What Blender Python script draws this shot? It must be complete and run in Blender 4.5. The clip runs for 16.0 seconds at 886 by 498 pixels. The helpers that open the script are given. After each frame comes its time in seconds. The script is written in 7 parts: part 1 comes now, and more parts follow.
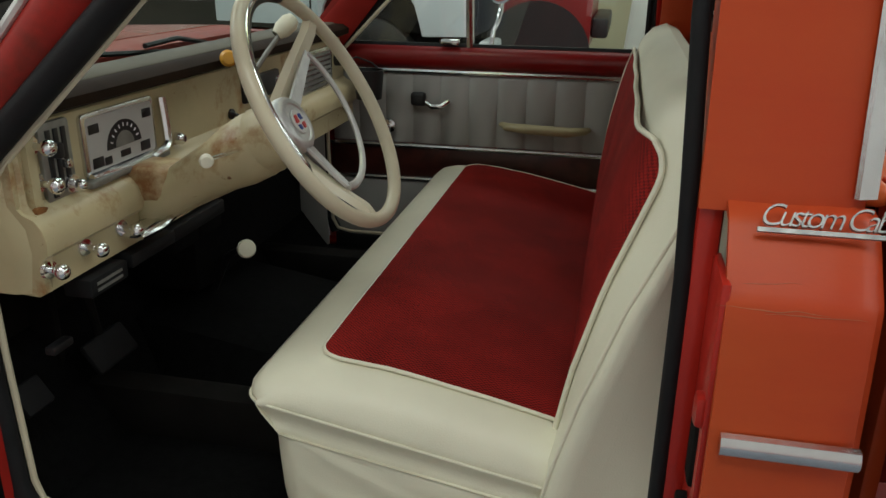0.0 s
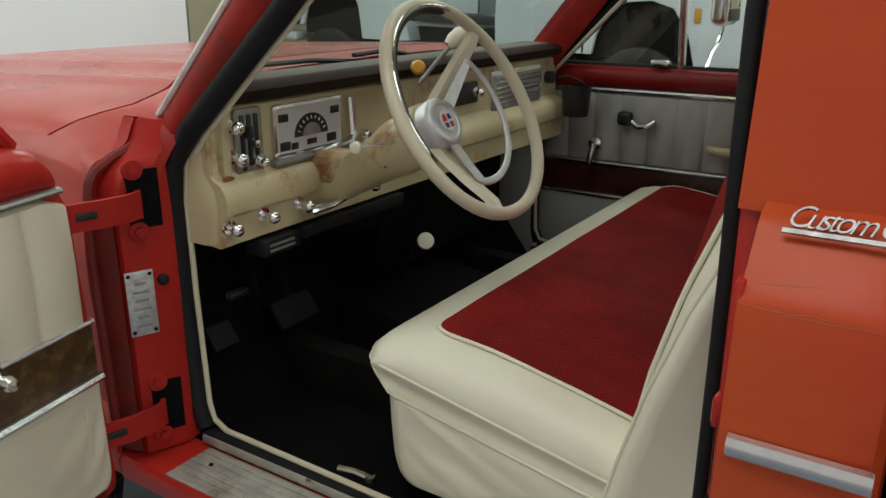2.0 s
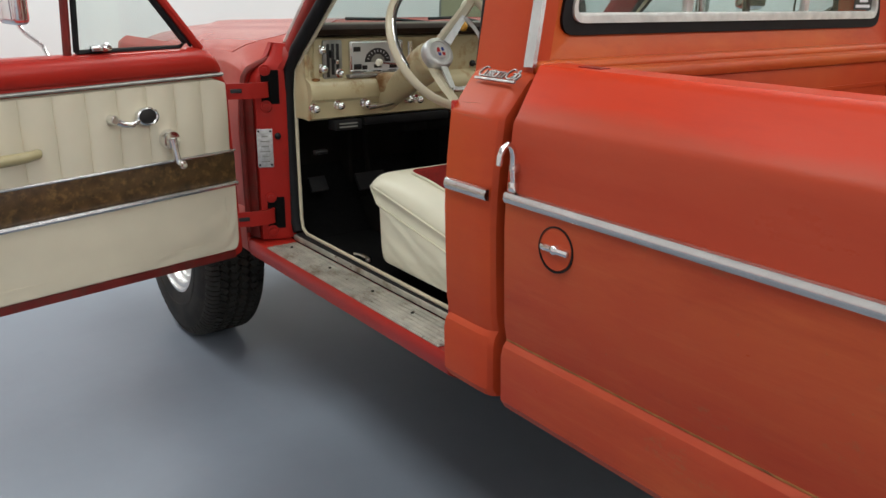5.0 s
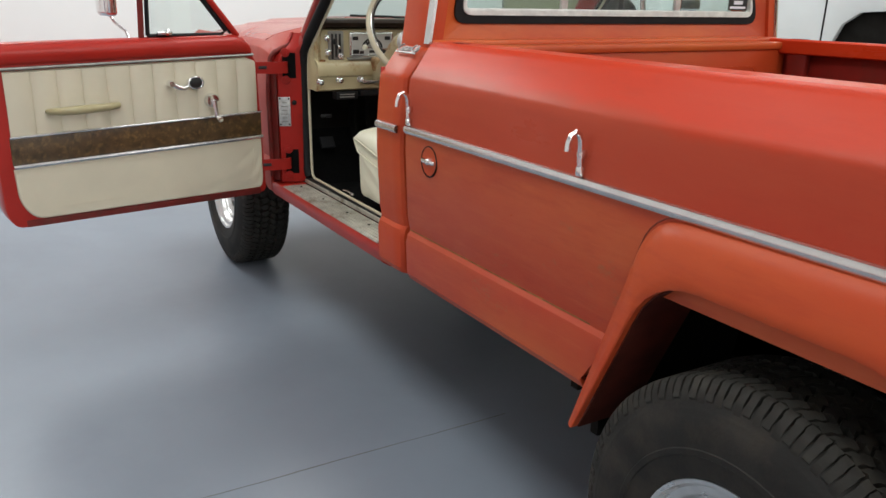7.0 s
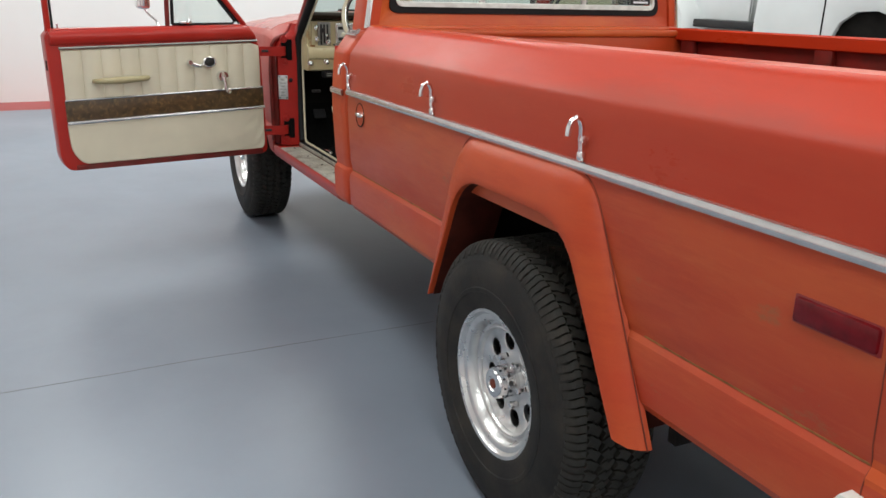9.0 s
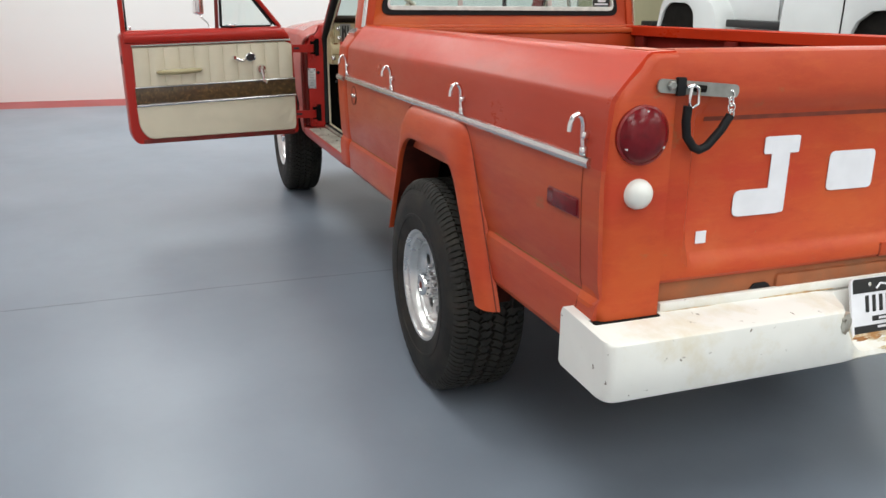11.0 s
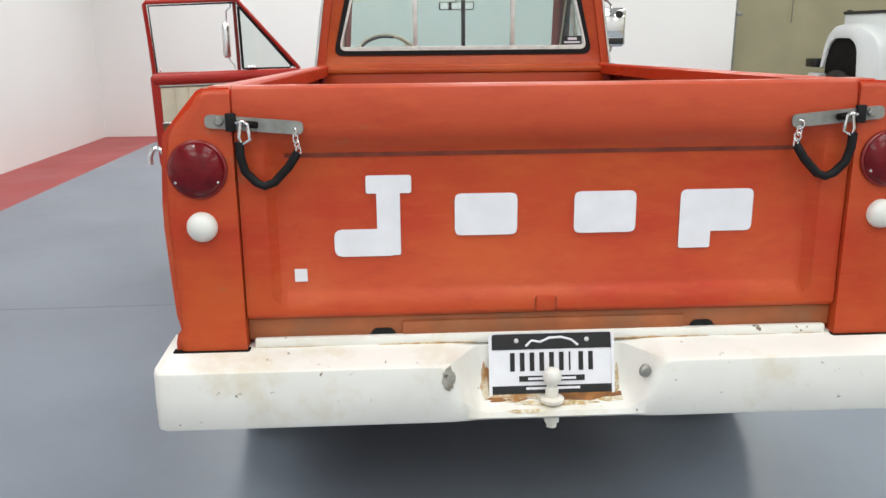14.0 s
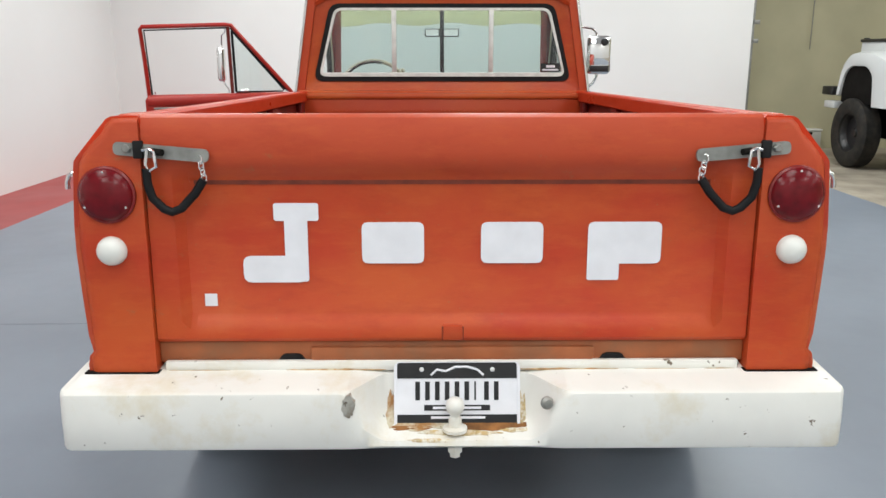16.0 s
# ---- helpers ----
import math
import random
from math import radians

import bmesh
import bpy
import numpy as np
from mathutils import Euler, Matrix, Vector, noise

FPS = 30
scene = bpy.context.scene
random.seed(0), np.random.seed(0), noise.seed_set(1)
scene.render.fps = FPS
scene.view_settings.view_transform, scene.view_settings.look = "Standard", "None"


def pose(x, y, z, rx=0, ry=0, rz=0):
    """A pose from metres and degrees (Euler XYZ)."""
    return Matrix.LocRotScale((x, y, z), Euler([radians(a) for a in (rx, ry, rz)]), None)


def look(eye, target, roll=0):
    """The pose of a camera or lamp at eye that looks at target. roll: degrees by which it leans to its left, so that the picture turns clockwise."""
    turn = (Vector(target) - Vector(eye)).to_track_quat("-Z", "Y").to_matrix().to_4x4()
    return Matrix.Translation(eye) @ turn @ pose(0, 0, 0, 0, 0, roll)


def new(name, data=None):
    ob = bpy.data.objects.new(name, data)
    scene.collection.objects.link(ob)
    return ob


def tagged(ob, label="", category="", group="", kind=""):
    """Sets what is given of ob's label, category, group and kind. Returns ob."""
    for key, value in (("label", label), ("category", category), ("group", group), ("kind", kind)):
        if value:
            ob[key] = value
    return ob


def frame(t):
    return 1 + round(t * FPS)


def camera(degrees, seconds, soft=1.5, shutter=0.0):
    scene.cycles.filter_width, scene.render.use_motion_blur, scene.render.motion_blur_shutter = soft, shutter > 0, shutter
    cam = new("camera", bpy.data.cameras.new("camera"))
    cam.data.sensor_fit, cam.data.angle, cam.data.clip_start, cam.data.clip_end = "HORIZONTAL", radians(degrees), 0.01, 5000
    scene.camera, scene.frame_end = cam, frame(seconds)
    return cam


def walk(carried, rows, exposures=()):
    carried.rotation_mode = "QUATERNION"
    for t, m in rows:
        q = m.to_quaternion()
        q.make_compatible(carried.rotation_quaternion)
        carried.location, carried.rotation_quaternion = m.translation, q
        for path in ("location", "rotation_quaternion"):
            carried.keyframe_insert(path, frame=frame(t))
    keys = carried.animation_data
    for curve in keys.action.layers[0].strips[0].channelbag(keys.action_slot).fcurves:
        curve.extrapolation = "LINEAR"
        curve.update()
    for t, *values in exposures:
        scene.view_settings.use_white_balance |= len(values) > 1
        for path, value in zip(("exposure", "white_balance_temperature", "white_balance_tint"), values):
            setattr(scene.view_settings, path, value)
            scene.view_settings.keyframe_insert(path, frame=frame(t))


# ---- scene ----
cam = camera(58.1, 16.0)
PATH = [
    (0, (-2.842, -1.718, 1.499), (-3.226, 0.116, 0.799), 1.9),
    (0.5, (-2.735, -1.601, 1.494), (-3.472, 0.12, 0.792), 0.2),
    (1, (-2.69, -1.592, 1.492), (-3.589, 0.059, 0.809), 0.4),
    (1.5, (-2.646, -1.643, 1.489), (-3.612, -0.022, 0.825), 1.1),
    (2, (-2.547, -1.724, 1.476), (-3.572, -0.132, 0.831), 1.1),
    (2.5, (-2.384, -1.772, 1.468), (-3.513, -0.251, 0.825), 0.8),
    (3, (-2.172, -1.764, 1.46), (-3.443, -0.366, 0.803), -0.1),
    (3.5, (-1.999, -1.843, 1.445), (-3.321, -0.488, 0.8), 0.9),
    (4, (-1.806, -1.926, 1.443), (-3.17, -0.617, 0.793), 1.3),
    (4.5, (-1.57, -1.955, 1.434), (-3.01, -0.728, 0.785), 1.4),
    (7, (-0.338, -2.051, 1.44), (-1.971, -1.085, 0.81), 1.7),
    (7.5, (-0.116, -2.041, 1.451), (-1.775, -1.124, 0.813), 1.6),
    (8, (0.112, -1.966, 1.441), (-1.584, -1.123, 0.799), 1.7),
    (8.5, (0.36, -1.98, 1.433), (-1.346, -1.149, 0.803), 1.7),
    (11, (1.591, -1.869, 1.451), (-0.196, -1.218, 0.833), 0.8),
    (11.5, (1.703, -1.613, 1.449), (-0.122, -1.082, 0.827), 0.3),
    (12, (1.756, -1.36, 1.439), (-0.099, -0.923, 0.833), -0.0),
    (12.5, (1.784, -1.064, 1.444), (-0.097, -0.729, 0.854), -0.3),
    (13, (1.868, -0.792, 1.46), (-0.038, -0.578, 0.892), -0.6),
    (13.5, (1.892, -0.57, 1.447), (-0.027, -0.408, 0.907), -0.4),
    (14, (1.909, -0.35, 1.446), (-0.019, -0.253, 0.92), -0.5),
    (14.5, (1.935, -0.136, 1.45), (0.004, -0.138, 0.931), -0.7),
    (15, (1.95, -0.036, 1.457), (0.017, -0.064, 0.945), -0.5),
    (15.5, (1.941, -0.038, 1.463), (0.005, -0.034, 0.963), -0.2),
    (16, (1.931, -0.045, 1.467), (-0.012, -0.024, 0.993), -0.0),
]
EXPOSURES = [(0, -0.54, 6250, 0), (0.5, -0.62, 6250, 0), (1, -0.60, 6250, 0), (2.5, -0.32, 6250, 2), (4.5, -0.15, 6250, 5), (7, -0.05, 6250, 5), (12, 0.0, 6250, 5), (14, -0.05, 6250, 6), (16, -0.08, 6250, 6)]
walk(cam, [(t, look(eye, target, roll)) for t, eye, target, roll in PATH], EXPOSURES)

# ---- world and light ----
world = bpy.data.worlds.new("world")
scene.world = world
world.use_nodes = True
world.node_tree.nodes["Background"].inputs[0].default_value = (0.9, 0.95, 1.0, 1)
world.node_tree.nodes["Background"].inputs[1].default_value = 0.05
CEIL = 4.2
LAMPS = [(x, y, w) for y, w in ((-2.2, 58), (0.6, 54), (4.0, 60), (7.6, 52)) for x, w in ((-7.5, w * (1.85 if y < 0 else 1.65)), (-3.0, w), (1.2, w), (4.4, w * 1.1))]
for lx, ly, watts in LAMPS:
    ld = bpy.data.lights.new("strip_light", "AREA")
    ld.shape, ld.size, ld.size_y, ld.energy, ld.color = "RECTANGLE", 2.4, 1.3, watts, (1.0, 0.985, 0.95)
    lo = new("strip_light_glow", ld)
    lo.matrix_world = pose(lx, ly, CEIL - 0.13)

# ---- materials ----
def mat(name, color, rough=0.5, metal=0.0, var=0.0, scale=8.0, bump=0.0, bscale=120.0, color2=None, c2lo=0.5, c2hi=0.7, c2scale=5.0, coat=0.0, spec=0.5, rvar=0.0, color3=None, c3lo=0.7, c3hi=0.76, c3scale=9.0, high=None, hlo=1.0, hhi=1.1):
    """A Principled material with variation at two scales, an optional stain colour and fine relief."""
    m = bpy.data.materials.new(name)
    m.use_nodes = True
    nt = m.node_tree
    b = nt.nodes["Principled BSDF"]
    b.inputs["Roughness"].default_value, b.inputs["Metallic"].default_value = rough, metal
    b.inputs["Specular IOR Level"].default_value, b.inputs["Coat Weight"].default_value = spec, coat
    b.inputs["Base Color"].default_value = (*color, 1)
    if not (var or bump or color2 or rvar or high):
        return m
    tc = nt.nodes.new("ShaderNodeTexCoord")
    out = None
    if var:
        n1 = nt.nodes.new("ShaderNodeTexNoise")
        n1.inputs["Scale"].default_value, n1.inputs["Detail"].default_value = scale, 6
        nt.links.new(tc.outputs["Object"], n1.inputs["Vector"])
        ramp = nt.nodes.new("ShaderNodeValToRGB")
        ramp.color_ramp.elements[0].position, ramp.color_ramp.elements[1].position = 0.3, 0.7
        ramp.color_ramp.elements[0].color = (*[c * (1 - var) for c in color], 1)
        ramp.color_ramp.elements[1].color = (*[min(1, c * (1 + var)) for c in color], 1)
        nt.links.new(n1.outputs["Fac"], ramp.inputs["Fac"])
        out = ramp.outputs["Color"]
    for c2, lo2, hi2, sc2 in [q for q in ((color2, c2lo, c2hi, c2scale), (color3, c3lo, c3hi, c3scale)) if q[0]]:
        n2 = nt.nodes.new("ShaderNodeTexNoise")
        n2.inputs["Scale"].default_value, n2.inputs["Detail"].default_value, n2.inputs["Roughness"].default_value = sc2, 8, 0.65
        nt.links.new(tc.outputs["Object"], n2.inputs["Vector"])
        mr = nt.nodes.new("ShaderNodeMapRange")
        mr.inputs["From Min"].default_value, mr.inputs["From Max"].default_value = lo2, hi2
        nt.links.new(n2.outputs["Fac"], mr.inputs["Value"])
        mix = nt.nodes.new("ShaderNodeMix")
        mix.data_type = "RGBA"
        nt.links.new(mr.outputs["Result"], mix.inputs["Factor"])
        if out:
            nt.links.new(out, mix.inputs["A"])
        else:
            mix.inputs["A"].default_value = (*color, 1)
        mix.inputs["B"].default_value = (*c2, 1)
        out = mix.outputs["Result"]
    if high:
        # another colour above a height
        sx = nt.nodes.new("ShaderNodeSeparateXYZ")
        nt.links.new(tc.outputs["Object"], sx.inputs["Vector"])
        n5 = nt.nodes.new("ShaderNodeTexNoise")
        n5.inputs["Scale"].default_value, n5.inputs["Detail"].default_value = 3.0, 5
        nt.links.new(tc.outputs["Object"], n5.inputs["Vector"])
        ad = nt.nodes.new("ShaderNodeMath")
        ad.operation, ad.inputs[1].default_value = "MULTIPLY_ADD", 0.16
        nt.links.new(n5.outputs["Fac"], ad.inputs[0])
        nt.links.new(sx.outputs["Z"], ad.inputs[2])
        mr5 = nt.nodes.new("ShaderNodeMapRange")
        mr5.inputs["From Min"].default_value, mr5.inputs["From Max"].default_value = hlo + 0.08, hhi + 0.08
        nt.links.new(ad.outputs["Value"], mr5.inputs["Value"])
        mx5 = nt.nodes.new("ShaderNodeMix")
        mx5.data_type = "RGBA"
        nt.links.new(mr5.outputs["Result"], mx5.inputs["Factor"])
        nt.links.new(out, mx5.inputs["A"])
        mx5.inputs["B"].default_value = (*high, 1)
        out = mx5.outputs["Result"]
    if out:
        nt.links.new(out, b.inputs["Base Color"])
    if rvar:
        n4 = nt.nodes.new("ShaderNodeTexNoise")
        n4.inputs["Scale"].default_value, n4.inputs["Detail"].default_value = scale * 0.7, 5
        nt.links.new(tc.outputs["Object"], n4.inputs["Vector"])
        mr2 = nt.nodes.new("ShaderNodeMapRange")
        mr2.inputs["From Min"].default_value, mr2.inputs["From Max"].default_value = 0.3, 0.7
        mr2.inputs["To Min"].default_value, mr2.inputs["To Max"].default_value = max(0.02, rough - rvar), rough + rvar
        nt.links.new(n4.outputs["Fac"], mr2.inputs["Value"])
        nt.links.new(mr2.outputs["Result"], b.inputs["Roughness"])
    if bump:
        n3 = nt.nodes.new("ShaderNodeTexNoise")
        n3.inputs["Scale"].default_value, n3.inputs["Detail"].default_value = bscale, 4
        nt.links.new(tc.outputs["Object"], n3.inputs["Vector"])
        bp = nt.nodes.new("ShaderNodeBump")
        bp.inputs["Strength"].default_value, bp.inputs["Distance"].default_value = bump, 0.002
        nt.links.new(n3.outputs["Fac"], bp.inputs["Height"])
        nt.links.new(bp.outputs["Normal"], b.inputs["Normal"])
    return m


def aged_paint(name, red, orange, brown, turn=0.5, spread=0.14, rough=0.36, rvar=0.10, spec=0.3, along=(0.55, 1.0, 1.6), worn=0.66, band=None, pale=None, streaks=0.24, deeps=0.42, specks=0.55):
    """Sun-faded body paint: cloudy drift between two ages of colour, thin polishing streaks, specks and rubbed patches.
    band: (colour, height, softness) for another colour above a height."""
    m = bpy.data.materials.new(name)
    m.use_nodes = True
    nt = m.node_tree
    N, L = nt.nodes, nt.links
    bsdf = N["Principled BSDF"]
    bsdf.inputs["Specular IOR Level"].default_value = spec
    tc = N.new("ShaderNodeTexCoord")

    def noise_at(scale, detail, rough_, stretch=(1, 1, 1), shift=0.0):
        mp = N.new("ShaderNodeMapping")
        mp.inputs["Scale"].default_value = stretch
        mp.inputs["Location"].default_value = (shift, shift * 0.7, shift * 1.3)
        nz = N.new("ShaderNodeTexNoise")
        nz.inputs["Scale"].default_value, nz.inputs["Detail"].default_value, nz.inputs["Roughness"].default_value = scale, detail, rough_
        L.new(tc.outputs["Object"], mp.inputs["Vector"])
        L.new(mp.outputs["Vector"], nz.inputs["Vector"])
        return nz.outputs["Fac"]

    def ramp(v, lo, hi, to0=0.0, to1=1.0):
        mr = N.new("ShaderNodeMapRange")
        mr.inputs["From Min"].default_value, mr.inputs["From Max"].default_value = lo, hi
        mr.inputs["To Min"].default_value, mr.inputs["To Max"].default_value = to0, to1
        L.new(v, mr.inputs["Value"])
        return mr.outputs["Result"]

    def mix(fac, colour_a, colour_b, kind="MIX"):
        mx = N.new("ShaderNodeMix")
        mx.data_type, mx.blend_type = "RGBA", kind
        L.new(fac, mx.inputs["Factor"])
        for socket, c in (("A", colour_a), ("B", colour_b)):
            if isinstance(c, tuple):
                mx.inputs[socket].default_value = (*c, 1)
            else:
                L.new(c, mx.inputs[socket])
        return mx.outputs["Result"]

    cloud = noise_at(2.0, 7, 0.62, along)
    colour = mix(ramp(cloud, turn - spread, turn + spread), red, orange)
    if band:
        sx = N.new("ShaderNodeSeparateXYZ")
        L.new(tc.outputs["Object"], sx.inputs["Vector"])
        ad = N.new("ShaderNodeMath")
        ad.operation, ad.inputs[1].default_value = "MULTIPLY_ADD", 0.18
        L.new(noise_at(2.2, 6, 0.6, (0.5, 1, 1), 3.0), ad.inputs[0])
        L.new(sx.outputs["Z"], ad.inputs[2])
        colour = mix(ramp(ad.outputs["Value"], band[1] + 0.09 - band[2], band[1] + 0.09 + band[2]), colour, band[0])
    # long thin polishing streaks
    streak = ramp(noise_at(9.0, 5, 0.7, (0.35, 1.0, 4.5), 1.7), 0.50, 0.72, 0.0, streaks)
    colour = mix(streak, colour, tuple(min(1, c * k) for c, k in zip(orange, (1.12, 1.45, 1.6))))
    deep = ramp(noise_at(5.5, 6, 0.68, (0.5, 1.0, 2.6), 5.1), 0.52, 0.74, 0.0, deeps)
    colour = mix(deep, colour, tuple(c * k for c, k in zip(red, (0.70, 0.52, 0.55))))
    # rubbed brown patches and specks
    colour = mix(ramp(noise_at(7.0, 9, 0.72, (0.8, 1.0, 1.5), 8.3), worn, worn + 0.09, 0.0, 0.75), colour, brown)
    colour = mix(ramp(noise_at(95.0, 3, 0.6, (1, 1, 1), 2.9), 0.70, 0.76, 0.0, specks), colour, brown)
    if pale:
        colour = mix(ramp(noise_at(3.4, 8, 0.7, (1.0, 1.0, 0.7), 12.4), 0.60, 0.78, 0.0, 0.45), colour, pale)
    L.new(colour, bsdf.inputs["Base Color"])
    L.new(ramp(noise_at(3.1, 7, 0.65, (0.6, 1, 1.6), 4.4), 0.3, 0.7, rough - rvar, rough + rvar), bsdf.inputs["Roughness"])
    bp = N.new("ShaderNodeBump")
    bp.inputs["Strength"].default_value, bp.inputs["Distance"].default_value = 0.05, 0.002
    L.new(noise_at(230.0, 3, 0.6), bp.inputs["Height"])
    bp2 = N.new("ShaderNodeBump")
    bp2.inputs["Strength"].default_value, bp2.inputs["Distance"].default_value = 0.10, 0.012
    L.new(noise_at(2.6, 2, 0.5, (1, 1, 1.2), 7.0), bp2.inputs["Height"])
    L.new(bp.outputs["Normal"], bp2.inputs["Normal"])
    L.new(bp2.outputs["Normal"], bsdf.inputs["Normal"])
    return m


PAINT = aged_paint("faded_orange_red_paint", (0.45, 0.048, 0.016), (0.50, 0.082, 0.022), (0.27, 0.11, 0.05), turn=0.52)
PAINT_CORNER = aged_paint("red_orange_corner_paint", (0.47, 0.046, 0.014), (0.52, 0.084, 0.020), (0.34, 0.10, 0.04), turn=0.54, spread=0.20, rough=0.38, spec=0.28, worn=0.70, along=(0.8, 1.0, 1.2), streaks=0.07, deeps=0.16, specks=0.25)
# windscreen pillar red, darkened to hold the shadow on its side
PILLAR_RED = mat("shaded_pillar_red_paint", (0.27, 0.018, 0.013), 0.5, spec=0.18, var=0.2, scale=7, color2=(0.17, 0.024, 0.017), c2lo=0.5, c2hi=0.7, c2scale=9)
ALU_BRUSHED = mat("satin_brushed_metal", (0.66, 0.66, 0.65), 0.46, 0.85, var=0.10, scale=40, bump=0.1, bscale=300)
PAINT_CAB = aged_paint("orange_cab_paint", (0.48, 0.064, 0.019), (0.54, 0.104, 0.024), (0.30, 0.13, 0.05), turn=0.48)
PAINT_SIDE = aged_paint("faded_side_paint", (0.41, 0.048, 0.020), (0.48, 0.092, 0.030), (0.30, 0.115, 0.05), turn=0.47, worn=0.61, streaks=0.28, rough=0.36, band=((0.42, 0.048, 0.020), 1.06, 0.03))
PAINT_SHOULDER = aged_paint("deep_red_shoulder_paint", (0.41, 0.045, 0.022), (0.44, 0.066, 0.031), (0.36, 0.065, 0.03), turn=0.50, rough=0.34, spec=0.16, worn=0.95, along=(0.3, 1.0, 1.0), streaks=0.10, deeps=0.22, specks=0.10, band=((0.54, 0.040, 0.010), 1.243, 0.016))
PAINT_FLARE = aged_paint("orange_flare_paint", (0.47, 0.052, 0.017), (0.50, 0.076, 0.021), (0.28, 0.10, 0.045), turn=0.44, rough=0.40, spec=0.26)
PAINT_GATE = aged_paint("faded_orange_gate_paint", (0.45, 0.045, 0.016), (0.51, 0.084, 0.021), (0.33, 0.13, 0.055), turn=0.48, spread=0.10, worn=0.62, streaks=0.30, rough=0.40, spec=0.26, along=(1.0, 0.8, 1.3), band=((0.47, 0.068, 0.026), 1.19, 0.03), pale=(0.54, 0.13, 0.05))
SCUFF_BROWN = mat("scratched_brown_paint", (0.34, 0.125, 0.062), 0.65, var=0.3, scale=60)
PAINT_BONNET = mat("glossy_faded_red_paint", (0.45, 0.060, 0.042), 0.25, var=0.14, scale=3, rvar=0.07, coat=0.10, color2=(0.50, 0.095, 0.065), c2lo=0.45, c2hi=0.7, c2scale=3)
PAINT_WING = mat("dull_faded_red_paint", (0.41, 0.062, 0.046), 0.46, spec=0.32, var=0.16, scale=4, rvar=0.06, color2=(0.45, 0.10, 0.075), c2lo=0.45, c2hi=0.7, c2scale=5)
PAINT_RED = mat("fresh_red_paint", (0.40, 0.021, 0.013), 0.30, spec=0.35, var=0.10, scale=4, bump=0.04, bscale=200)
HINGE_RED = mat("grubby_red_paint", (0.36, 0.018, 0.013), 0.48, spec=0.18, var=0.12, scale=6, color2=(0.24, 0.022, 0.016), c2lo=0.55, c2hi=0.75, c2scale=10, bump=0.04, bscale=200)
# worn bed paint with the shade of the bed's inside mixed in
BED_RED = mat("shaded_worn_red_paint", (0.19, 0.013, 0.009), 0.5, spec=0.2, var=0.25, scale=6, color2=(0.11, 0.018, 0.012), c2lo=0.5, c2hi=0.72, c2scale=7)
# red darkened to hold the shade under the wheel arch flares
ARCH_SHADE_RED = mat("arch_shade_red_paint", (0.065, 0.013, 0.008), 0.7, spec=0.15, var=0.3, scale=14)
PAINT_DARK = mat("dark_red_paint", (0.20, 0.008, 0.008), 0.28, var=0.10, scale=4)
CREAM_PAINT = mat("cream_dash_paint", (0.50, 0.425, 0.25), 0.38, var=0.10, scale=6, color2=(0.30, 0.14, 0.04), c2lo=0.57, c2hi=0.72, c2scale=9, color3=(0.16, 0.07, 0.02), c3lo=0.66, c3hi=0.70, c3scale=24, bump=0.05)
RUSTY_CREAM = mat("rust_stained_cream_paint", (0.50, 0.40, 0.22), 0.5, var=0.1, scale=9, color2=(0.24, 0.10, 0.03), c2lo=0.40, c2hi=0.62, c2scale=14, bump=0.1)
SCRIPT_METAL = mat("dull_script_metal", (0.33, 0.33, 0.32), 0.42, 0.75, var=0.35, scale=55)
ALU_PALE = mat("pale_oxidised_aluminium", (0.70, 0.70, 0.67), 0.5, 0.5, var=0.15, scale=30)
CRACK = mat("filled_floor_crack", (0.170, 0.168, 0.165), 0.6, var=0.15, scale=12)
CREAM_PLASTIC = mat("cream_plastic", (0.60, 0.54, 0.39), 0.30, var=0.05, scale=12)
VINYL = mat("off_white_vinyl", (0.77, 0.745, 0.585), 0.42, var=0.05, scale=5, bump=0.25, bscale=420)
ARMREST = mat("olive_cream_plastic", (0.36, 0.31, 0.17), 0.38, var=0.12, scale=14)
VINYL_DOOR = mat("cream_door_vinyl", (0.66, 0.60, 0.46), 0.45, var=0.05, scale=5, bump=0.25, bscale=420)
# cab vinyl greyed and darkened for the shade on the far side
VINYL_GREY = mat("shade_grey_vinyl", (0.36, 0.355, 0.33), 0.5, var=0.06, scale=5, bump=0.2, bscale=420)
CHROME = mat("chrome", (0.80, 0.80, 0.80), 0.17, 1.0, var=0.06, scale=30, rvar=0.06)
ALU = mat("brushed_aluminium", (0.70, 0.70, 0.69), 0.26, 1.0, var=0.10, scale=14, bump=0.1, bscale=300)
ALU_WORN = mat("worn_aluminium", (0.52, 0.50, 0.44), 0.5, 0.55, var=0.2, scale=20, color2=(0.20, 0.14, 0.08), c2lo=0.52, c2hi=0.72, c2scale=11, color3=(0.10, 0.07, 0.04), c3lo=0.62, c3hi=0.70, c3scale=36)
WHEEL_ALU = mat("wheel_aluminium", (0.72, 0.72, 0.71), 0.30, 1.0, var=0.08, scale=20, rvar=0.06)
RUBBER = mat("tyre_rubber", (0.017, 0.0165, 0.0155), 0.68, spec=0.26, var=0.25, scale=10, color2=(0.040, 0.034, 0.027), c2lo=0.45, c2hi=0.7, c2scale=9, bump=0.3, bscale=160)
RUBBER_TREAD = mat("worn_tread_rubber", (0.024, 0.0225, 0.0195), 0.68, spec=0.28, var=0.25, scale=30, color2=(0.043, 0.037, 0.029), c2lo=0.50, c2hi=0.72, c2scale=14, bump=0.3, bscale=200)
BLACK_RUBBER = mat("black_rubber", (0.011, 0.011, 0.012), 0.6, spec=0.2, var=0.2, scale=20)
BLACK_PLASTIC = mat("black_plastic", (0.012, 0.012, 0.013), 0.4, var=0.2, scale=20)
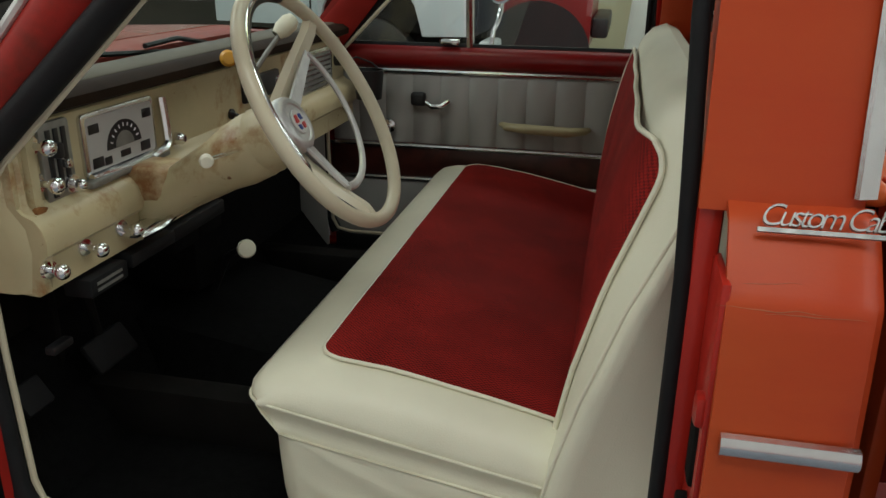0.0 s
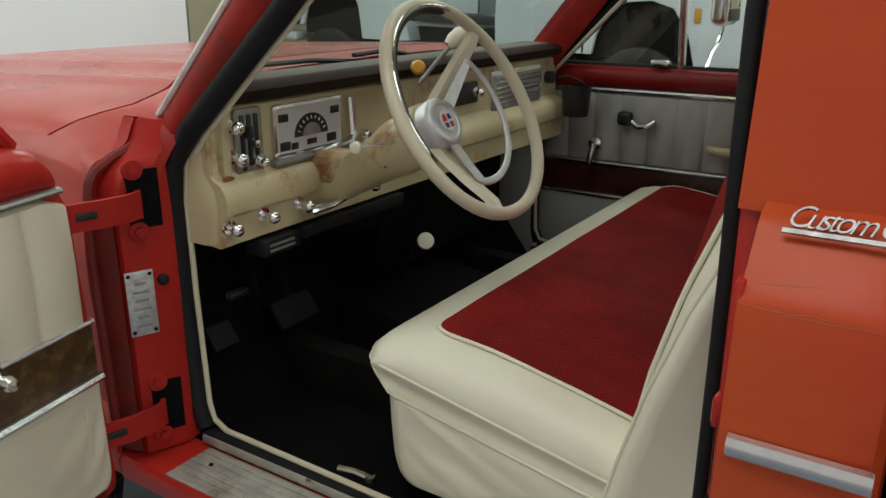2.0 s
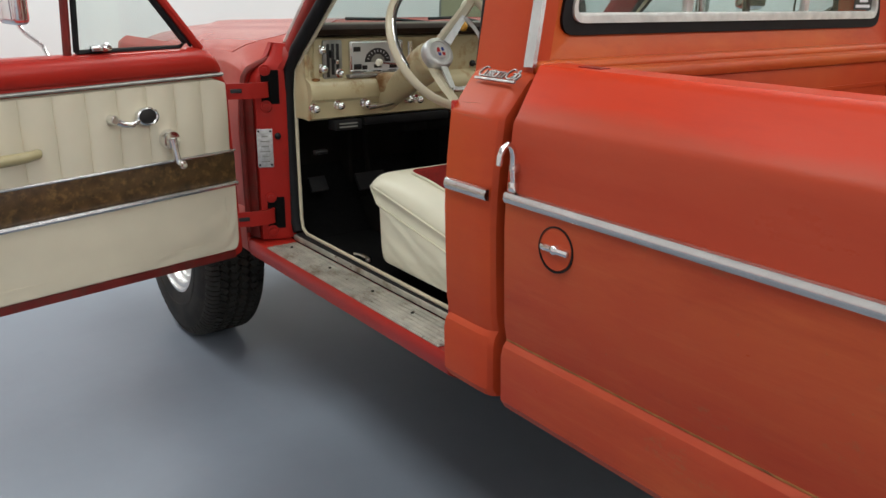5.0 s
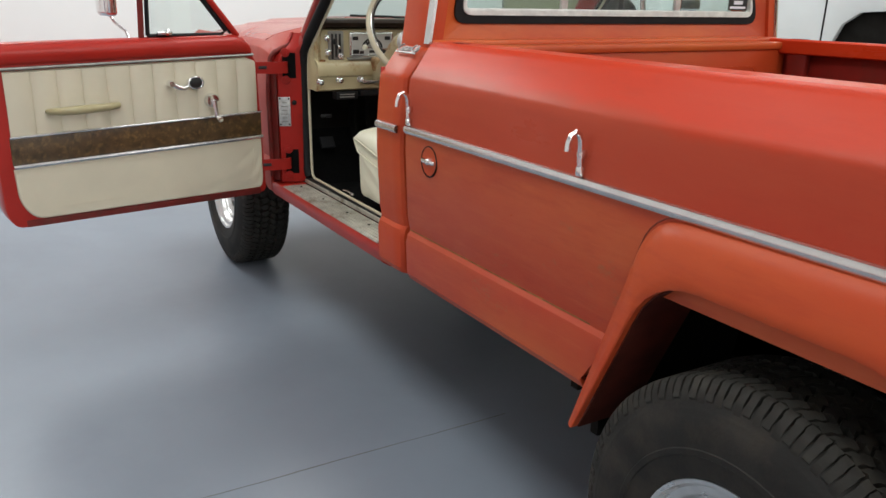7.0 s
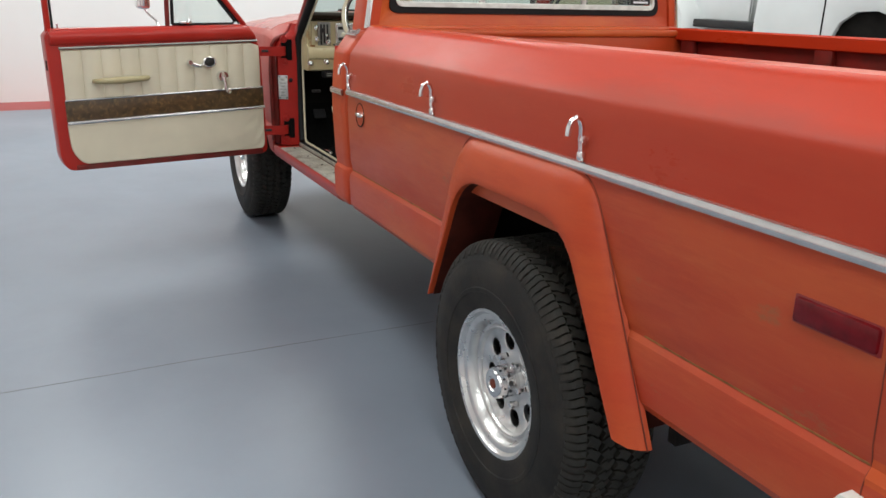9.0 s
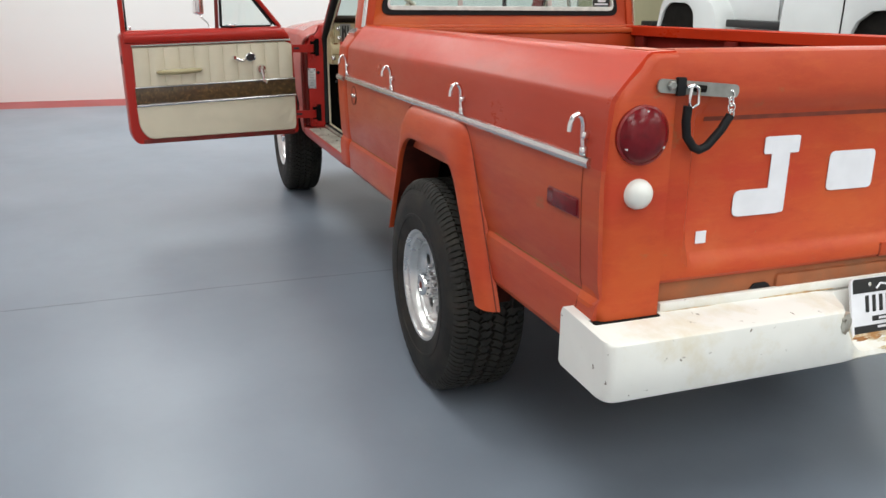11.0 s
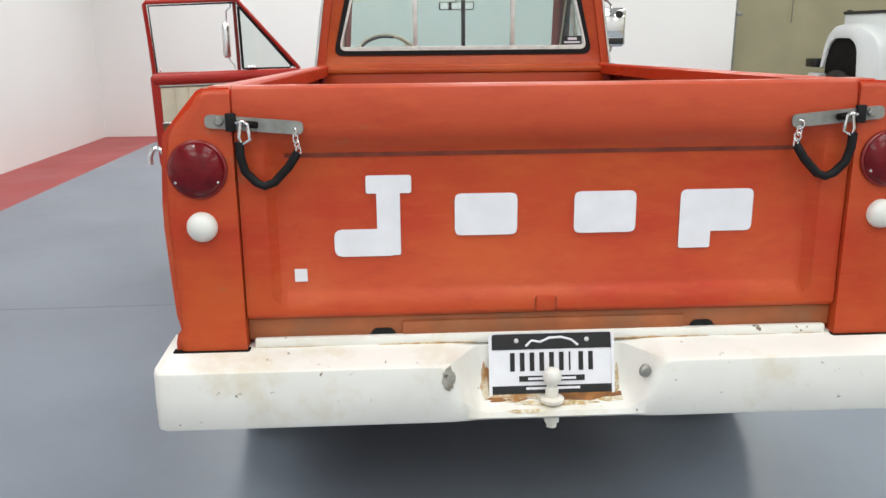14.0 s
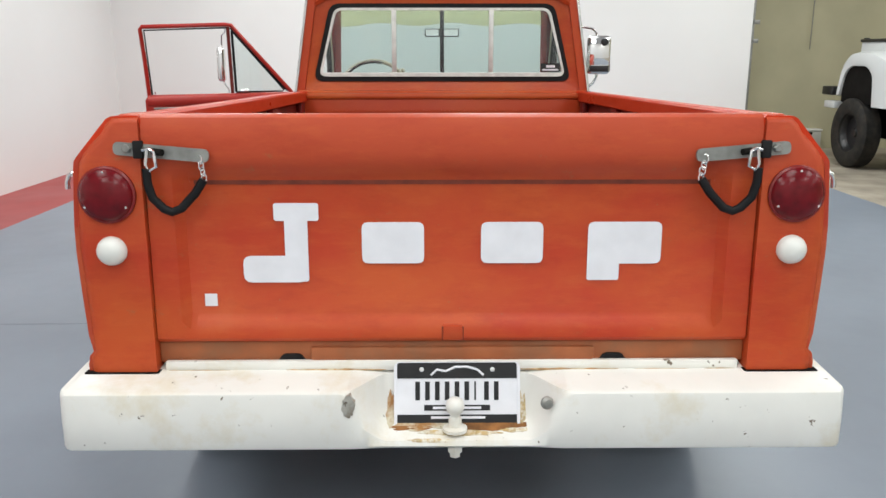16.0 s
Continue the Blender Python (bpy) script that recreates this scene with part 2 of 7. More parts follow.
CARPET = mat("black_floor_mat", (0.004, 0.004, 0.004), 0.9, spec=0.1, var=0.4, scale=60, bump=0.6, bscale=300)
WOODGRAIN = mat("burl_woodgrain", (0.075, 0.042, 0.016), 0.35, var=0.45, scale=26, color2=(0.17, 0.10, 0.035), c2lo=0.5, c2hi=0.66, c2scale=40)
WOODGRAIN_RED = mat("dark_red_woodgrain", (0.05, 0.012, 0.008), 0.35, var=0.4, scale=26)
DASH_PAD = mat("brown_dash_pad", (0.016, 0.008, 0.0035), 0.7, spec=0.15, var=0.25, scale=14, bump=0.2, bscale=260)
DASH_TOP = mat("dusty_dash_top", (0.080, 0.074, 0.052), 0.6, spec=0.25, var=0.2, scale=5, bump=0.2, bscale=260)
WHITE_ENAMEL = mat("chipped_white_enamel", (0.81, 0.80, 0.755), 0.32, var=0.04, scale=6, color2=(0.66, 0.57, 0.38), c2lo=0.52, c2hi=0.80, c2scale=4.5, color3=(0.16, 0.12, 0.08), c3lo=0.66, c3hi=0.675, c3scale=26, bump=0.08, bscale=120)
RUST = mat("rust", (0.26, 0.11, 0.03), 0.8, var=0.4, scale=25, bump=0.6, bscale=150)
RUSTY_WHITE = mat("rust_eaten_white_enamel", (0.62, 0.56, 0.42), 0.6, var=0.15, scale=12, color2=(0.36, 0.17, 0.045), c2lo=0.44, c2hi=0.56, c2scale=13, color3=(0.14, 0.07, 0.03), c3lo=0.60, c3hi=0.66, c3scale=30, bump=0.3, bscale=120)
PAINT_WORN = mat("worn_brownish_orange_paint", (0.36, 0.115, 0.045), 0.55, spec=0.3, var=0.2, scale=8, color2=(0.27, 0.12, 0.06), c2lo=0.45, c2hi=0.7, c2scale=7)
# grimy red trim, also the painted shade of pillar groove and door bottom
GRIMY_SHADE_RED = mat("grimy_shaded_red_paint", (0.17, 0.022, 0.018), 0.5, spec=0.25, var=0.25, scale=9, color2=(0.12, 0.040, 0.030), c2lo=0.48, c2hi=0.68, c2scale=12)
# brown for dirty seams, also painted shade in the gate groove and notch
GRIME_SHADE = mat("brown_grime_shade", (0.17, 0.030, 0.014), 0.8, var=0.3, scale=20)
RUST_STAIN = mat("amber_rust_stain", (0.42, 0.25, 0.09), 0.7, var=0.35, scale=50, color2=(0.66, 0.58, 0.42), c2lo=0.48, c2hi=0.62, c2scale=40)
RUST_PALE = mat("pale_rust_stain", (0.50, 0.36, 0.16), 0.6, var=0.25, scale=40, color2=(0.75, 0.71, 0.60), c2lo=0.45, c2hi=0.6, c2scale=50)
WHITE_LETTER = mat("white_letter_paint", (0.80, 0.80, 0.84), 0.5, var=0.04, scale=18)
WHITE_PAINT = mat("white_car_paint", (0.62, 0.64, 0.64), 0.25, var=0.03, scale=3)
WHITE_PLASTIC = mat("white_plastic", (0.75, 0.75, 0.71), 0.3, var=0.04, scale=9)
SILVER_PLATE = mat("embossed_data_plate", (0.48, 0.48, 0.47), 0.4, 0.6, var=0.3, scale=60)
RED_LENS = mat("red_lens", (0.13, 0.004, 0.008), 0.20, spec=0.28, var=0.25, scale=40)
AMBER = mat("amber_plastic", (0.55, 0.28, 0.04), 0.25)
BLUE_ENAMEL = mat("blue_enamel", (0.02, 0.05, 0.25), 0.3)
RED_ENAMEL = mat("red_enamel", (0.5, 0.02, 0.02), 0.3)
GALV = mat("galvanised_steel", (0.30, 0.30, 0.28), 0.5, 0.7, var=0.2, scale=30)
GALV_PALE = mat("pale_grey_metal", (0.50, 0.50, 0.46), 0.5, 0.2, var=0.1, scale=12)
GAUGE_FACE = mat("gauge_face", (0.55, 0.55, 0.54), 0.4, 0.3)
DARK = mat("dark_underside", (0.010, 0.009, 0.008), 0.9, spec=0.1, var=0.3, scale=10)
FLOOR_PAINT = mat("grey_epoxy_floor", (0.238, 0.272, 0.325), 0.36, var=0.07, scale=0.9, bump=0.04, bscale=60, color2=(0.205, 0.232, 0.278), c2lo=0.45, c2hi=0.8, c2scale=1.2, rvar=0.07, spec=0.4)
RED_FLOOR = mat("red_floor_paint", (0.38, 0.055, 0.054), 0.48, var=0.08, scale=2, rvar=0.06)
CONCRETE = mat("bare_concrete", (0.33, 0.29, 0.23), 0.8, var=0.3, scale=2.5, bump=0.3, bscale=90)
WALL_WHITE = mat("white_wall_paint", (0.80, 0.79, 0.78), 0.6, var=0.02, scale=0.8, bump=0.1, bscale=70)
WALL_BEIGE = mat("beige_block_paint", (0.44, 0.41, 0.275), 0.7, var=0.08, scale=1.5, bump=0.2, bscale=60)
CEIL_WHITE = mat("white_ceiling", (0.70, 0.70, 0.70), 0.8, var=0.03, scale=1.0)
MIRROR = mat("mirror", (0.85, 0.85, 0.85), 0.03, 1.0)


def woven_cloth():
    """Red houndstooth-like weave: fine dark checks on red."""
    m = mat("red_woven_cloth", (0.30, 0.014, 0.014), 0.8, spec=0.1)
    nt = m.node_tree
    b = nt.nodes["Principled BSDF"]
    tc = nt.nodes.new("ShaderNodeTexCoord")
    ck = nt.nodes.new("ShaderNodeTexChecker")
    ck.inputs["Scale"].default_value = 270
    ck.inputs["Color1"].default_value, ck.inputs["Color2"].default_value = (0.32, 0.016, 0.012, 1), (0.10, 0.007, 0.006, 1)
    nz = nt.nodes.new("ShaderNodeTexNoise")
    nz.inputs["Scale"].default_value = 7
    mix = nt.nodes.new("ShaderNodeMix")
    mix.data_type, mix.blend_type = "RGBA", "MULTIPLY"
    mr = nt.nodes.new("ShaderNodeMapRange")
    mr.inputs["From Min"].default_value, mr.inputs["From Max"].default_value, mr.inputs["To Min"].default_value, mr.inputs["To Max"].default_value = 0.3, 0.7, 0.75, 1.15
    nt.links.new(tc.outputs["Object"], ck.inputs["Vector"])
    nt.links.new(tc.outputs["Object"], nz.inputs["Vector"])
    nt.links.new(nz.outputs["Fac"], mr.inputs["Value"])
    mix.inputs["Factor"].default_value = 1
    nt.links.new(ck.outputs["Color"], mix.inputs["A"])
    nt.links.new(mr.outputs["Result"], mix.inputs["B"])
    nt.links.new(mix.outputs["Result"], b.inputs["Base Color"])
    bp = nt.nodes.new("ShaderNodeBump")
    bp.inputs["Strength"].default_value, bp.inputs["Distance"].default_value = 0.4, 0.001
    nt.links.new(ck.outputs["Fac"], bp.inputs["Height"])
    nt.links.new(bp.outputs["Normal"], b.inputs["Normal"])
    return m


def clear_glass(name, tint=(0.93, 0.97, 0.96)):
    m = bpy.data.materials.new(name)
    m.use_nodes = True
    nt = m.node_tree
    nt.nodes.remove(nt.nodes["Principled BSDF"])
    out = nt.nodes["Material Output"]
    tr, gl, mx, lw = nt.nodes.new("ShaderNodeBsdfTransparent"), nt.nodes.new("ShaderNodeBsdfGlossy"), nt.nodes.new("ShaderNodeMixShader"), nt.nodes.new("ShaderNodeLayerWeight")
    pw, ma = nt.nodes.new("ShaderNodeMath"), nt.nodes.new("ShaderNodeMath")
    lw.inputs["Blend"].default_value = 0.5
    pw.operation, pw.inputs[1].default_value = "POWER", 4.0
    ma.operation, ma.inputs[1].default_value, ma.inputs[2].default_value = "MULTIPLY_ADD", 0.7, 0.05
    nt.links.new(lw.outputs["Facing"], pw.inputs[0])
    nt.links.new(pw.outputs["Value"], ma.inputs[0])
    tr.inputs["Color"].default_value = (*tint, 1)
    gl.inputs["Roughness"].default_value = 0.01
    nt.links.new(ma.outputs["Value"], mx.inputs["Fac"])
    nt.links.new(tr.outputs["BSDF"], mx.inputs[1])
    nt.links.new(gl.outputs["BSDF"], mx.inputs[2])
    nt.links.new(mx.outputs["Shader"], out.inputs["Surface"])
    return m


CLOTH = woven_cloth()
GLASS = clear_glass("window_glass")
TINTED = clear_glass("tinted_windscreen_glass", (0.62, 0.72, 0.70))
BAND_TINT = clear_glass("yellow_shade_band", (0.93, 0.88, 0.56))


# ---- mesh helpers ----
def link_mesh(name, bm, material, parent=None, label="", angle=38, m=None):
    bmesh.ops.remove_doubles(bm, verts=bm.verts, dist=1e-5)
    bmesh.ops.recalc_face_normals(bm, faces=bm.faces)
    me = bpy.data.meshes.new(name)
    bm.to_mesh(me)
    bm.free()
    for p in me.polygons:
        p.use_smooth = True
    me.set_sharp_from_angle(angle=radians(angle))
    me.materials.append(material)
    ob = new(name, me)
    if parent is not None:
        ob.parent = parent
    if m is not None:
        ob.matrix_basis = m
    if label:
        ob["label"] = label
    return ob


def part(name, bm, material, parent, label="", angle=38, m=None):
    return link_mesh(name, bm, material, parent, label, angle, m)


def thing(name, label, category, m=None, group="", kind=""):
    ob = new(name)
    ob.empty_display_size = 0.2
    if m is not None:
        ob.matrix_basis = m
    return tagged(ob, label, category, group, kind)


def merge(*bms):
    out = bms[0]
    for b in bms[1:]:
        me = bpy.data.meshes.new("tmp")
        b.to_mesh(me)
        b.free()
        out.from_mesh(me)
        bpy.data.meshes.remove(me)
    return out


def moved(bm, m):
    bmesh.ops.transform(bm, matrix=m, verts=bm.verts)
    return bm


def rbox(x0, x1, y0, y1, z0, z1, bevel=0.004, seg=2):
    bm = bmesh.new()
    bmesh.ops.create_cube(bm, size=1)
    bmesh.ops.transform(bm, matrix=Matrix.Translation(((x0 + x1) / 2, (y0 + y1) / 2, (z0 + z1) / 2)) @ Matrix.Diagonal((abs(x1 - x0), abs(y1 - y0), abs(z1 - z0), 1)), verts=bm.verts)
    if bevel:
        bmesh.ops.bevel(bm, geom=bm.edges[:], offset=min(bevel, 0.45 * min(abs(x1 - x0), abs(y1 - y0), abs(z1 - z0))), segments=seg, profile=0.5, affect="EDGES")
    return bm


def prism(poly, a, b, axis="y", bevel=0.0, seg=2):
    """A polygon pushed from a to b along an axis. poly: (x, z) for y, (y, z) for x, (x, y) for z."""
    place = {"y": lambda p, t: (p[0], t, p[1]), "x": lambda p, t: (t, p[0], p[1]), "z": lambda p, t: (p[0], p[1], t)}[axis]
    bm = bmesh.new()
    lo, hi = [bm.verts.new(place(p, a)) for p in poly], [bm.verts.new(place(p, b)) for p in poly]
    n = len(poly)
    bm.faces.new(lo), bm.faces.new(hi[::-1])
    for i in range(n):
        bm.faces.new((lo[i], lo[(i + 1) % n], hi[(i + 1) % n], hi[i]))
    bmesh.ops.recalc_face_normals(bm, faces=bm.faces)
    if bevel:
        bmesh.ops.bevel(bm, geom=bm.edges[:], offset=bevel, segments=seg, profile=0.5, affect="EDGES")
    return bm


def loft(rings, closed=True, caps=True):
    bm = bmesh.new()
    rows = [[bm.verts.new(p) for p in r] for r in rings]
    n = len(rows[0])
    for a, b in zip(rows, rows[1:]):
        for i in range(n if closed else n - 1):
            j = (i + 1) % n
            bm.faces.new((a[i], a[j], b[j], b[i]))
    if closed and caps:
        bm.faces.new(rows[0]), bm.faces.new(rows[-1][::-1])
    return bm


def ribbon(path, half, thick):
    """A flat upright strap along a path that runs level."""
    rings = []
    pts = [Vector(p) for p in path]
    for i, p in enumerate(pts):
        t = (pts[min(i + 1, len(pts) - 1)] - pts[max(i - 1, 0)]).normalized()
        n = Vector((t.y, -t.x, 0)).normalized() * thick
        z = Vector((0, 0, half))
        rings.append([p + n * 0.5 - z, p + n * 0.5 + z, p - n * 0.5 + z, p - n * 0.5 - z])
    return loft(rings)


def thicken(bm, d):
    """Gives an open sheet a thickness d against its normals."""
    bmesh.ops.remove_doubles(bm, verts=bm.verts, dist=1e-5)
    bmesh.ops.recalc_face_normals(bm, faces=bm.faces)
    bmesh.ops.solidify(bm, geom=bm.faces[:], thickness=d)
    return bm


def lathe(profile, seg=32, m=None):
    """Profile rows of (radius, height) turned about z."""
    bm = bmesh.new()
    rows = []
    for r, h in profile:
        if r < 1e-6:
            rows.append([bm.verts.new((0, 0, h))] * seg)
        else:
            rows.append([bm.verts.new((r * math.cos(2 * math.pi * k / seg), r * math.sin(2 * math.pi * k / seg), h)) for k in range(seg)])
    for a, b in zip(rows, rows[1:]):
        for k in range(seg):
            j = (k + 1) % seg
            vs = list(dict.fromkeys((a[k], a[j], b[j], b[k])))
            if len(vs) > 2:
                bm.faces.new(vs)
    bmesh.ops.recalc_face_normals(bm, faces=bm.faces)
    return moved(bm, m) if m is not None else bm


def sweep(path, r, seg=10, closed=False, squash=1.0):
    """A tube of radius r (a number, or one for each point) along a path."""
    pts = [Vector(p) for p in path]
    n = len(pts)
    radii = r if isinstance(r, (list, tuple)) else [r] * n
    rings, up = [], None
    for i, p in enumerate(pts):
        a, b = (pts[(i - 1) % n], pts[(i + 1) % n]) if closed else (pts[max(i - 1, 0)], pts[min(i + 1, n - 1)])
        t = (b - a).normalized()
        if up is None:
            up = Vector((0, 0, 1)) if abs(t.z) < 0.9 else Vector((1, 0, 0))
        up = (up - t * up.dot(t)).normalized()
        side = t.cross(up)
        rings.append([p + radii[i] * (math.cos(2 * math.pi * k / seg) * side + squash * math.sin(2 * math.pi * k / seg) * up) for k in range(seg)])
    if closed:
        rings.append(rings[0])
    return loft(rings, True, not closed)


def rounded(pts, r, n=4):
    """A polygon with its corners rounded. r: one radius, or one a corner."""
    out, k = [], len(pts)
    rs = r if isinstance(r, (list, tuple)) else [r] * k
    for i in range(k):
        p, a, b = Vector(pts[i]), Vector(pts[i - 1]), Vector(pts[(i + 1) % k])
        u, v = (a - p).normalized(), (b - p).normalized()
        d = min(rs[i], 0.45 * (a - p).length, 0.45 * (b - p).length)
        for s in range(n + 1):
            f = s / n
            out.append(tuple((1 - f) ** 2 * (p + u * d) + 2 * f * (1 - f) * p + f * f * (p + v * d)))
    return out


def ring_plate(outer, inner, place, depth):
    """A plate between two outlines with the same number of points, place(p, d) putting a point at depth d."""
    bm = bmesh.new()
    n = len(outer)
    a, b = [bm.verts.new(place(p, 0)) for p in outer], [bm.verts.new(place(p, 0)) for p in inner]
    c, d = [bm.verts.new(place(p, depth)) for p in outer], [bm.verts.new(place(p, depth)) for p in inner]
    for i in range(n):
        j = (i + 1) % n
        for q in ((a[i], a[j], b[j], b[i]), (c[j], c[i], d[i], d[j]), (a[j], a[i], c[i], c[j]), (b[i], b[j], d[j], d[i])):
            bm.faces.new(q)
    return bm


def axis_to(p, direction):
    """A pose at p whose z points along direction."""
    return Matrix.Translation(p) @ Vector(direction).to_track_quat("Z", "Y").to_matrix().to_4x4()


def section_panel(xs, prof, zbot=None, depth=0.012, side=-1):
    """A body side: the section prof of (|y|, z), bottom to top, carried along xs, its lower edge lifted to zbot(x)."""
    rings = []
    for x in xs:
        zb = zbot(x) if zbot else -9
        ring = []
        for k, (y, z) in enumerate(prof):
            if z < zb:
                for (ya, za), (yb, zc) in zip(prof, prof[1:]):
                    if za <= zb <= zc and zc > za:
                        y = ya + (yb - ya) * (zb - za) / (zc - za)
                        break
                z = zb
            ring.append((x, side * y, z))
        rings.append(ring)
    bm = loft(rings, closed=False)
    bmesh.ops.dissolve_degenerate(bm, dist=1e-5, edges=bm.edges[:])
    return thicken(bm, depth)


# ---- the room ----
XF, XR, YL, YR = -10.2, 6.0, -4.74, 10.0
FZ = -0.02
YEDGE, XBACK, YFLOOR = 4.64, -11.06, 4.49


def slab(name, bm, material, label, category):
    ob = link_mesh(name, bm, material)
    return tagged(ob, label, category, kind="structure")


slab("floor", rbox(XF + 0.68, XR, YL + 0.91, YFLOOR, -0.1, FZ, 0), FLOOR_PAINT, "glossy blue-grey epoxy painted garage floor", "floor")
slab("floor_border_front", rbox(XF, XF + 0.68, YL, YEDGE, -0.1, FZ, 0), RED_FLOOR, "red painted floor band along the front wall", "floor")
slab("floor_border_left", rbox(XF + 0.68, XR, YL, YL + 0.91, -0.1, FZ, 0), RED_FLOOR, "red painted floor band along the long wall", "floor")
slab("floor_concrete", merge(rbox(XF + 0.68, XR, YFLOOR, YR, -0.1, FZ - 0.004, 0), rbox(XBACK, XF + 0.68, YEDGE, YR, -0.1, FZ - 0.004, 0)), CONCRETE, "bare stained concrete floor", "floor")
slab("wall_front", rbox(XF - 0.2, XF, YL - 0.2, YEDGE, -0.1, CEIL, 0), WALL_WHITE, "smooth white painted wall", "wall")
slab("wall_left", rbox(XF - 0.2, XR + 0.2, YL - 0.2, YL, -0.1, CEIL, 0), WALL_WHITE, "smooth white painted long wall", "wall")
slab("wall_front_beige", rbox(XBACK - 0.2, XBACK, YEDGE - 0.2, YR + 0.2, -0.1, CEIL, 0), WALL_BEIGE, "beige painted block wall", "wall")
slab("wall_jamb", rbox(XBACK, XF - 0.2, YEDGE - 0.2, YEDGE - 0.002, -0.1, CEIL, 0), WALL_BEIGE, "beige painted wall return", "wall")
slab("wall_right", rbox(XBACK, XR + 0.2, YR, YR + 0.2, -0.1, CEIL, 0), WALL_BEIGE, "beige painted side wall", "wall")
slab("wall_rear", rbox(XR, XR + 0.2, YL, YR, -0.1, CEIL, 0), WALL_WHITE, "white painted rear wall", "wall")
slab("ceiling", rbox(XBACK - 0.2, XR + 0.2, YL - 0.2, YR + 0.2, CEIL, CEIL + 0.15, 0), CEIL_WHITE, "plain white garage ceiling", "ceiling")
# fine joint across the floor
def wander(y):
    return -2.392 - 0.012 * min(1.0, max(0.0, (y + 1.9) / 0.3)) + 0.010 * noise.noise((y * 2.3, 0.4, 0.0)) + 0.003 * noise.noise((y * 17.0, 2.0, 0.0))
crack = loft([[(wander(y) - w, y, FZ + 0.0004), (wander(y) + w, y, FZ + 0.0004), (wander(y) + w, y, FZ + 0.0008), (wander(y) - w, y, FZ + 0.0008)] for y in [-3.6 + 3.05 * i / 90 for i in range(91)] for w in [0.0012 + 0.0012 * (0.5 + noise.noise((y * 5.0, 7.0, 0.0)))]])
slab("floor_joint", crack, CRACK, "thin crack across the painted floor", "floor")


def strip_light(lx, ly):
    t = thing("ceiling_light", "white fluorescent strip light fixed under the ceiling", "ceiling light", pose(lx, ly, CEIL), "ceiling strip lights")
    part("housing", rbox(-1.25, 1.25, -0.7, 0.7, -0.10, 0, 0.01), WHITE_PLASTIC, t)
    return t


for lx, ly, watts in LAMPS:
    strip_light(lx, ly)


def wall_bracket(z):
    t = thing("door_track_bracket", "small grey steel bracket fixed to the wall edge", "bracket", pose(XF, YEDGE, z), "wall brackets")
    part("plate", rbox(-0.06, 0.0, 0.0, 0.02, -0.05, 0.05, 0.004), GALV, t)
    part("arm", rbox(-0.05, 0.03, 0.02, 0.10, -0.03, 0.03, 0.006), GALV, t)
    return t


wall_bracket(1.66), wall_bracket(1.93)
rail = thing("door_track", "galvanised vertical track on the wall edge", "rail", pose(XF, YEDGE, 0))
part("channel", rbox(-0.05, 0.0, 0.002, 0.035, 0, 3.2, 0.004), GALV, rail)
cord = thing("pull_cord", "thin pale cord hanging in front of the beige wall", "cord", pose(-11.0, 5.89, 0))
part("line", sweep([(0, 0, CEIL), (0.005, 0, 3), (0, 0, 1.55)], 0.009, 6), GALV, cord)


# ---- the truck: all parts in its own frame, which leans up towards the tail ----
truck = thing("pickup_truck", "old faded orange-red pickup truck with its driver door open", "pickup truck", pose(0.024, 0, 0, 0, -1.232, 0))
SIDE = [(0.872, 0.576), (0.898, 0.580), (0.912, 0.602), (0.916, 0.708), (0.911, 0.731), (0.901, 0.743), (0.902, 0.751), (0.909, 0.785), (0.915, 0.90), (0.919, 1.0), (0.918, 1.06), (0.913, 1.13), (0.908, 1.190), (0.9055, 1.2145), (0.902, 1.223), (0.8955, 1.2315), (0.829, 1.3085), (0.819, 1.3195), (0.808, 1.325)]
BED_TOP = [(0.745, 1.327), (0.738, 1.320), (0.738, 1.275), (0.745, 1.270)]
XG, XAX = -2.50, -1.095


def arch(x):
    """Lower edge of the bed side: lifted over the rear wheel."""
    d = abs(x - (XAX - 0.03))
    if d > 0.50:
        return -9
    return 0.89 - max(0.0, d - 0.30) * 1.4


def spread(a, b, n):
    return [a + (b - a) * i / n for i in range(n + 1)]


bed_xs = spread(XG, -1.66, 12) + [-1.63, -1.625, -1.62] + spread(-1.60, -0.65, 30) + [-0.625, -0.62, -0.60] + spread(-0.55, 0.03, 8)
for s in (-1, 1):
    part("bed_side", section_panel(bed_xs, SIDE[:11], arch, side=s), PAINT_SIDE, truck, "faded orange-red bed side panel", angle=24)
    bm = section_panel([XG, XG + 0.05] + spread(-2.3, 0.03, 11), SIDE[10:] + BED_TOP, side=s)
    for v in bm.verts:
        if v.co.x < XG + 0.02:
            v.co.x -= 0.030 * min(1.0, max(0.0, (0.897 - abs(v.co.y)) / 0.09))
    part("bed_shoulder", bm, PAINT_SHOULDER, truck, "faded red sloping bed shoulder", angle=24)
for s in (-1, 1):
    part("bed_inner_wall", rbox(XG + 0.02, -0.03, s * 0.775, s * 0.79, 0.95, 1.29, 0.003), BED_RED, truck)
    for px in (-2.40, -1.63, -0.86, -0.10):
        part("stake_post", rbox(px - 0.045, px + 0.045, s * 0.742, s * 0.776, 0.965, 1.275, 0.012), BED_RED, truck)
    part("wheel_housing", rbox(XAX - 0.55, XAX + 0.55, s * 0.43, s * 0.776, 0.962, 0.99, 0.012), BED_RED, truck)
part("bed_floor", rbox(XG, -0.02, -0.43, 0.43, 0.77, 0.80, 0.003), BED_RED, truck)
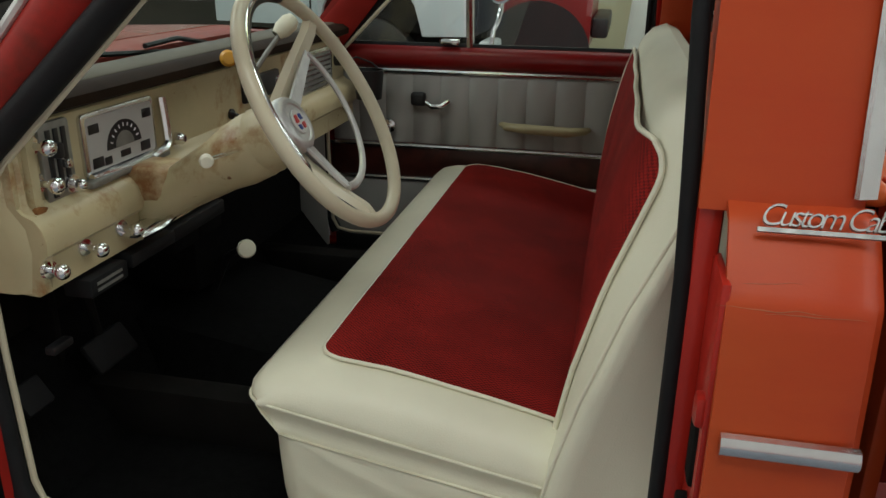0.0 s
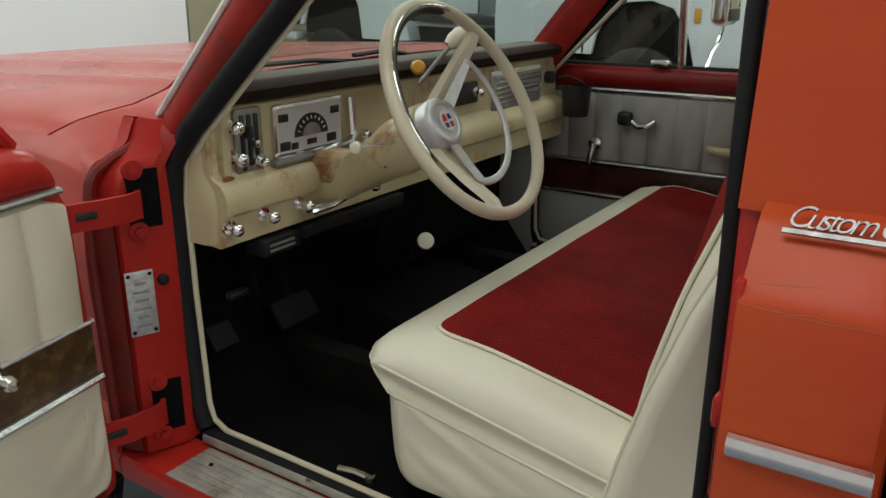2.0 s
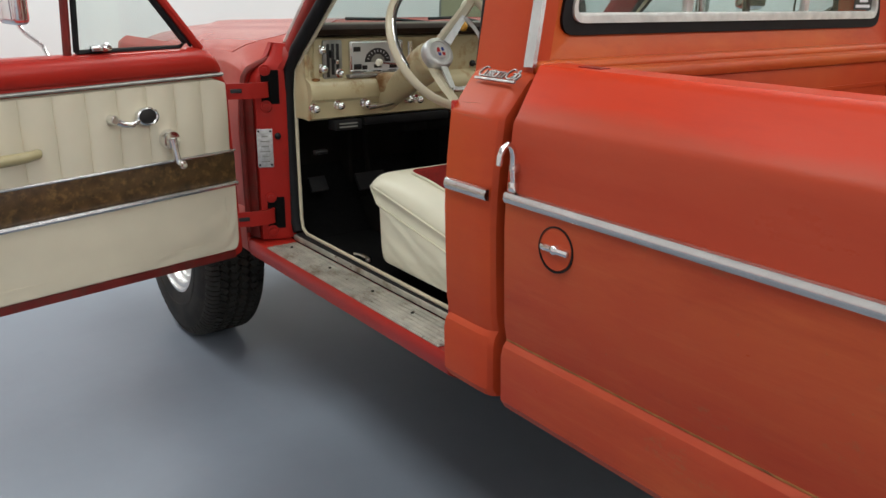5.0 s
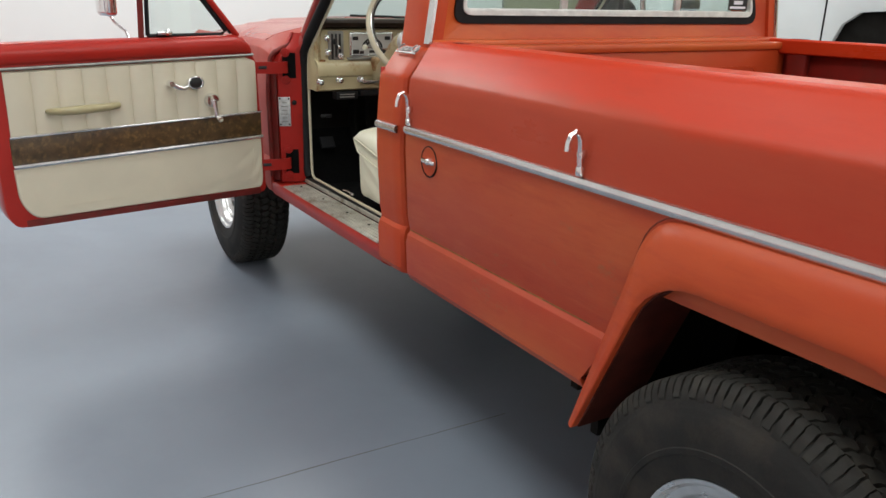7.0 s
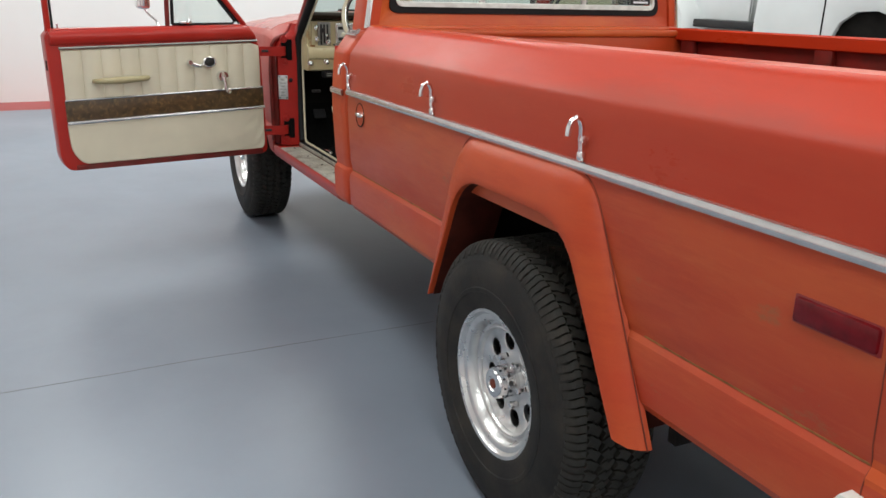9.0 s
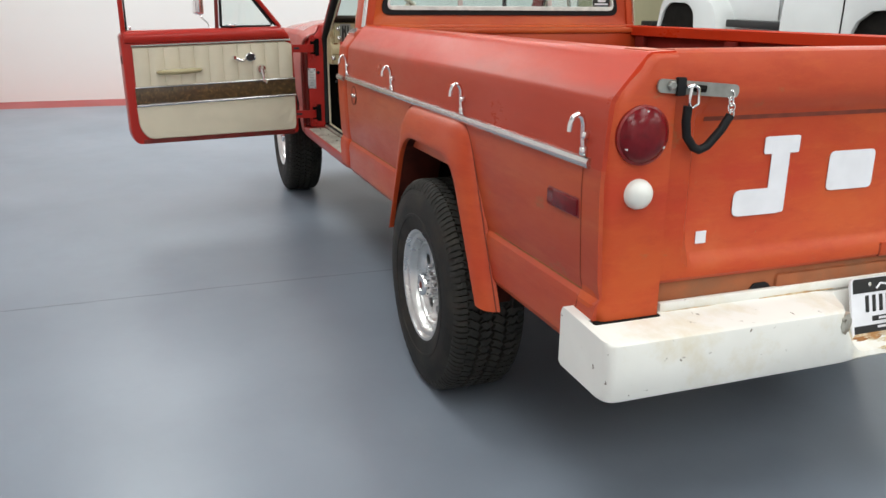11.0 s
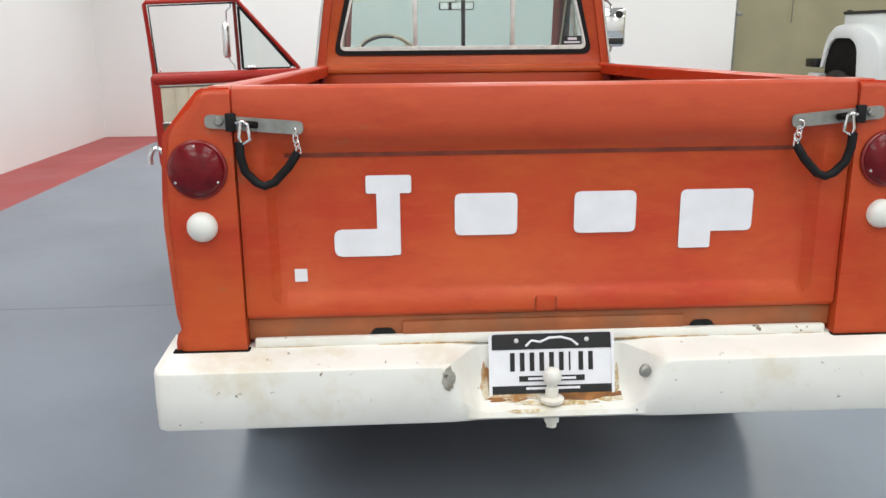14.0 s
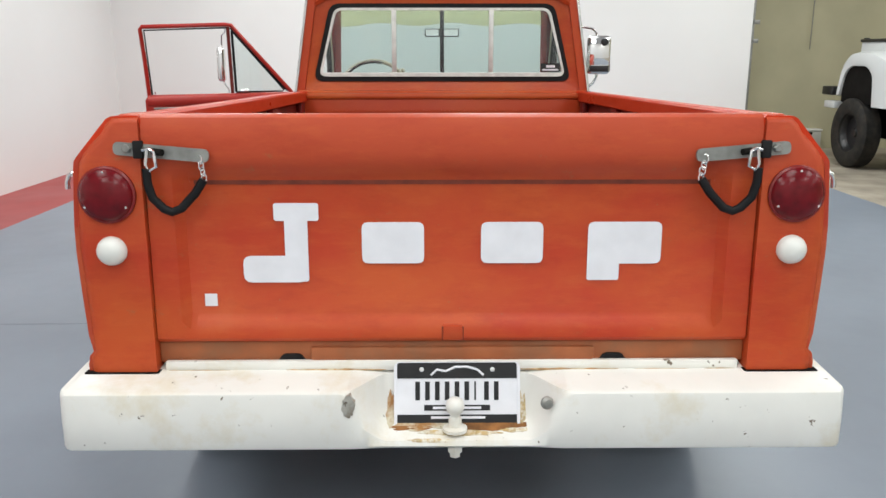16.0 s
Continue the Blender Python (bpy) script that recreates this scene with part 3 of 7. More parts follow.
for xa, xb in ((XG, XAX - 0.60), (XAX + 0.60, -0.02)):
    for s in (-1, 1):
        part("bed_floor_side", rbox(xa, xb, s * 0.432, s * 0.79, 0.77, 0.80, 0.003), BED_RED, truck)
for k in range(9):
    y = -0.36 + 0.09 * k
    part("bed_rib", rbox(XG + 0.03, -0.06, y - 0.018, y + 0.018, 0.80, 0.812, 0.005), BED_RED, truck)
part("bed_front_wall", rbox(XG, XG + 0.02, -0.80, 0.80, 0.78, 1.29, 0.004), PAINT_CORNER, truck)
part("bed_front_rail", rbox(XG - 0.03, XG + 0.035, -0.745, 0.745, 1.285, 1.315, 0.010), PAINT_CAB, truck, "orange rolled rail over the bed's front wall")
emb = rounded([(-0.62, 0.86), (0.62, 0.86), (0.62, 1.225), (-0.62, 1.225)], 0.03)
emb2 = rounded([(-0.61, 0.87), (0.61, 0.87), (0.61, 1.215), (-0.61, 1.215)], 0.026)
part("bed_front_emboss", ring_plate(emb, emb2, lambda p, d: (XG + 0.024 - d, p[0], p[1]), 0.006), PAINT_CORNER, truck)

for s in (-1, 1):
    seam = [(y + 0.0012, z) for y, z in SIDE[2:15]]
    part("panel_seam", section_panel([-0.0535, -0.0515], seam[:9], depth=0.003, side=s), GRIME_SHADE, truck)
    for xa, xb in ((XG + 0.002, -1.62), (-0.60, -0.056)):
        part("panel_seam", rbox(xa, xb, s * 0.895, s * 0.9022, 0.7442, 0.7482, 0), RUST, truck, "rusty dirt line in the body crease")

# rear corner posts
for s in (-1, 1):
    outline = [(0.742, 0.668), (0.898, 0.668), (0.914, 0.69), (0.914, 0.728), (0.903, 0.745), (0.911, 0.90), (0.916, 1.03), (0.908, 1.15), (0.900, 1.215), (0.886, 1.24), (0.868, 1.262), (0.838, 1.290), (0.826, 1.310), (0.808, 1.325), (0.742, 1.327)]
    post = loft([[(x, s * (y - d * min(1.0, max(0.0, (y - 0.76) / 0.10))), z - d * 0.5 * min(1.0, max(0.0, (z - 1.20) / 0.10))) for y, z in outline] for x, d in ((-0.052, 0.0), (0.004, 0.0), (0.018, 0.002), (0.029, 0.007), (0.037, 0.015), (0.041, 0.025), (0.042, 0.034))])
    part("corner_post", post, PAINT_GATE, truck, "orange-red rear corner post carrying the round lamps", angle=30)
    part("stake_pocket", rbox(-2.445, -2.385, s * 0.762, s * 0.788, 1.318, 1.3280, 0), PAINT_DARK, truck)
    part("corner_post_cap", rbox(-0.10, 0.0, s * 0.745, s * 0.80, 1.30, 1.329, 0.004), PAINT, truck)
    part("lamp_bezel", lathe([(0.063, 0.0), (0.069, 0.0), (0.069, 0.008), (0.063, 0.011)], 40, axis_to((0.041, s * 0.826, 1.141), (1, 0, 0))), PAINT_DARK, truck)
    lens = part("tail_lamp", lathe([(0.0645, 0.0), (0.0645, 0.008), (0.062, 0.014), (0.054, 0.020), (0.045, 0.026), (0.032, 0.030), (0.017, 0.0325), (0.0, 0.033)], 40, axis_to((0.042, s * 0.826, 1.141), (1, 0, 0))), RED_LENS, truck, "round dark red tail lamp lens")
    for k in range(3):
        a = radians(90 + 120 * k)
        part("lens_screw", lathe([(0.0, 0.004), (0.003, 0.004), (0.004, 0.0)], 10, axis_to((0.058, s * 0.826 + 0.056 * math.cos(a), 1.141 + 0.056 * math.sin(a)), (1, 0, 0))), CHROME, lens)
    part("reverse_lamp", lathe([(0.036, 0.0), (0.036, 0.006), (0.033, 0.016), (0.024, 0.026), (0.012, 0.031), (0.0, 0.032)], 32, axis_to((0.042, s * 0.826, 1.004), (1, 0, 0))), WHITE_PLASTIC, truck, "round frosted white reversing lamp")
    # side marker lamp
    mk = part("side_marker", rbox(-0.222, -0.066, s * 0.912, s * 0.926, 0.930, 0.973, 0.006), RED_LENS, truck, "small dull red side marker lamp")
    part("marker_frame", rbox(-0.227, -0.061, s * 0.908, s * 0.919, 0.925, 0.978, 0.004), PAINT_DARK, mk)

# tailgate: rolled top, pressed panel
GW = 0.7385
gate = [(-0.035, 0.765), (0.022, 0.765), (0.030, 0.775), (0.030, 0.80), (0.014, 0.822), (0.004, 0.835), (0.003, 1.163), (0.0045, 1.171), (0.009, 1.180), (0.018, 1.191), (0.028, 1.204), (0.035, 1.220), (0.038, 1.240), (0.034, 1.30), (0.028, 1.322), (0.016, 1.329), (-0.035, 1.329)]
tg = part("tailgate", prism([(x, z) for x, z in gate], -0.64, 0.64, "y"), PAINT_GATE, truck, "faded orange tailgate with large white letter shapes")
for s in (-1, 1):
    endsec = [(-0.035, 0.765), (0.022, 0.765), (0.030, 0.775), (0.030, 0.82), (0.028, 0.90), (0.028, 1.15), (0.028, 1.19), (0.033, 1.212), (0.037, 1.24), (0.034, 1.30), (0.028, 1.322), (0.016, 1.329), (-0.035, 1.329)]
    mid = [(-0.035, 0.765), (0.022, 0.765), (0.030, 0.775), (0.030, 0.80), (0.004, 0.835), (0.003, 1.163), (0.010, 1.182), (0.030, 1.207), (0.038, 1.24), (0.034, 1.30), (0.028, 1.322), (0.016, 1.329), (-0.035, 1.329)]
    rings = [[(x, s * 0.64, z) for x, z in mid], [(x, s * 0.655, z) for x, z in mid], [(x, s * 0.675, z) for x, z in endsec], [(x, s * GW, z) for x, z in endsec]]
    part("gate_end", loft(rings), PAINT_GATE, tg)
# dark strip paints the shadow below the gate's top roll
part("groove_shade", rbox(-0.01, 0.0052, -0.63, 0.63, 1.1600, 1.1705, 0), GRIME_SHADE, tg, "dark red-brown strip painting shade in the gate groove")
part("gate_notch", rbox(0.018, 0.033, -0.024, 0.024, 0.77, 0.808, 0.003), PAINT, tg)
# thin dark outline puts the notch's shadow into colour
part("gate_notch", merge(rbox(0.010, 0.0305, -0.0275, 0.0275, 0.8005, 0.8035, 0), rbox(0.010, 0.0307, -0.0275, -0.0255, 0.768, 0.802, 0), rbox(0.010, 0.0307, 0.0255, 0.0275, 0.768, 0.802, 0)), GRIME_SHADE, tg, "dark joint round the small gate notch, its shade painted in")


def block(y0, y1, z0, z1, r=0.008):
    return rounded([(y0, z0), (y1, z0), (y1, z1), (y0, z1)], r, 3)


# plain white block shapes on the gate
def joined_blocks(name, polys):
    bms = [prism(p, 0.0052 + 0.0002 * i, 0.0072 + 0.0002 * i, "x") for i, p in enumerate(polys)]
    return part(name, merge(*bms), WHITE_LETTER, tg, "plain white painted block shape")


joined_blocks("white_mark", [block(-0.440, -0.330, 1.070, 1.114, 0.006), block(-0.415, -0.358, 0.916, 1.10, 0.006), block(-0.520, -0.362, 0.914, 0.982, 0.020)])
for y0 in (-0.225, 0.070):
    joined_blocks("white_mark", [block(y0, y0 + 0.154, 0.962, 1.066, 0.016)])
joined_blocks("white_mark", [block(0.335, 0.518, 0.960, 1.066, 0.016), block(0.335, 0.415, 0.918, 1.0, 0.006)])
part("sticker", rbox(0.0045, 0.0062, -0.621, -0.590, 0.853, 0.885, 0), WHITE_LETTER, tg, "small square white sticker")

# gate latch straps with hooks and rubber-covered chains
for s in (-1, 1):
    strap = part("gate_latch", moved(prism(rounded([(-0.112, -0.0155), (0.112, -0.0155), (0.112, 0.0155), (-0.112, 0.0155)], 0.014, 5), 0.0, 0.006, "x"), Matrix.Translation((0.047, s * 0.688, 1.243)) @ Matrix.Rotation(radians(5 * s), 4, "X")), GALV, truck, "grey steel tailgate latch strap")
    part("bolt", lathe([(0.011, 0), (0.011, 0.008), (0.008, 0.011), (0, 0.011)], 6, axis_to((0.053, s * 0.766, 1.252), (1, 0, 0))), GALV, strap)
    part("rubber_pad", rbox(0.047, 0.060, s * 0.752, s * 0.728, 1.228, 1.27, 0.003), BLACK_RUBBER, strap)
    part("snap_hook", sweep([(0.06, s * 0.728, 1.248), (0.064, s * 0.712, 1.252), (0.066, s * 0.70, 1.245), (0.064, s * 0.697, 1.21), (0.064, s * 0.715, 1.20), (0.064, s * 0.722, 1.215), (0.063, s * 0.716, 1.25)], 0.0045, 8), CHROME, strap)
    part("pin", sweep([(0.056, s * 0.705, 1.245), (0.066, s * 0.68, 1.243)], 0.008, 8), DARK, strap)
    hose = [(0.062, s * 0.722, 1.205), (0.060, s * 0.722, 1.17), (0.056, s * 0.714, 1.135), (0.052, s * 0.690, 1.108), (0.050, s * 0.672, 1.100), (0.050, s * 0.650, 1.108), (0.050, s * 0.615, 1.144), (0.050, s * 0.592, 1.178)]
    part("chain_cover", sweep(hose, 0.0105, 10), BLACK_RUBBER, strap, "black rubber-covered chain")
    for k in range(4):
        a = Vector((0.052, s * 0.590, 1.182)).lerp(Vector((0.053, s * 0.598, 1.228)), k / 3.2)
        link = [(a.x + (0.004 if k % 2 else 0) * math.cos(q), a.y + 0.0055 * math.cos(q), a.z + 0.011 * math.sin(q)) for q in spread(0, 2 * math.pi * 0.93, 13)]
        part("chain_link", sweep(link, 0.0022, 6, closed=True), CHROME, strap)

# sill below the gate, frame holes
part("rear_sill", merge(rbox(-0.06, 0.012, -0.742, 0.742, 0.705, 0.762, 0.006), rbox(0.0, 0.022, -0.36, 0.36, 0.708, 0.748, 0.008)), PAINT_WORN, truck, "worn brownish orange sill below the tailgate")
for s in (-1, 1):
    part("sill_hole", prism(rounded([(s * 0.365, 0.70), (s * 0.45, 0.70), (s * 0.43, 0.729), (s * 0.385, 0.729)], 0.01), 0.004, 0.0165, "x"), BLACK_RUBBER, truck)

# white step bumper
BW, BX = 0.944, 0.162
def bumper_ring(y, xb, top=0.694, bot=0.533, front=-0.078):
    if xb < 0:
        # the plate's hollow: k runs from the flat face to the full depth
        k = -xb
        flat = bumper_ring(y, BX)
        deep = [(front, y, top - 0.012), (front, y, bot + 0.014), (front + 0.012, y, bot + 0.006), (BX - 0.028, y, bot), (BX - 0.012, y, bot + 0.003), (BX - 0.005, y, bot + 0.010), (BX - 0.010, y, bot + 0.022), (0.105, y, bot + 0.034), (0.072, y, bot + 0.052), (0.030, y, top - 0.012), (front + 0.01, y, top + 0.004)]
        return [tuple(p + (q - p) * k for p, q in zip(u, v)) for u, v in zip(flat, deep)]
    return [(front, y, top - 0.012), (front, y, bot + 0.014), (front + 0.012, y, bot + 0.006), (xb - 0.02, y, bot), (xb - 0.005, y, bot + 0.003), (xb, y, bot + 0.012), (xb + 0.002, y, (top + bot) / 2), (xb - 0.001, y, top - 0.024), (xb - 0.003, y, top - 0.016), (xb - 0.010, y, top - 0.011), (front + 0.01, y, top + 0.004)]
rings = []
END = [(0.0, BX - 0.030), (0.003, BX - 0.016), (0.010, BX - 0.007), (0.022, BX - 0.001), (0.05, BX)]
for y, xb in [(-BW + d, x) for d, x in END] + [(y, BX) for y in (-0.6, -0.3, -0.27)] + [(-0.262 + 0.0102 * i, -max(0.002, (i / 10) ** 2 * (3 - 0.2 * i))) for i in range(11)] + [(0.178 + 0.0102 * i, -max(0.002, (1 - i / 10) ** 2 * (1 + 0.2 * i))) for i in range(11)] + [(y, BX) for y in (0.288, 0.3, 0.6)] + [(BW - d, x) for d, x in END[::-1]]:
    rings.append(bumper_ring(y, xb))
bump = part("rear_bumper", loft(rings), WHITE_ENAMEL, truck, "chipped white step bumper with rust stains")
for s in (-1, 1):
    part("post_notch", prism(rounded([(-0.01, s * 0.735), (0.052, s * 0.735), (0.052, s * 0.922), (-0.01, s * 0.922)], 0.008), 0.670, 0.6918, "z"), DARK, bump)
for y0, y1, r in ((-0.715, -0.56, 0.0012), (-0.42, -0.17, 0.0030), (0.17, 0.42, 0.0026), (0.46, 0.60, 0.0010), (0.64, 0.715, 0.0016)):
    ys = spread(y0, y1, 24)
    part("rust_streak", sweep([(0.0315, y, 0.6915) for y in ys], [r * math.sin(math.pi * (k + 0.5) / 25) ** 0.5 * (0.7 + 0.8 * abs(noise.noise((y * 40, r * 900, 0.5)))) for k, y in enumerate(ys)], 6, squash=1.0), RUST_STAIN, bump, "thin yellow-brown rust line")
part("bumper_riser", rbox(0.012, 0.03, -0.725, 0.725, 0.688, 0.714, 0.004), WHITE_ENAMEL, bump)
ballm = lathe([(0.030, 0.0), (0.030, 0.008), (0.016, 0.012), (0.016, 0.030), (0.012, 0.038), (0.014, 0.044), (0.020, 0.051), (0.0235, 0.064), (0.020, 0.077), (0.012, 0.084), (0.0, 0.087)], 24, Matrix.Translation((0.118, 0.004, 0.566)))
part("hitch_ball", ballm, WHITE_ENAMEL, bump, "white painted tow ball with chipped paint")
part("hitch_nut", lathe([(0.0, 0.0), (0.014, 0.0), (0.014, 0.012), (0.020, 0.014), (0.020, 0.034), (0, 0.034)], 6, Matrix.Translation((0.118, 0.004, 0.498))), WHITE_ENAMEL, bump)
part("bumper_bolt", lathe([(0.016, 0), (0.016, 0.006), (0.010, 0.012), (0, 0.013)], 16, axis_to((0.141, 0.224, 0.648), (1, 0.35, 0.1))), GALV, bump)
def blob(cx, cy, rx, ry, seed, n=22):
    """An uneven patch outline."""
    return [(cx + rx * math.cos(a) * (1 + 0.45 * noise.noise((3 * math.cos(a), 3 * math.sin(a), seed))), cy + ry * math.sin(a) * (1 + 0.45 * noise.noise((3 * math.cos(a), 3 * math.sin(a), seed + 9)))) for a in spread(0, 2 * math.pi, n)[:-1]]
HOLLOW = [(0.1555, 0.5440), (0.152, 0.555), (0.105, 0.567), (0.072, 0.585), (0.030, 0.682)]
def in_hollow(d):
    """A point d metres up the surface of the plate's hollow, and the direction off it."""
    for (xa, za), (xb, zb) in zip(HOLLOW, HOLLOW[1:]):
        n = math.hypot(xb - xa, zb - za)
        if d <= n or (xb, zb) == HOLLOW[-1]:
            f = d / n
            return (xa + (xb - xa) * f, za + (zb - za) * f), ((zb - za) / n, -(xb - xa) / n)
        d -= n
def draped_rust(cy, cd, ry, rd, seed, material, label):
    rows = []
    for f, lift in ((0.02, 0.0016), (0.35, 0.0016), (0.7, 0.0016), (1.0, 0.0014), (1.0, -0.001)):
        row = []
        for a in spread(0, 2 * math.pi, 40)[:-1]:
            w = 1 + 0.55 * noise.noise((2.2 * math.cos(a), 2.2 * math.sin(a), seed)) + 0.25 * noise.noise((7 * math.cos(a), 7 * math.sin(a), seed))
            (x, z), (nx, nz) = in_hollow(max(0.002, cd + rd * f * w * math.sin(a)))
            row.append((x + nx * lift, cy + ry * f * w * math.cos(a), z + nz * lift))
        rows.append(row)
    part("rust_patch", loft(rows), material, bump, label, angle=60)
for k, (cy, cd, ry, rd, m) in enumerate(((-0.07, 0.072, 0.085, 0.020, RUSTY_WHITE), (0.08, 0.066, 0.095, 0.018, RUST), (-0.10, 0.060, 0.050, 0.010, RUST), (0.155, 0.050, 0.040, 0.008, RUST_PALE), (-0.155, 0.110, 0.016, 0.045, RUSTY_WHITE), (0.172, 0.110, 0.012, 0.040, RUST_PALE), (0.02, 0.040, 0.10, 0.010, RUST_PALE), (-0.06, 0.012, 0.05, 0.006, RUST_PALE))):
    draped_rust(cy, cd, ry, rd, k * 2.7, m, "brown rust patch on white enamel")
part("scrape_patch", prism([(y, z) for y, z in blob(-0.252, 0.650, 0.015, 0.028, 4.2)], 0.1, 0.1652, "x"), ALU_WORN, bump, "grey scraped patch")
# dealer plate: white frame, black bands, plain bars
PM = Matrix.Translation((0.074, 0.010, 0.642)) @ Matrix.Rotation(radians(-14), 4, "Y")
plate = part("number_plate", moved(prism(rounded([(-0.155, -0.082), (0.155, -0.082), (0.155, 0.079), (-0.155, 0.079)], 0.014, 5), -0.003, 0.002, "x"), PM), WHITE_LETTER, truck, "black and white dealer plate in a white frame")
part("plate_frame", ring_plate(rounded([(-0.157, -0.084), (0.157, -0.084), (0.157, 0.081), (-0.157, 0.081)], 0.016, 5), rounded([(-0.150, -0.0775), (0.150, -0.0775), (0.150, 0.0795), (-0.150, 0.0795)], 0.010, 5), lambda p, d: tuple(PM @ Vector((0.0058 - d, p[0], p[1]))), 0.006), WHITE_LETTER, plate, "raised white plate frame")
def on_plate(name, y0, y1, z0, z1, material, lift=0.0035, slant=0.0):
    part(name, moved(prism([(y0, z0), (y1, z0), (y1 + slant, z1), (y0 + slant, z1)], 0.002, lift, "x"), PM), material, plate)
on_plate("dark_band", -0.149, 0.149, 0.040, 0.0785, BLACK_PLASTIC)
on_plate("dark_band", -0.149, 0.149, -0.076, -0.050, BLACK_PLASTIC)
on_plate("dark_band", -0.082, 0.082, -0.040, -0.026, BLACK_PLASTIC)
for k in range(9):
    y = -0.104 + 0.0245 * k
    on_plate("bar", y, y + (0.004 if k == 6 else 0.0115), -0.014, 0.032, BLACK_PLASTIC)
on_plate("bar", -0.06, 0.06, -0.036, -0.030, WHITE_LETTER, 0.0045)
on_plate("bar", -0.065, 0.07, -0.060, -0.054, WHITE_LETTER, 0.0045)
part("plate_emblem", moved(sweep([(0.004, -0.065, 0.048), (0.004, -0.050, 0.062), (0.004, -0.028, 0.058), (0.004, -0.005, 0.068), (0.004, 0.025, 0.069), (0.004, 0.050, 0.062), (0.004, 0.066, 0.048)], 0.0032, 6), PM), WHITE_LETTER, plate)
for s in (-1, 1):
    part("plate_screw", moved(lathe([(0.006, 0), (0.006, 0.002), (0, 0.003)], 10, axis_to((0.003, s * 0.088, 0.062), (1, 0, 0))), PM), CHROME, plate)

# chrome strips, tie-down hooks, fuel flap
def strip(x0, x1, z=1.069, y=0.917, s=-1, name="chrome_strip"):
    sec = [(s * y, z - 0.013), (s * (y + 0.008), z - 0.011), (s * (y + 0.012), z - 0.004), (s * (y + 0.012), z + 0.004), (s * (y + 0.008), z + 0.011), (s * y, z + 0.013)]
    return part(name, prism(sec, x0, x1, "x"), ALU, truck, "brushed metal trim strip")
for s in (-1, 1):
    strip(-2.497, -0.02, s=s)
    strip(-2.694, -2.552, z=1.061, y=0.920, s=s)
def tie_hook(x, s=-1):
    y = s * 0.925
    h = part("tie_hook", sweep([(x, y - s * 0.004, 1.085), (x, y, 1.12), (x, y + s * 0.001, 1.160), (x, y + s * 0.006, 1.175), (x, y + s * 0.017, 1.182), (x, y + s * 0.029, 1.175), (x - 0.001, y + s * 0.035, 1.160), (x - 0.002, y + s * 0.036, 1.142)], 0.0066, 10), CHROME, truck, "chrome tie-down hook")
    part("hook_base", rbox(x - 0.010, x + 0.010, y - s * 0.014, y + s * 0.006, 1.083, 1.106, 0.006), CHROME, h)
    part("hook_base", rbox(x - 0.009, x + 0.009, y - s * 0.018, y + s * 0.006, 1.122, 1.142, 0.006), CHROME, h)
for x in (-2.474, -1.666, -0.849, -0.049):
    tie_hook(x, -1), tie_hook(x, 1)
FM = axis_to((-2.349, -0.9195, 0.994), (0, -1, 0.03))
flap = part("fuel_flap", lathe([(0.0, 0.0015), (0.041, 0.001), (0.043, -0.004)], 40, FM), PAINT, truck, "round orange fuel filler flap with a dark rubber seam")
part("flap_seam", lathe([(0.043, -0.002), (0.0462, -0.002), (0.0462, 0.002), (0.043, 0.002)], 40, FM), BLACK_RUBBER, flap)
part("flap_grip", moved(rbox(-0.038, 0.038, -0.007, 0.007, -0.002, 0.010, 0.0055), FM), CHROME, flap, "chrome grip bar")
part("flap_lock", lathe([(0.0105, 0), (0.0105, 0.006), (0.009, 0.010), (0.005, 0.0125), (0, 0.013)], 20, FM), CHROME, flap)

# wheel arch flares: trapezoid sweep standing proud of the side
def flare(xc, s, legs):
    outer = [(xc + dx, z) for dx, z in legs]
    path = rounded_open(outer, 0.09, 6)
    inner = rounded_open([(xc + dx * f, z - dz) for (dx, z), (f, dz) in zip(legs, FLARE_IN)], 0.12, 6)
    rings = []
    for (xa, za), (xb, zb) in zip(path, inner):
        rings.append([(xa, s * 0.905, za), (xa + (xb - xa) * 0.10, s * 0.930, za + (zb - za) * 0.10), (xa + (xb - xa) * 0.35, s * 0.952, za + (zb - za) * 0.35), (xa + (xb - xa) * 0.8, s * 0.962, za + (zb - za) * 0.8), (xa + (xb - xa) * 0.96, s * 0.963, za + (zb - za) * 0.96), (xb, s * 0.960, zb), (xb, s * 0.944, zb)])
    return thicken(loft(rings, closed=False), 0.006)


# sheet inside the flare, there only to paint its shaded underside
def flare_shade(xc, s, legs):
    inner = rounded_open([(xc + dx * f, z - dz) for (dx, z), (f, dz) in zip(legs, FLARE_IN)], 0.12, 6)
    return thicken(loft([[(x, s * y, z - 0.0005) for y in (0.9435, 0.90, 0.78)] for x, z in inner], closed=False), 0.003)


def rounded_open(pts, r, n):
    out = [pts[0]]
    for i in range(1, len(pts) - 1):
        p, a, b = Vector(pts[i]), Vector(pts[i - 1]), Vector(pts[i + 1])
        u, v = (a - p).normalized(), (b - p).normalized()
        d = min(r, 0.45 * (a - p).length, 0.45 * (b - p).length)
        for k in range(n + 1):
            f = k / n
            out.append(tuple((1 - f) ** 2 * (p + u * d) + 2 * f * (1 - f) * p + f * f * (p + v * d)))
    return out + [pts[-1]]


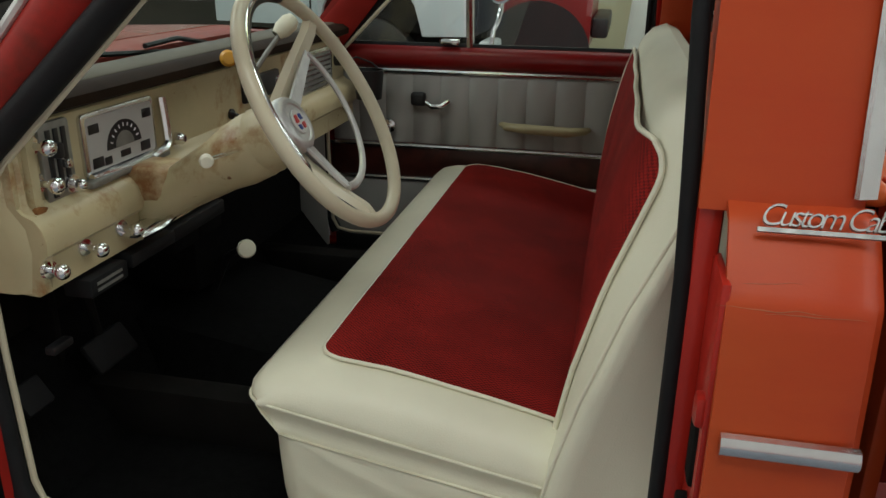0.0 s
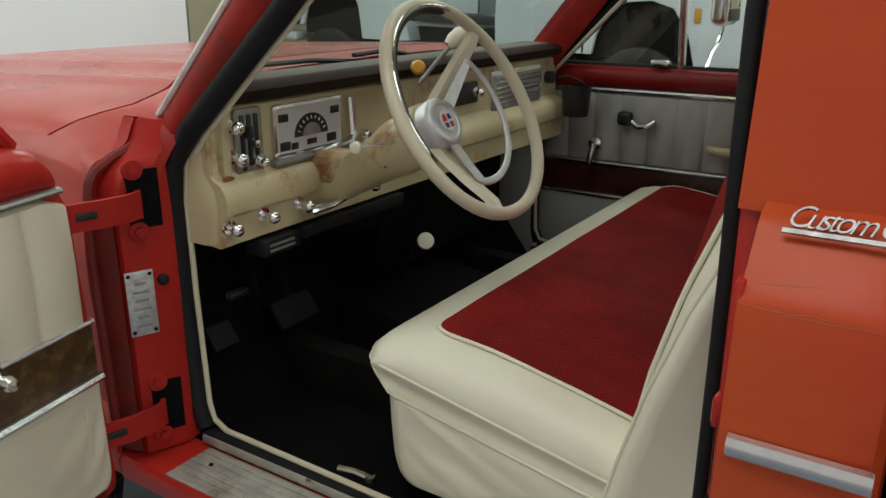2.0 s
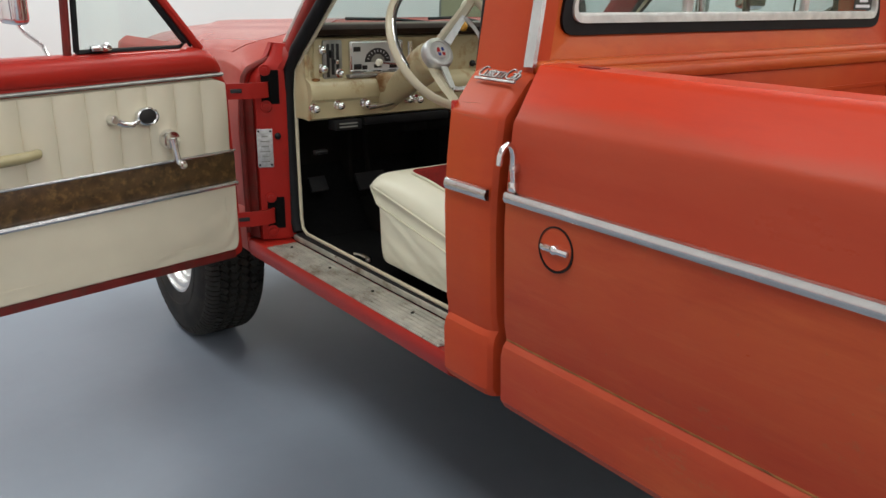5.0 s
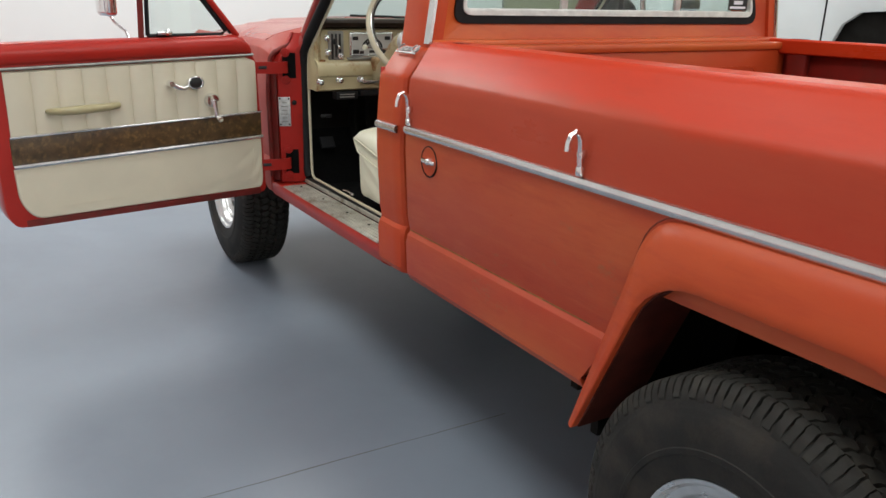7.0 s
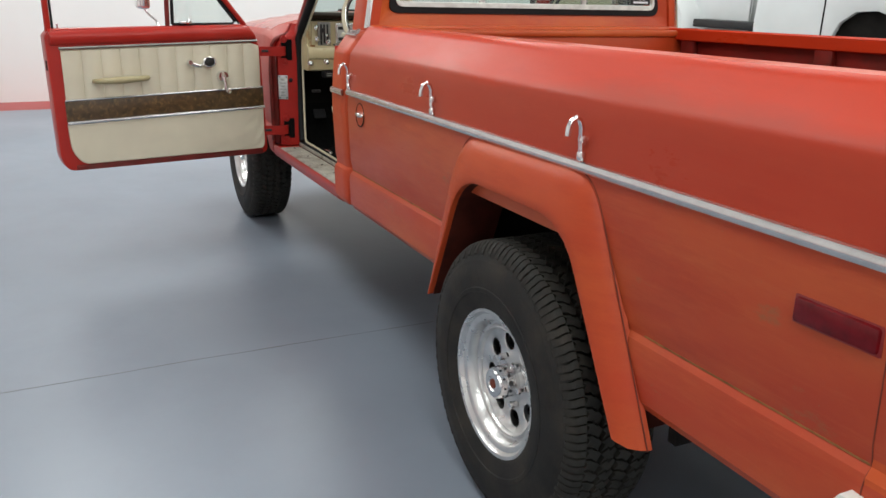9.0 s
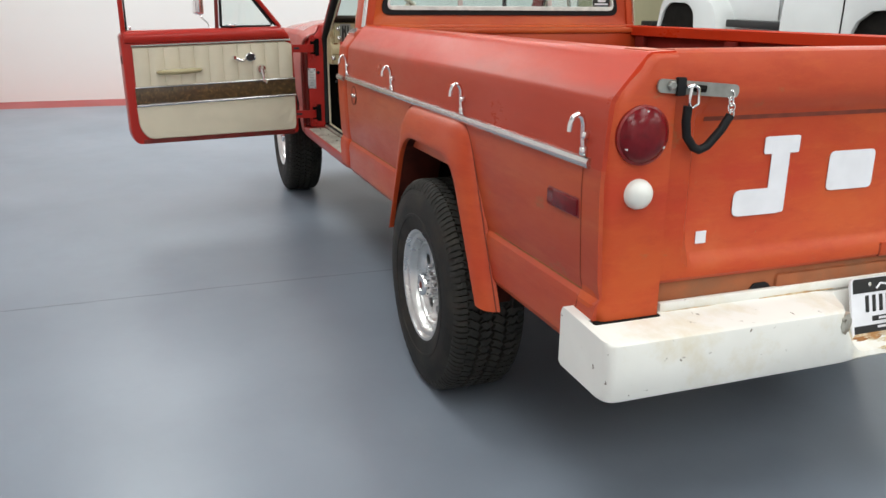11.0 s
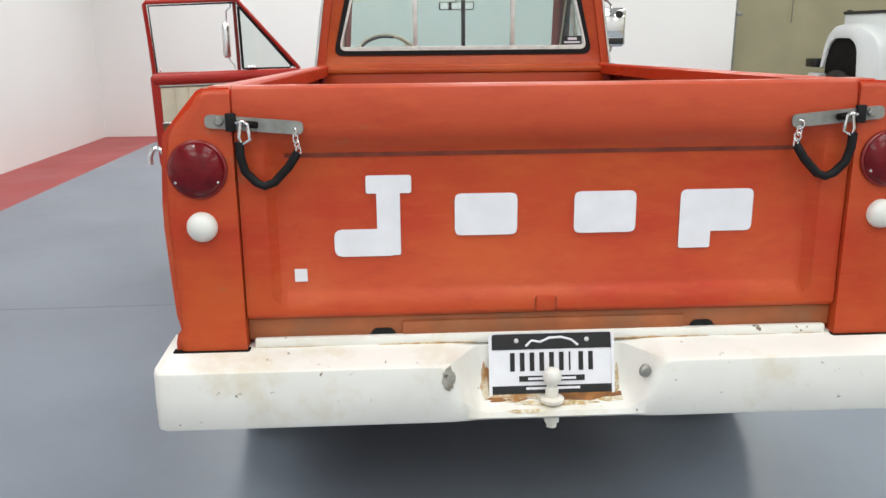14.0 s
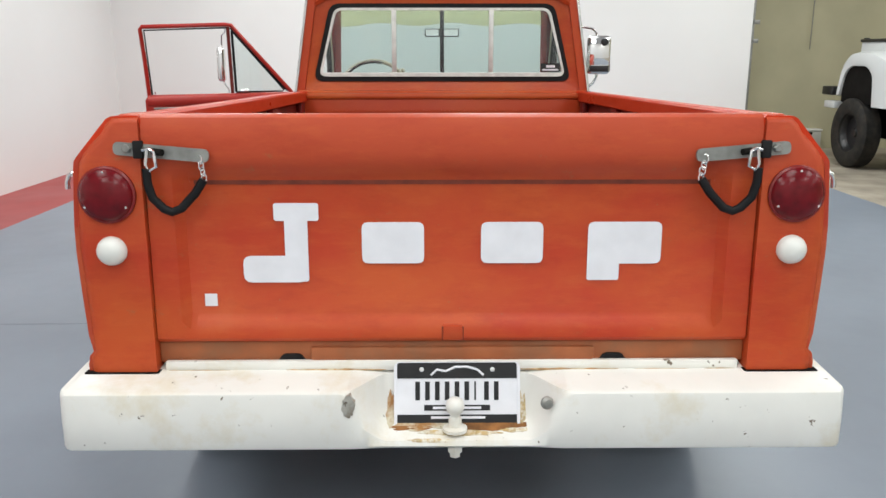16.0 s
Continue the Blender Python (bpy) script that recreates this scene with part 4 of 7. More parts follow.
FLARE_IN = [(0.93, -0.004), (0.85, 0.118), (0.82, 0.126), (0.87, -0.004)]
LEGS = [(-0.53, 0.508), (-0.345, 1.060), (0.295, 1.068), (0.56, 0.505)]
for s in (-1, 1):
    part("flare_gap", sweep([(x, s * 0.9185, z) for x, z in rounded_open([(XAX + dx, z) for dx, z in LEGS], 0.09, 6)], 0.0018, 6), GRIME_SHADE, truck)
    part("wheel_flare", flare(XAX, s, LEGS), PAINT_FLARE, truck, "bolt-on orange-red wheel arch flare")
    # dark panels added to hide the lit floor beyond the wheel
    part("arch_blocker", merge(rbox(XAX - 0.60, XAX + 0.60, s * 0.435, s * 0.450, 0.36, 0.95, 0), rbox(XAX - 0.60, XAX - 0.575, s * 0.45, s * 0.88, 0.55, 0.95, 0), rbox(XAX - 0.54, XAX - 0.515, s * 0.45, s * 0.86, 0.45, 0.80, 0), rbox(XAX + 0.575, XAX + 0.60, s * 0.45, s * 0.88, 0.53, 0.95, 0), rbox(XAX - 0.60, XAX + 0.60, s * 0.45, s * 0.88, 0.945, 0.96, 0)), DARK, truck, "black panels added to close off the wheel arch")
    part("flare_shade", flare_shade(XAX, s, LEGS), ARCH_SHADE_RED, truck)
    part("wheel_tub", prism([(XAX - 0.5, 0.60), (XAX - 0.47, 0.80), (XAX - 0.30, 0.94), (XAX + 0.30, 0.94), (XAX + 0.48, 0.80), (XAX + 0.52, 0.60), (XAX + 0.50, 0.60), (XAX + 0.46, 0.79), (XAX + 0.29, 0.925), (XAX - 0.29, 0.925), (XAX - 0.45, 0.79), (XAX - 0.48, 0.60)], s * 0.45, s * 0.90, "y"), DARK, truck)

# chassis, axle, tank seen below
for s in (-1, 1):
    part("frame_rail", rbox(-5.0, -0.08, s * 0.38, s * 0.45, 0.58, 0.72, 0.01), DARK, truck)
part("rear_axle", sweep([(XAX, -0.72, 0.40), (XAX, -0.2, 0.40), (XAX, -0.1, 0.40), (XAX, 0.1, 0.40), (XAX, 0.2, 0.40), (XAX, 0.72, 0.40)], [0.045, 0.045, 0.13, 0.13, 0.045, 0.045], 14), DARK, truck)
part("front_axle", sweep([(-4.43, -0.72, 0.46), (-4.43, 0.72, 0.46)], 0.045, 12), DARK, truck)


# wheels: tyre with lugs, slotted alloy rim, hub
def on_drum(bm, outline, lo, hi, inset):
    """A block standing on the tyre: an outline of (angle, across) from radius lo to hi, its top drawn in a little."""
    ca, ch = sum(p[0] for p in outline) / len(outline), sum(p[1] for p in outline) / len(outline)
    low = [bm.verts.new((lo * math.cos(u), lo * math.sin(u), h)) for u, h in outline]
    top = [bm.verts.new((hi * math.cos(ca + (u - ca) * inset), hi * math.sin(ca + (u - ca) * inset), ch + (h - ch) * inset)) for u, h in outline]
    for i in range(len(outline)):
        j = (i + 1) % len(outline)
        bm.faces.new((low[i], low[j], top[j], top[i]))
    bm.faces.new(top)


def tread_blocks(radius, half):
    """Four rows of interlocking zigzag blocks round the crown, with an uneven pitch."""
    bm = bmesh.new()
    rng = random.Random(3)
    n, width = 76, (2 * half - 0.080) / 4
    for row in range(4):
        h0 = -half + 0.040 + width * row
        for k in range(n):
            p = 2 * math.pi / n
            u = p * (k + 0.37 * row) + rng.uniform(-0.03, 0.03) * p
            g, z, q = 0.085 * p, 0.0070, 0.0028
            sk = 0.20 * p * (1 if row % 2 else -1)
            a0, a1 = u + g, u + p - g
            up, dn = h0 + width - q, h0 + q
            out = [(a0 - sk, dn + z), (a0 + 0.48 * p - sk, dn - z * 0.4), (a1 - sk, dn + z), (a1 - 0.12 * p, h0 + width * 0.42), (a1 + 0.10 * p, h0 + width * 0.58), (a1 + sk, up + z * 0.4), (a0 + 0.48 * p + sk, up - z), (a0 + sk, up + z * 0.4), (a0 + 0.10 * p, h0 + width * 0.58), (a0 - 0.12 * p, h0 + width * 0.42)]
            on_drum(bm, out, radius - 0.016, radius - 0.002, 0.95)
    return bm


def shoulder_lugs(radius, half):
    """Lugs that wrap from the crown over the shoulder, long and short in turn, on both sides."""
    bm = bmesh.new()
    rng = random.Random(5)
    n = 114
    for side in (-1, 1):
        for k in range(n):
            p = 2 * math.pi / n
            u = p * (k + (0.5 if side > 0 else 0.2)) + rng.uniform(-0.03, 0.03) * p
            w = p * rng.uniform(0.38, 0.44)
            reach = 0.050 if k % 2 else 0.042
            prof = [(radius - 0.020, half - 0.044), (radius - 0.002, half - 0.043), (radius - 0.004, half - 0.030), (radius - 0.011, half - 0.0195), (radius - 0.022, half - 0.0105), (radius - reach + 0.006, half - 0.0035), (radius - reach - 0.002, half - 0.006)]
            sk = 0.14 * p * side
            rows = []
            for e in (-1, 1):
                rows.append([bm.verts.new((r * math.cos(u + e * w * (1.0 if i < 3 else 0.92) + sk * (i < 3)), r * math.sin(u + e * w * (1.0 if i < 3 else 0.92) + sk * (i < 3)), side * h)) for i, (r, h) in enumerate(prof)])
            for i in range(len(prof) - 1):
                bm.faces.new((rows[0][i], rows[0][i + 1], rows[1][i + 1], rows[1][i]))
            bm.faces.new(rows[0]), bm.faces.new(rows[1][::-1])
    return bm


def vented_disc(half, count=8, hole=0.0265):
    """The wheel's dished face with round holes through it."""
    def dish(r):
        return half - 0.070 + 0.016 * max(0.0, (r - 0.128) / 0.022) ** 1.5
    bm = bmesh.new()
    r0, r1, rc = 0.040, 0.150, 0.113
    step = math.pi / count
    for k in range(count):
        mid = 2 * step * k + 0.2
        rim = [(f, -1.0) for f in (-1, -0.5, 0, 0.5)] + [(1.0, f) for f in (-1, -0.5, 0, 0.5)] + [(f, 1.0) for f in (1, 0.5, 0, -0.5)] + [(-1.0, f) for f in (1, 0.5, 0, -0.5)]
        rows = [[], [], [], []]
        for u, v in rim:
            r = rc + u * (r1 - rc if u > 0 else rc - r0)
            th = mid + v * step
            rows[0].append((r * math.cos(th), r * math.sin(th), dish(r)))
            q = math.atan2(v * math.sin(step) * rc, u * 0.05)
            for i, (rr, drop) in enumerate(((hole + 0.002, 0.0), (hole, -0.002), (hole - 0.0005, -0.014))):
                lx, ly = rc + rr * math.cos(q), rr * math.sin(q)
                rows[1 + i].append((lx * math.cos(mid) - ly * math.sin(mid), lx * math.sin(mid) + ly * math.cos(mid), dish(rc) + drop))
        vs = [[bm.verts.new(p) for p in row] for row in rows]
        n = len(rim)
        for ra, rb in zip(vs, vs[1:]):
            for i in range(n):
                j = (i + 1) % n
                bm.faces.new((ra[i], ra[j], rb[j], rb[i]))
    return bm


def wheel_at(x, y, z, s, radius=0.404, half=0.135, label=""):
    m = Matrix.Translation((x - 0.025, y, z)) @ Matrix.Rotation(radians(90 * (1 if s < 0 else -1)), 4, "X")
    w = part("wheel", lathe([(0.148, half - 0.056), (0.150, half - 0.047), (0.154, half - 0.043), (0.159, half - 0.044), (0.163, half - 0.050), (0.169, half - 0.048), (0.1715, half - 0.040), (0.178, half - 0.022), (0.181, half - 0.0195), (0.195, half - 0.018), (0.1985, half - 0.014), (0.203, half - 0.006), (0.212, half - 0.004), (0.214, half - 0.012), (0.200, half - 0.03), (0.190, -half + 0.02), (0.19, -half)], 56), WHEEL_ALU, truck, label or "polished aluminium slotted wheel", m=m)
    part("wheel_disc", vented_disc(half), WHEEL_ALU, w)
    part("brake_drum", lathe([(0.0, half - 0.105), (0.145, half - 0.105), (0.150, half - 0.115), (0.150, half - 0.18)], 32), DARK, w)
    part("tyre", lathe([(0.195, -half), (0.215, -half + 0.003), (0.30, -half - 0.006), (0.355, -half + 0.004), (radius - 0.020, -half + 0.022), (radius - 0.017, -half + 0.05), (radius - 0.016, 0), (radius - 0.017, half - 0.05), (radius - 0.020, half - 0.022), (0.375, half - 0.009), (0.358, half - 0.003), (0.350, half + 0.0005), (0.346, half + 0.003), (0.338, half + 0.0035), (0.336, half + 0.005), (0.30, half + 0.0075), (0.275, half + 0.007), (0.273, half + 0.009), (0.262, half + 0.0085), (0.260, half + 0.006), (0.240, half + 0.003), (0.222, half - 0.002), (0.214, half - 0.004), (0.206, half - 0.012)], 72), RUBBER, w, "black all-terrain tyre")
    tagged(part("tread", tread_blocks(radius, half), RUBBER_TREAD, w), "chunky black interlocking tread blocks", "", kind="stuff")
    tagged(part("shoulder_tread", shoulder_lugs(radius, half), RUBBER_TREAD, w), "black lugs on the tyre shoulder", "", kind="stuff")
    for k in range(6):
        a = 2 * math.pi * k / 6
        part("lug_nut", lathe([(0.010, 0), (0.010, 0.016), (0.008, 0.022), (0, 0.024)], 6, Matrix.Translation((0.068 * math.cos(a), 0.068 * math.sin(a), half - 0.068))), CHROME, w)
    part("hub", lathe([(0.047, half - 0.07), (0.047, half - 0.035), (0.044, half - 0.04), (0.044, half - 0.016), (0.040, half - 0.008), (0.022, half - 0.006), (0.020, half - 0.010), (0.0, half - 0.010)], 28), CHROME, w)
    for k in range(10):
        a = 2 * math.pi * k / 10
        part("hub_hole", lathe([(0.0, 0.0008), (0.0035, 0.0008), (0.0035, -0.002)], 8, axis_to((0.0442 * math.cos(a), 0.0442 * math.sin(a), half - 0.024), (math.cos(a), math.sin(a), 0))), BLACK_PLASTIC, w)
    part("hub_badge", lathe([(0.014, half - 0.010), (0.013, half - 0.007), (0.0, half - 0.007)], 20), GRIME_SHADE, w)
    return w


wheel_at(XAX, -0.848, 0.408, -1)
wheel_at(XAX, 0.848, 0.408, 1)
wheel_at(-4.45, -0.860, 0.479, -1, half=0.122)
wheel_at(-4.45, 0.860, 0.479, 1, half=0.122)


# ---- cab shell ----
XB, XJ, XH = -2.60, -2.705, -3.83   # rear wall, door rear edge, door front edge
CABSIDE = SIDE[:12] + [(0.9075, 1.190), (0.9050, 1.2140), (0.9010, 1.2230), (0.8930, 1.2320), (0.850, 1.2890), (0.838, 1.3000), (0.812, 1.308)]


def cab_corner(s):
    """Cab side behind the door, turning inwards round its rear edge."""
    rings = []
    for x, inset in ((XJ, 0.0), (XJ + 0.004, 0.0), (-2.60, 0.0), (-2.572, 0.002), (-2.556, 0.008), (-2.547, 0.018), (-2.544, 0.032), (-2.545, 0.055)):
        rings.append([(x, s * (y - inset), z - inset * (0.35 if z > 1.25 else 0)) for y, z in CABSIDE])
    return thicken(loft(rings, closed=False), 0.010)


for s in (-1, 1):
    part("cab_corner", cab_corner(s), PAINT_CORNER, truck, "faded orange-red cab corner with scratched shoulder", angle=26)
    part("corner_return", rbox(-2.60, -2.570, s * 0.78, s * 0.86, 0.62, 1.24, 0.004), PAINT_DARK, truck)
    # dark block added so the bright room doesn't show through the gap
    part("gap_blocker", rbox(-2.60, -2.502, s * 0.60, s * 0.66, 0.58, 1.30, 0.004), DARK, truck)
    # upper rear pillar, leaning inwards
    pil = [[(x, s * (0.812 - (z - 1.312) * 0.155 + dy), z) for x, dy in ((-2.735, 0.0), (-2.65, 0.004), (-2.578, 0.0), (-2.560, -0.010), (-2.556, -0.05), (-2.66, -0.06), (-2.735, -0.06))] for z in (1.295, 1.33, 1.5, 1.7, 1.86, 1.90)]
    part("rear_pillar", loft(pil), PAINT_CORNER, truck, "orange-red pillar behind the door")
    part("pillar_trim", loft([[(-2.576 + dx, s * (0.812 - (z - 1.312) * 0.155 + dy), z) for dx, dy in ((0, 0.004), (0.004, 0.008), (0.024, 0.001), (0.026, -0.008), (0.02, -0.012))] for z in (1.318, 1.5, 1.7, 1.88)]), ALU, truck, "bright trim along the cab pillar")
    # door rear jamb
    part("door_jamb", merge(rbox(XJ - 0.006, XJ + 0.004, s * 0.80, s * 0.902, 0.63, 1.24, 0.003), rbox(XJ - 0.03, XJ, s * 0.765, s * 0.81, 0.63, 1.30, 0.008)), PAINT_RED, truck)
    seal = [(XJ - 0.036, s * 0.800, 0.66), (XJ - 0.036, s * 0.80, 0.9), (XJ - 0.036, s * 0.80, 1.2), (XJ - 0.040, s * 0.79, 1.32), (-2.752, s * 0.765, 1.5), (-2.752, s * 0.735, 1.70), (-2.76, s * 0.718, 1.82)]
    part("door_seal", sweep(seal, 0.011, 10), BLACK_RUBBER, truck, "black rubber door seal")
part("latch_striker", merge(rbox(XJ - 0.012, XJ + 0.002, -0.885, -0.845, 0.97, 1.06, 0.006), rbox(XJ - 0.02, XJ + 0.001, -0.878, -0.85, 0.915, 0.945, 0.004)), DARK, truck)
part("striker_plate", rbox(XJ - 0.016, XJ, -0.90, -0.872, 1.06, 1.10, 0.008), PAINT_RED, truck)
part("striker_plate", rbox(XJ - 0.014, XJ, -0.90, -0.87, 0.90, 0.935, 0.008), PAINT_RED, truck)

def scratch(x0, x1, z, r, seed):
    """A thin crooked scratch, lying on the cab's shoulder."""
    pts = []
    for k, x in enumerate(spread(x0, x1, 14)):
        zz = z + 0.0035 * noise.noise((x * 22, seed, 0.0)) + 0.0015 * noise.noise((x * 70, seed, 4.0))
        yy = 0.0
        for (ya, za), (yb, zb) in zip(CABSIDE, CABSIDE[1:]):
            if za <= zz <= zb:
                yy = ya + (yb - ya) * (zz - za) / (zb - za)
        pts.append((x, -yy - 0.0002, zz))
    radii = [r * (0.25 + 0.75 * math.sin(math.pi * k / 14)) * (0.7 + 0.6 * abs(noise.noise((k * 0.9, seed, 7.0)))) for k in range(len(pts))]
    part("scratch", sweep(pts, radii, 6), SCUFF_BROWN, truck, "thin brown scratch through the paint")
scratch(-2.715, -2.602, 1.2170, 0.0006, 1.3)
scratch(-2.665, -2.566, 1.2140, 0.0006, 4.1)
scratch(-2.690, -2.630, 1.2400, 0.0005, 6.7)

# cab rear wall with its window
W_OUT = rounded([(-0.712, 1.378), (0.712, 1.378), (0.612, 1.793), (-0.612, 1.793)], 0.055, 6)
W_MID = rounded([(-0.682, 1.404), (0.682, 1.404), (0.588, 1.770), (-0.588, 1.770)], 0.045, 6)
W_IN = rounded([(-0.668, 1.418), (0.668, 1.418), (0.577, 1.757), (-0.577, 1.757)], 0.034, 6)
C_OUT = rounded([(-0.788, 1.315), (0.788, 1.315), (0.712, 1.90), (-0.712, 1.90)], 0.02, 6)
part("cab_rear_wall", ring_plate(C_OUT, W_OUT, lambda p, d: (XB + 0.012 + 0.030 * min(1, max(0, (abs(p[0]) + (p[1] - 1.315) * 0.13 - 0.725) / 0.063)) - d - (p[1] - 1.315) * 0.02, p[0], p[1]), 0.05), PAINT_CAB, truck, "orange-red cab rear wall round the window")
part("cab_ledge", rbox(-2.62, -2.532, -0.80, 0.80, 1.303, 1.330, 0.012, 3), PAINT_CAB, truck)
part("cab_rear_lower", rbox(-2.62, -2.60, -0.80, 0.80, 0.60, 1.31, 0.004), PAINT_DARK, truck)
rw = part("rear_window", ring_plate(W_MID, W_IN, lambda p, d: (XB + 0.026 - d - (p[1] - 1.315) * 0.02, p[0], p[1]), 0.02), ALU_PALE, truck, "sliding rear window in a bright frame")
part("window_rubber", ring_plate(W_OUT, W_MID, lambda p, d: (XB + 0.020 - d - (p[1] - 1.315) * 0.02, p[0], p[1]), 0.03), BLACK_RUBBER, rw)
for y in (-0.265, 0.268):
    part("divider", rbox(XB + 0.002, XB + 0.018, y - 0.013, y + 0.013, 1.415, 1.760, 0.003), ALU_PALE, rw)
part("slider_bar", rbox(XB - 0.004, XB + 0.006, -0.013, 0.010, 1.42, 1.757, 0.002), BLACK_PLASTIC, rw)
part("bottom_rail", rbox(XB, XB + 0.022, -0.668, 0.668, 1.414, 1.426, 0.003), ALU_PALE, rw)
for y0, y1 in ((-0.66, -0.27), (-0.26, 0.26), (0.275, 0.66)):
    z1 = 1.757
    gl = part("pane", prism([(y0, 1.42), (y1, 1.42), (min(max(y1, -0.58), 0.58), z1), (min(max(y0, -0.58), 0.58), z1)], XB + 0.006, XB + 0.010, "x"), GLASS, rw)
    gl.visible_shadow = False
part("window_sticker", rbox(XB + 0.0105, XB + 0.0115, 0.545, 0.652, 1.43, 1.475, 0), BLACK_PLASTIC, rw, "small black and white window sticker")
part("bar", rbox(XB + 0.0117, XB + 0.0122, 0.555, 0.642, 1.436, 1.445, 0), WHITE_LETTER, rw)
part("bar", rbox(XB + 0.0117, XB + 0.0122, 0.575, 0.625, 1.452, 1.466, 0), WHITE_LETTER, rw)

# roof and windscreen
rings = []
for x, zt, hw in ((-2.555, 1.885, 0.700), (-2.60, 1.92, 0.70), (-2.72, 1.945, 0.705), (-2.95, 1.955, 0.705), (-3.12, 1.945, 0.70), (-3.20, 1.925, 0.69), (-3.235, 1.895, 0.685)):
    rings.append([(x, hw * f, zt - 0.075 * abs(f) ** 3 - (0.02 if abs(f) == 1 else 0)) for f in spread(-1, 1, 16)])
part("roof", thicken(loft(rings, closed=False), 0.02), PAINT, truck, "orange-red cab roof")
part("headliner", rbox(-3.2, -2.60, -0.66, 0.66, 1.84, 1.85, 0.003), VINYL_GREY, truck)
for s in (-1, 1):
    part("gutter", sweep([(-2.57, s * 0.715, 1.87), (-2.9, s * 0.725, 1.885), (-3.2, s * 0.715, 1.865)], 0.010, 8), ALU, truck)
    # windscreen pillar: red outside, seal inside
    fa, fb = Vector((-3.812, s * 0.748, 1.296)), Vector((-3.300, s * 0.675, 1.885))
    rr = []
    for f in (0.0, 0.25, 0.5, 0.75, 1.0):
        c = fa.lerp(fb, f)
        rr.append([c + Vector(v) for v in ((0.0, 0.0, 0.0), (0.022, s * 0.026, -0.012), (0.050, s * 0.030, -0.032), (0.078, -s * 0.015, -0.052), (0.03, -s * 0.05, -0.01), (-0.008, -s * 0.03, 0.012))])
    part("front_pillar", loft(rr), PILLAR_RED, truck, "red windscreen pillar", angle=75)
    part("pillar_drip", sweep([fa + Vector((0.0, s * 0.004, 0.006)), fa.lerp(fb, 0.5) + Vector((0.0, s * 0.004, 0.006)), fb + Vector((0.0, s * 0.004, 0.006))], 0.008, 8), ALU_PALE, truck, "pale worn drip rail on the pillar")
    part("door_seal", sweep([(-3.752, s * 0.765, 0.662), (-3.775, s * 0.765, 0.71), (-3.782, s * 0.765, 0.95), (-3.782, s * 0.765, 1.14), (-3.770, s * 0.765, 1.215), (-3.72, s * 0.758, 1.285), (-3.5, s * 0.735, 1.492), (-3.25, s * 0.712, 1.735), (-3.14, s * 0.70, 1.82), (-2.76, s * 0.70, 1.84)], [0.019] * 5 + [0.022] * 4 + [0.019], 10), BLACK_RUBBER, truck)
    part("seal_piping", sweep([(-2.76, s * 0.772, 0.664), (-3.70, s * 0.758, 0.664), (-3.742, s * 0.752, 0.676), (-3.757, s * 0.748, 0.71), (-3.764, s * 0.748, 0.95), (-3.764, s * 0.748, 1.14), (-3.750, s * 0.748, 1.215), (-3.70, s * 0.738, 1.275), (-3.5, s * 0.716, 1.47), (-3.25, s * 0.695, 1.71)], 0.006, 8), CREAM_PLASTIC, truck, "cream piping along the door seal")
ws = part("windscreen", loft([[(-3.795, -0.715, 1.325), (-3.84, -0.35, 1.335), (-3.85, 0, 1.335), (-3.84, 0.35, 1.335), (-3.795, 0.715, 1.325)], [(-3.23, -0.66, 1.87), (-3.265, -0.33, 1.875), (-3.275, 0, 1.878), (-3.265, 0.33, 1.875), (-3.23, 0.66, 1.87)]], closed=False), TINTED, truck, "lightly tinted windscreen glass")
ws.visible_shadow = False
part("windscreen_rubber", sweep([(-3.795, -0.725, 1.325), (-3.845, -0.36, 1.335), (-3.857, 0, 1.335), (-3.845, 0.36, 1.335), (-3.795, 0.725, 1.325)], 0.014, 8), BLACK_RUBBER, ws)
part("windscreen_rubber", sweep([(-3.225, -0.67, 1.873), (-3.262, -0.33, 1.878), (-3.273, 0, 1.881), (-3.262, 0.33, 1.878), (-3.225, 0.67, 1.873)], 0.014, 8), BLACK_RUBBER, ws)
part("wiper", sweep([(-3.84, -0.05, 1.35), (-3.835, -0.3, 1.37), (-3.81, -0.52, 1.375)], 0.006, 6), BLACK_PLASTIC, ws)
part("wiper", sweep([(-3.85, 0.15, 1.35), (-3.84, 0.0, 1.375), (-3.83, -0.15, 1.372)], 0.006, 6), BLACK_PLASTIC, ws)
vis = part("rear_view_mirror", merge(sweep([(-3.25, 0.0, 1.82), (-3.20, 0.0, 1.68)], 0.006, 8), rbox(-3.205, -3.18, -0.105, 0.112, 1.642, 1.692, 0.010)), BLACK_PLASTIC, truck, "small dark rear-view mirror")
part("mirror_glass", rbox(-3.1815, -3.1795, -0.097, 0.104, 1.648, 1.686, 0.0), MIRROR, vis)
band = []
for f, dz in ((0.735, 1.0), (0.86, 0.0), (0.985, 0.0)):
    row = []
    for y in spread(-1, 1, 28):
        g = min(0.985, f + dz * 0.018 * math.sin(y * 9.0 + 0.6))
        row.append((-3.850 + 0.575 * g + 0.055 * y * y * (1 - 0.2 * g) + 0.006, y * (0.700 - 0.055 * g), 1.335 + 0.543 * g - 0.010 * y * y - 0.004))
    band.append(row)
sb = part("shade_band", loft(band, closed=False), BAND_TINT, ws, "yellowish tinted band across the top of the windscreen")
sb.visible_shadow = False

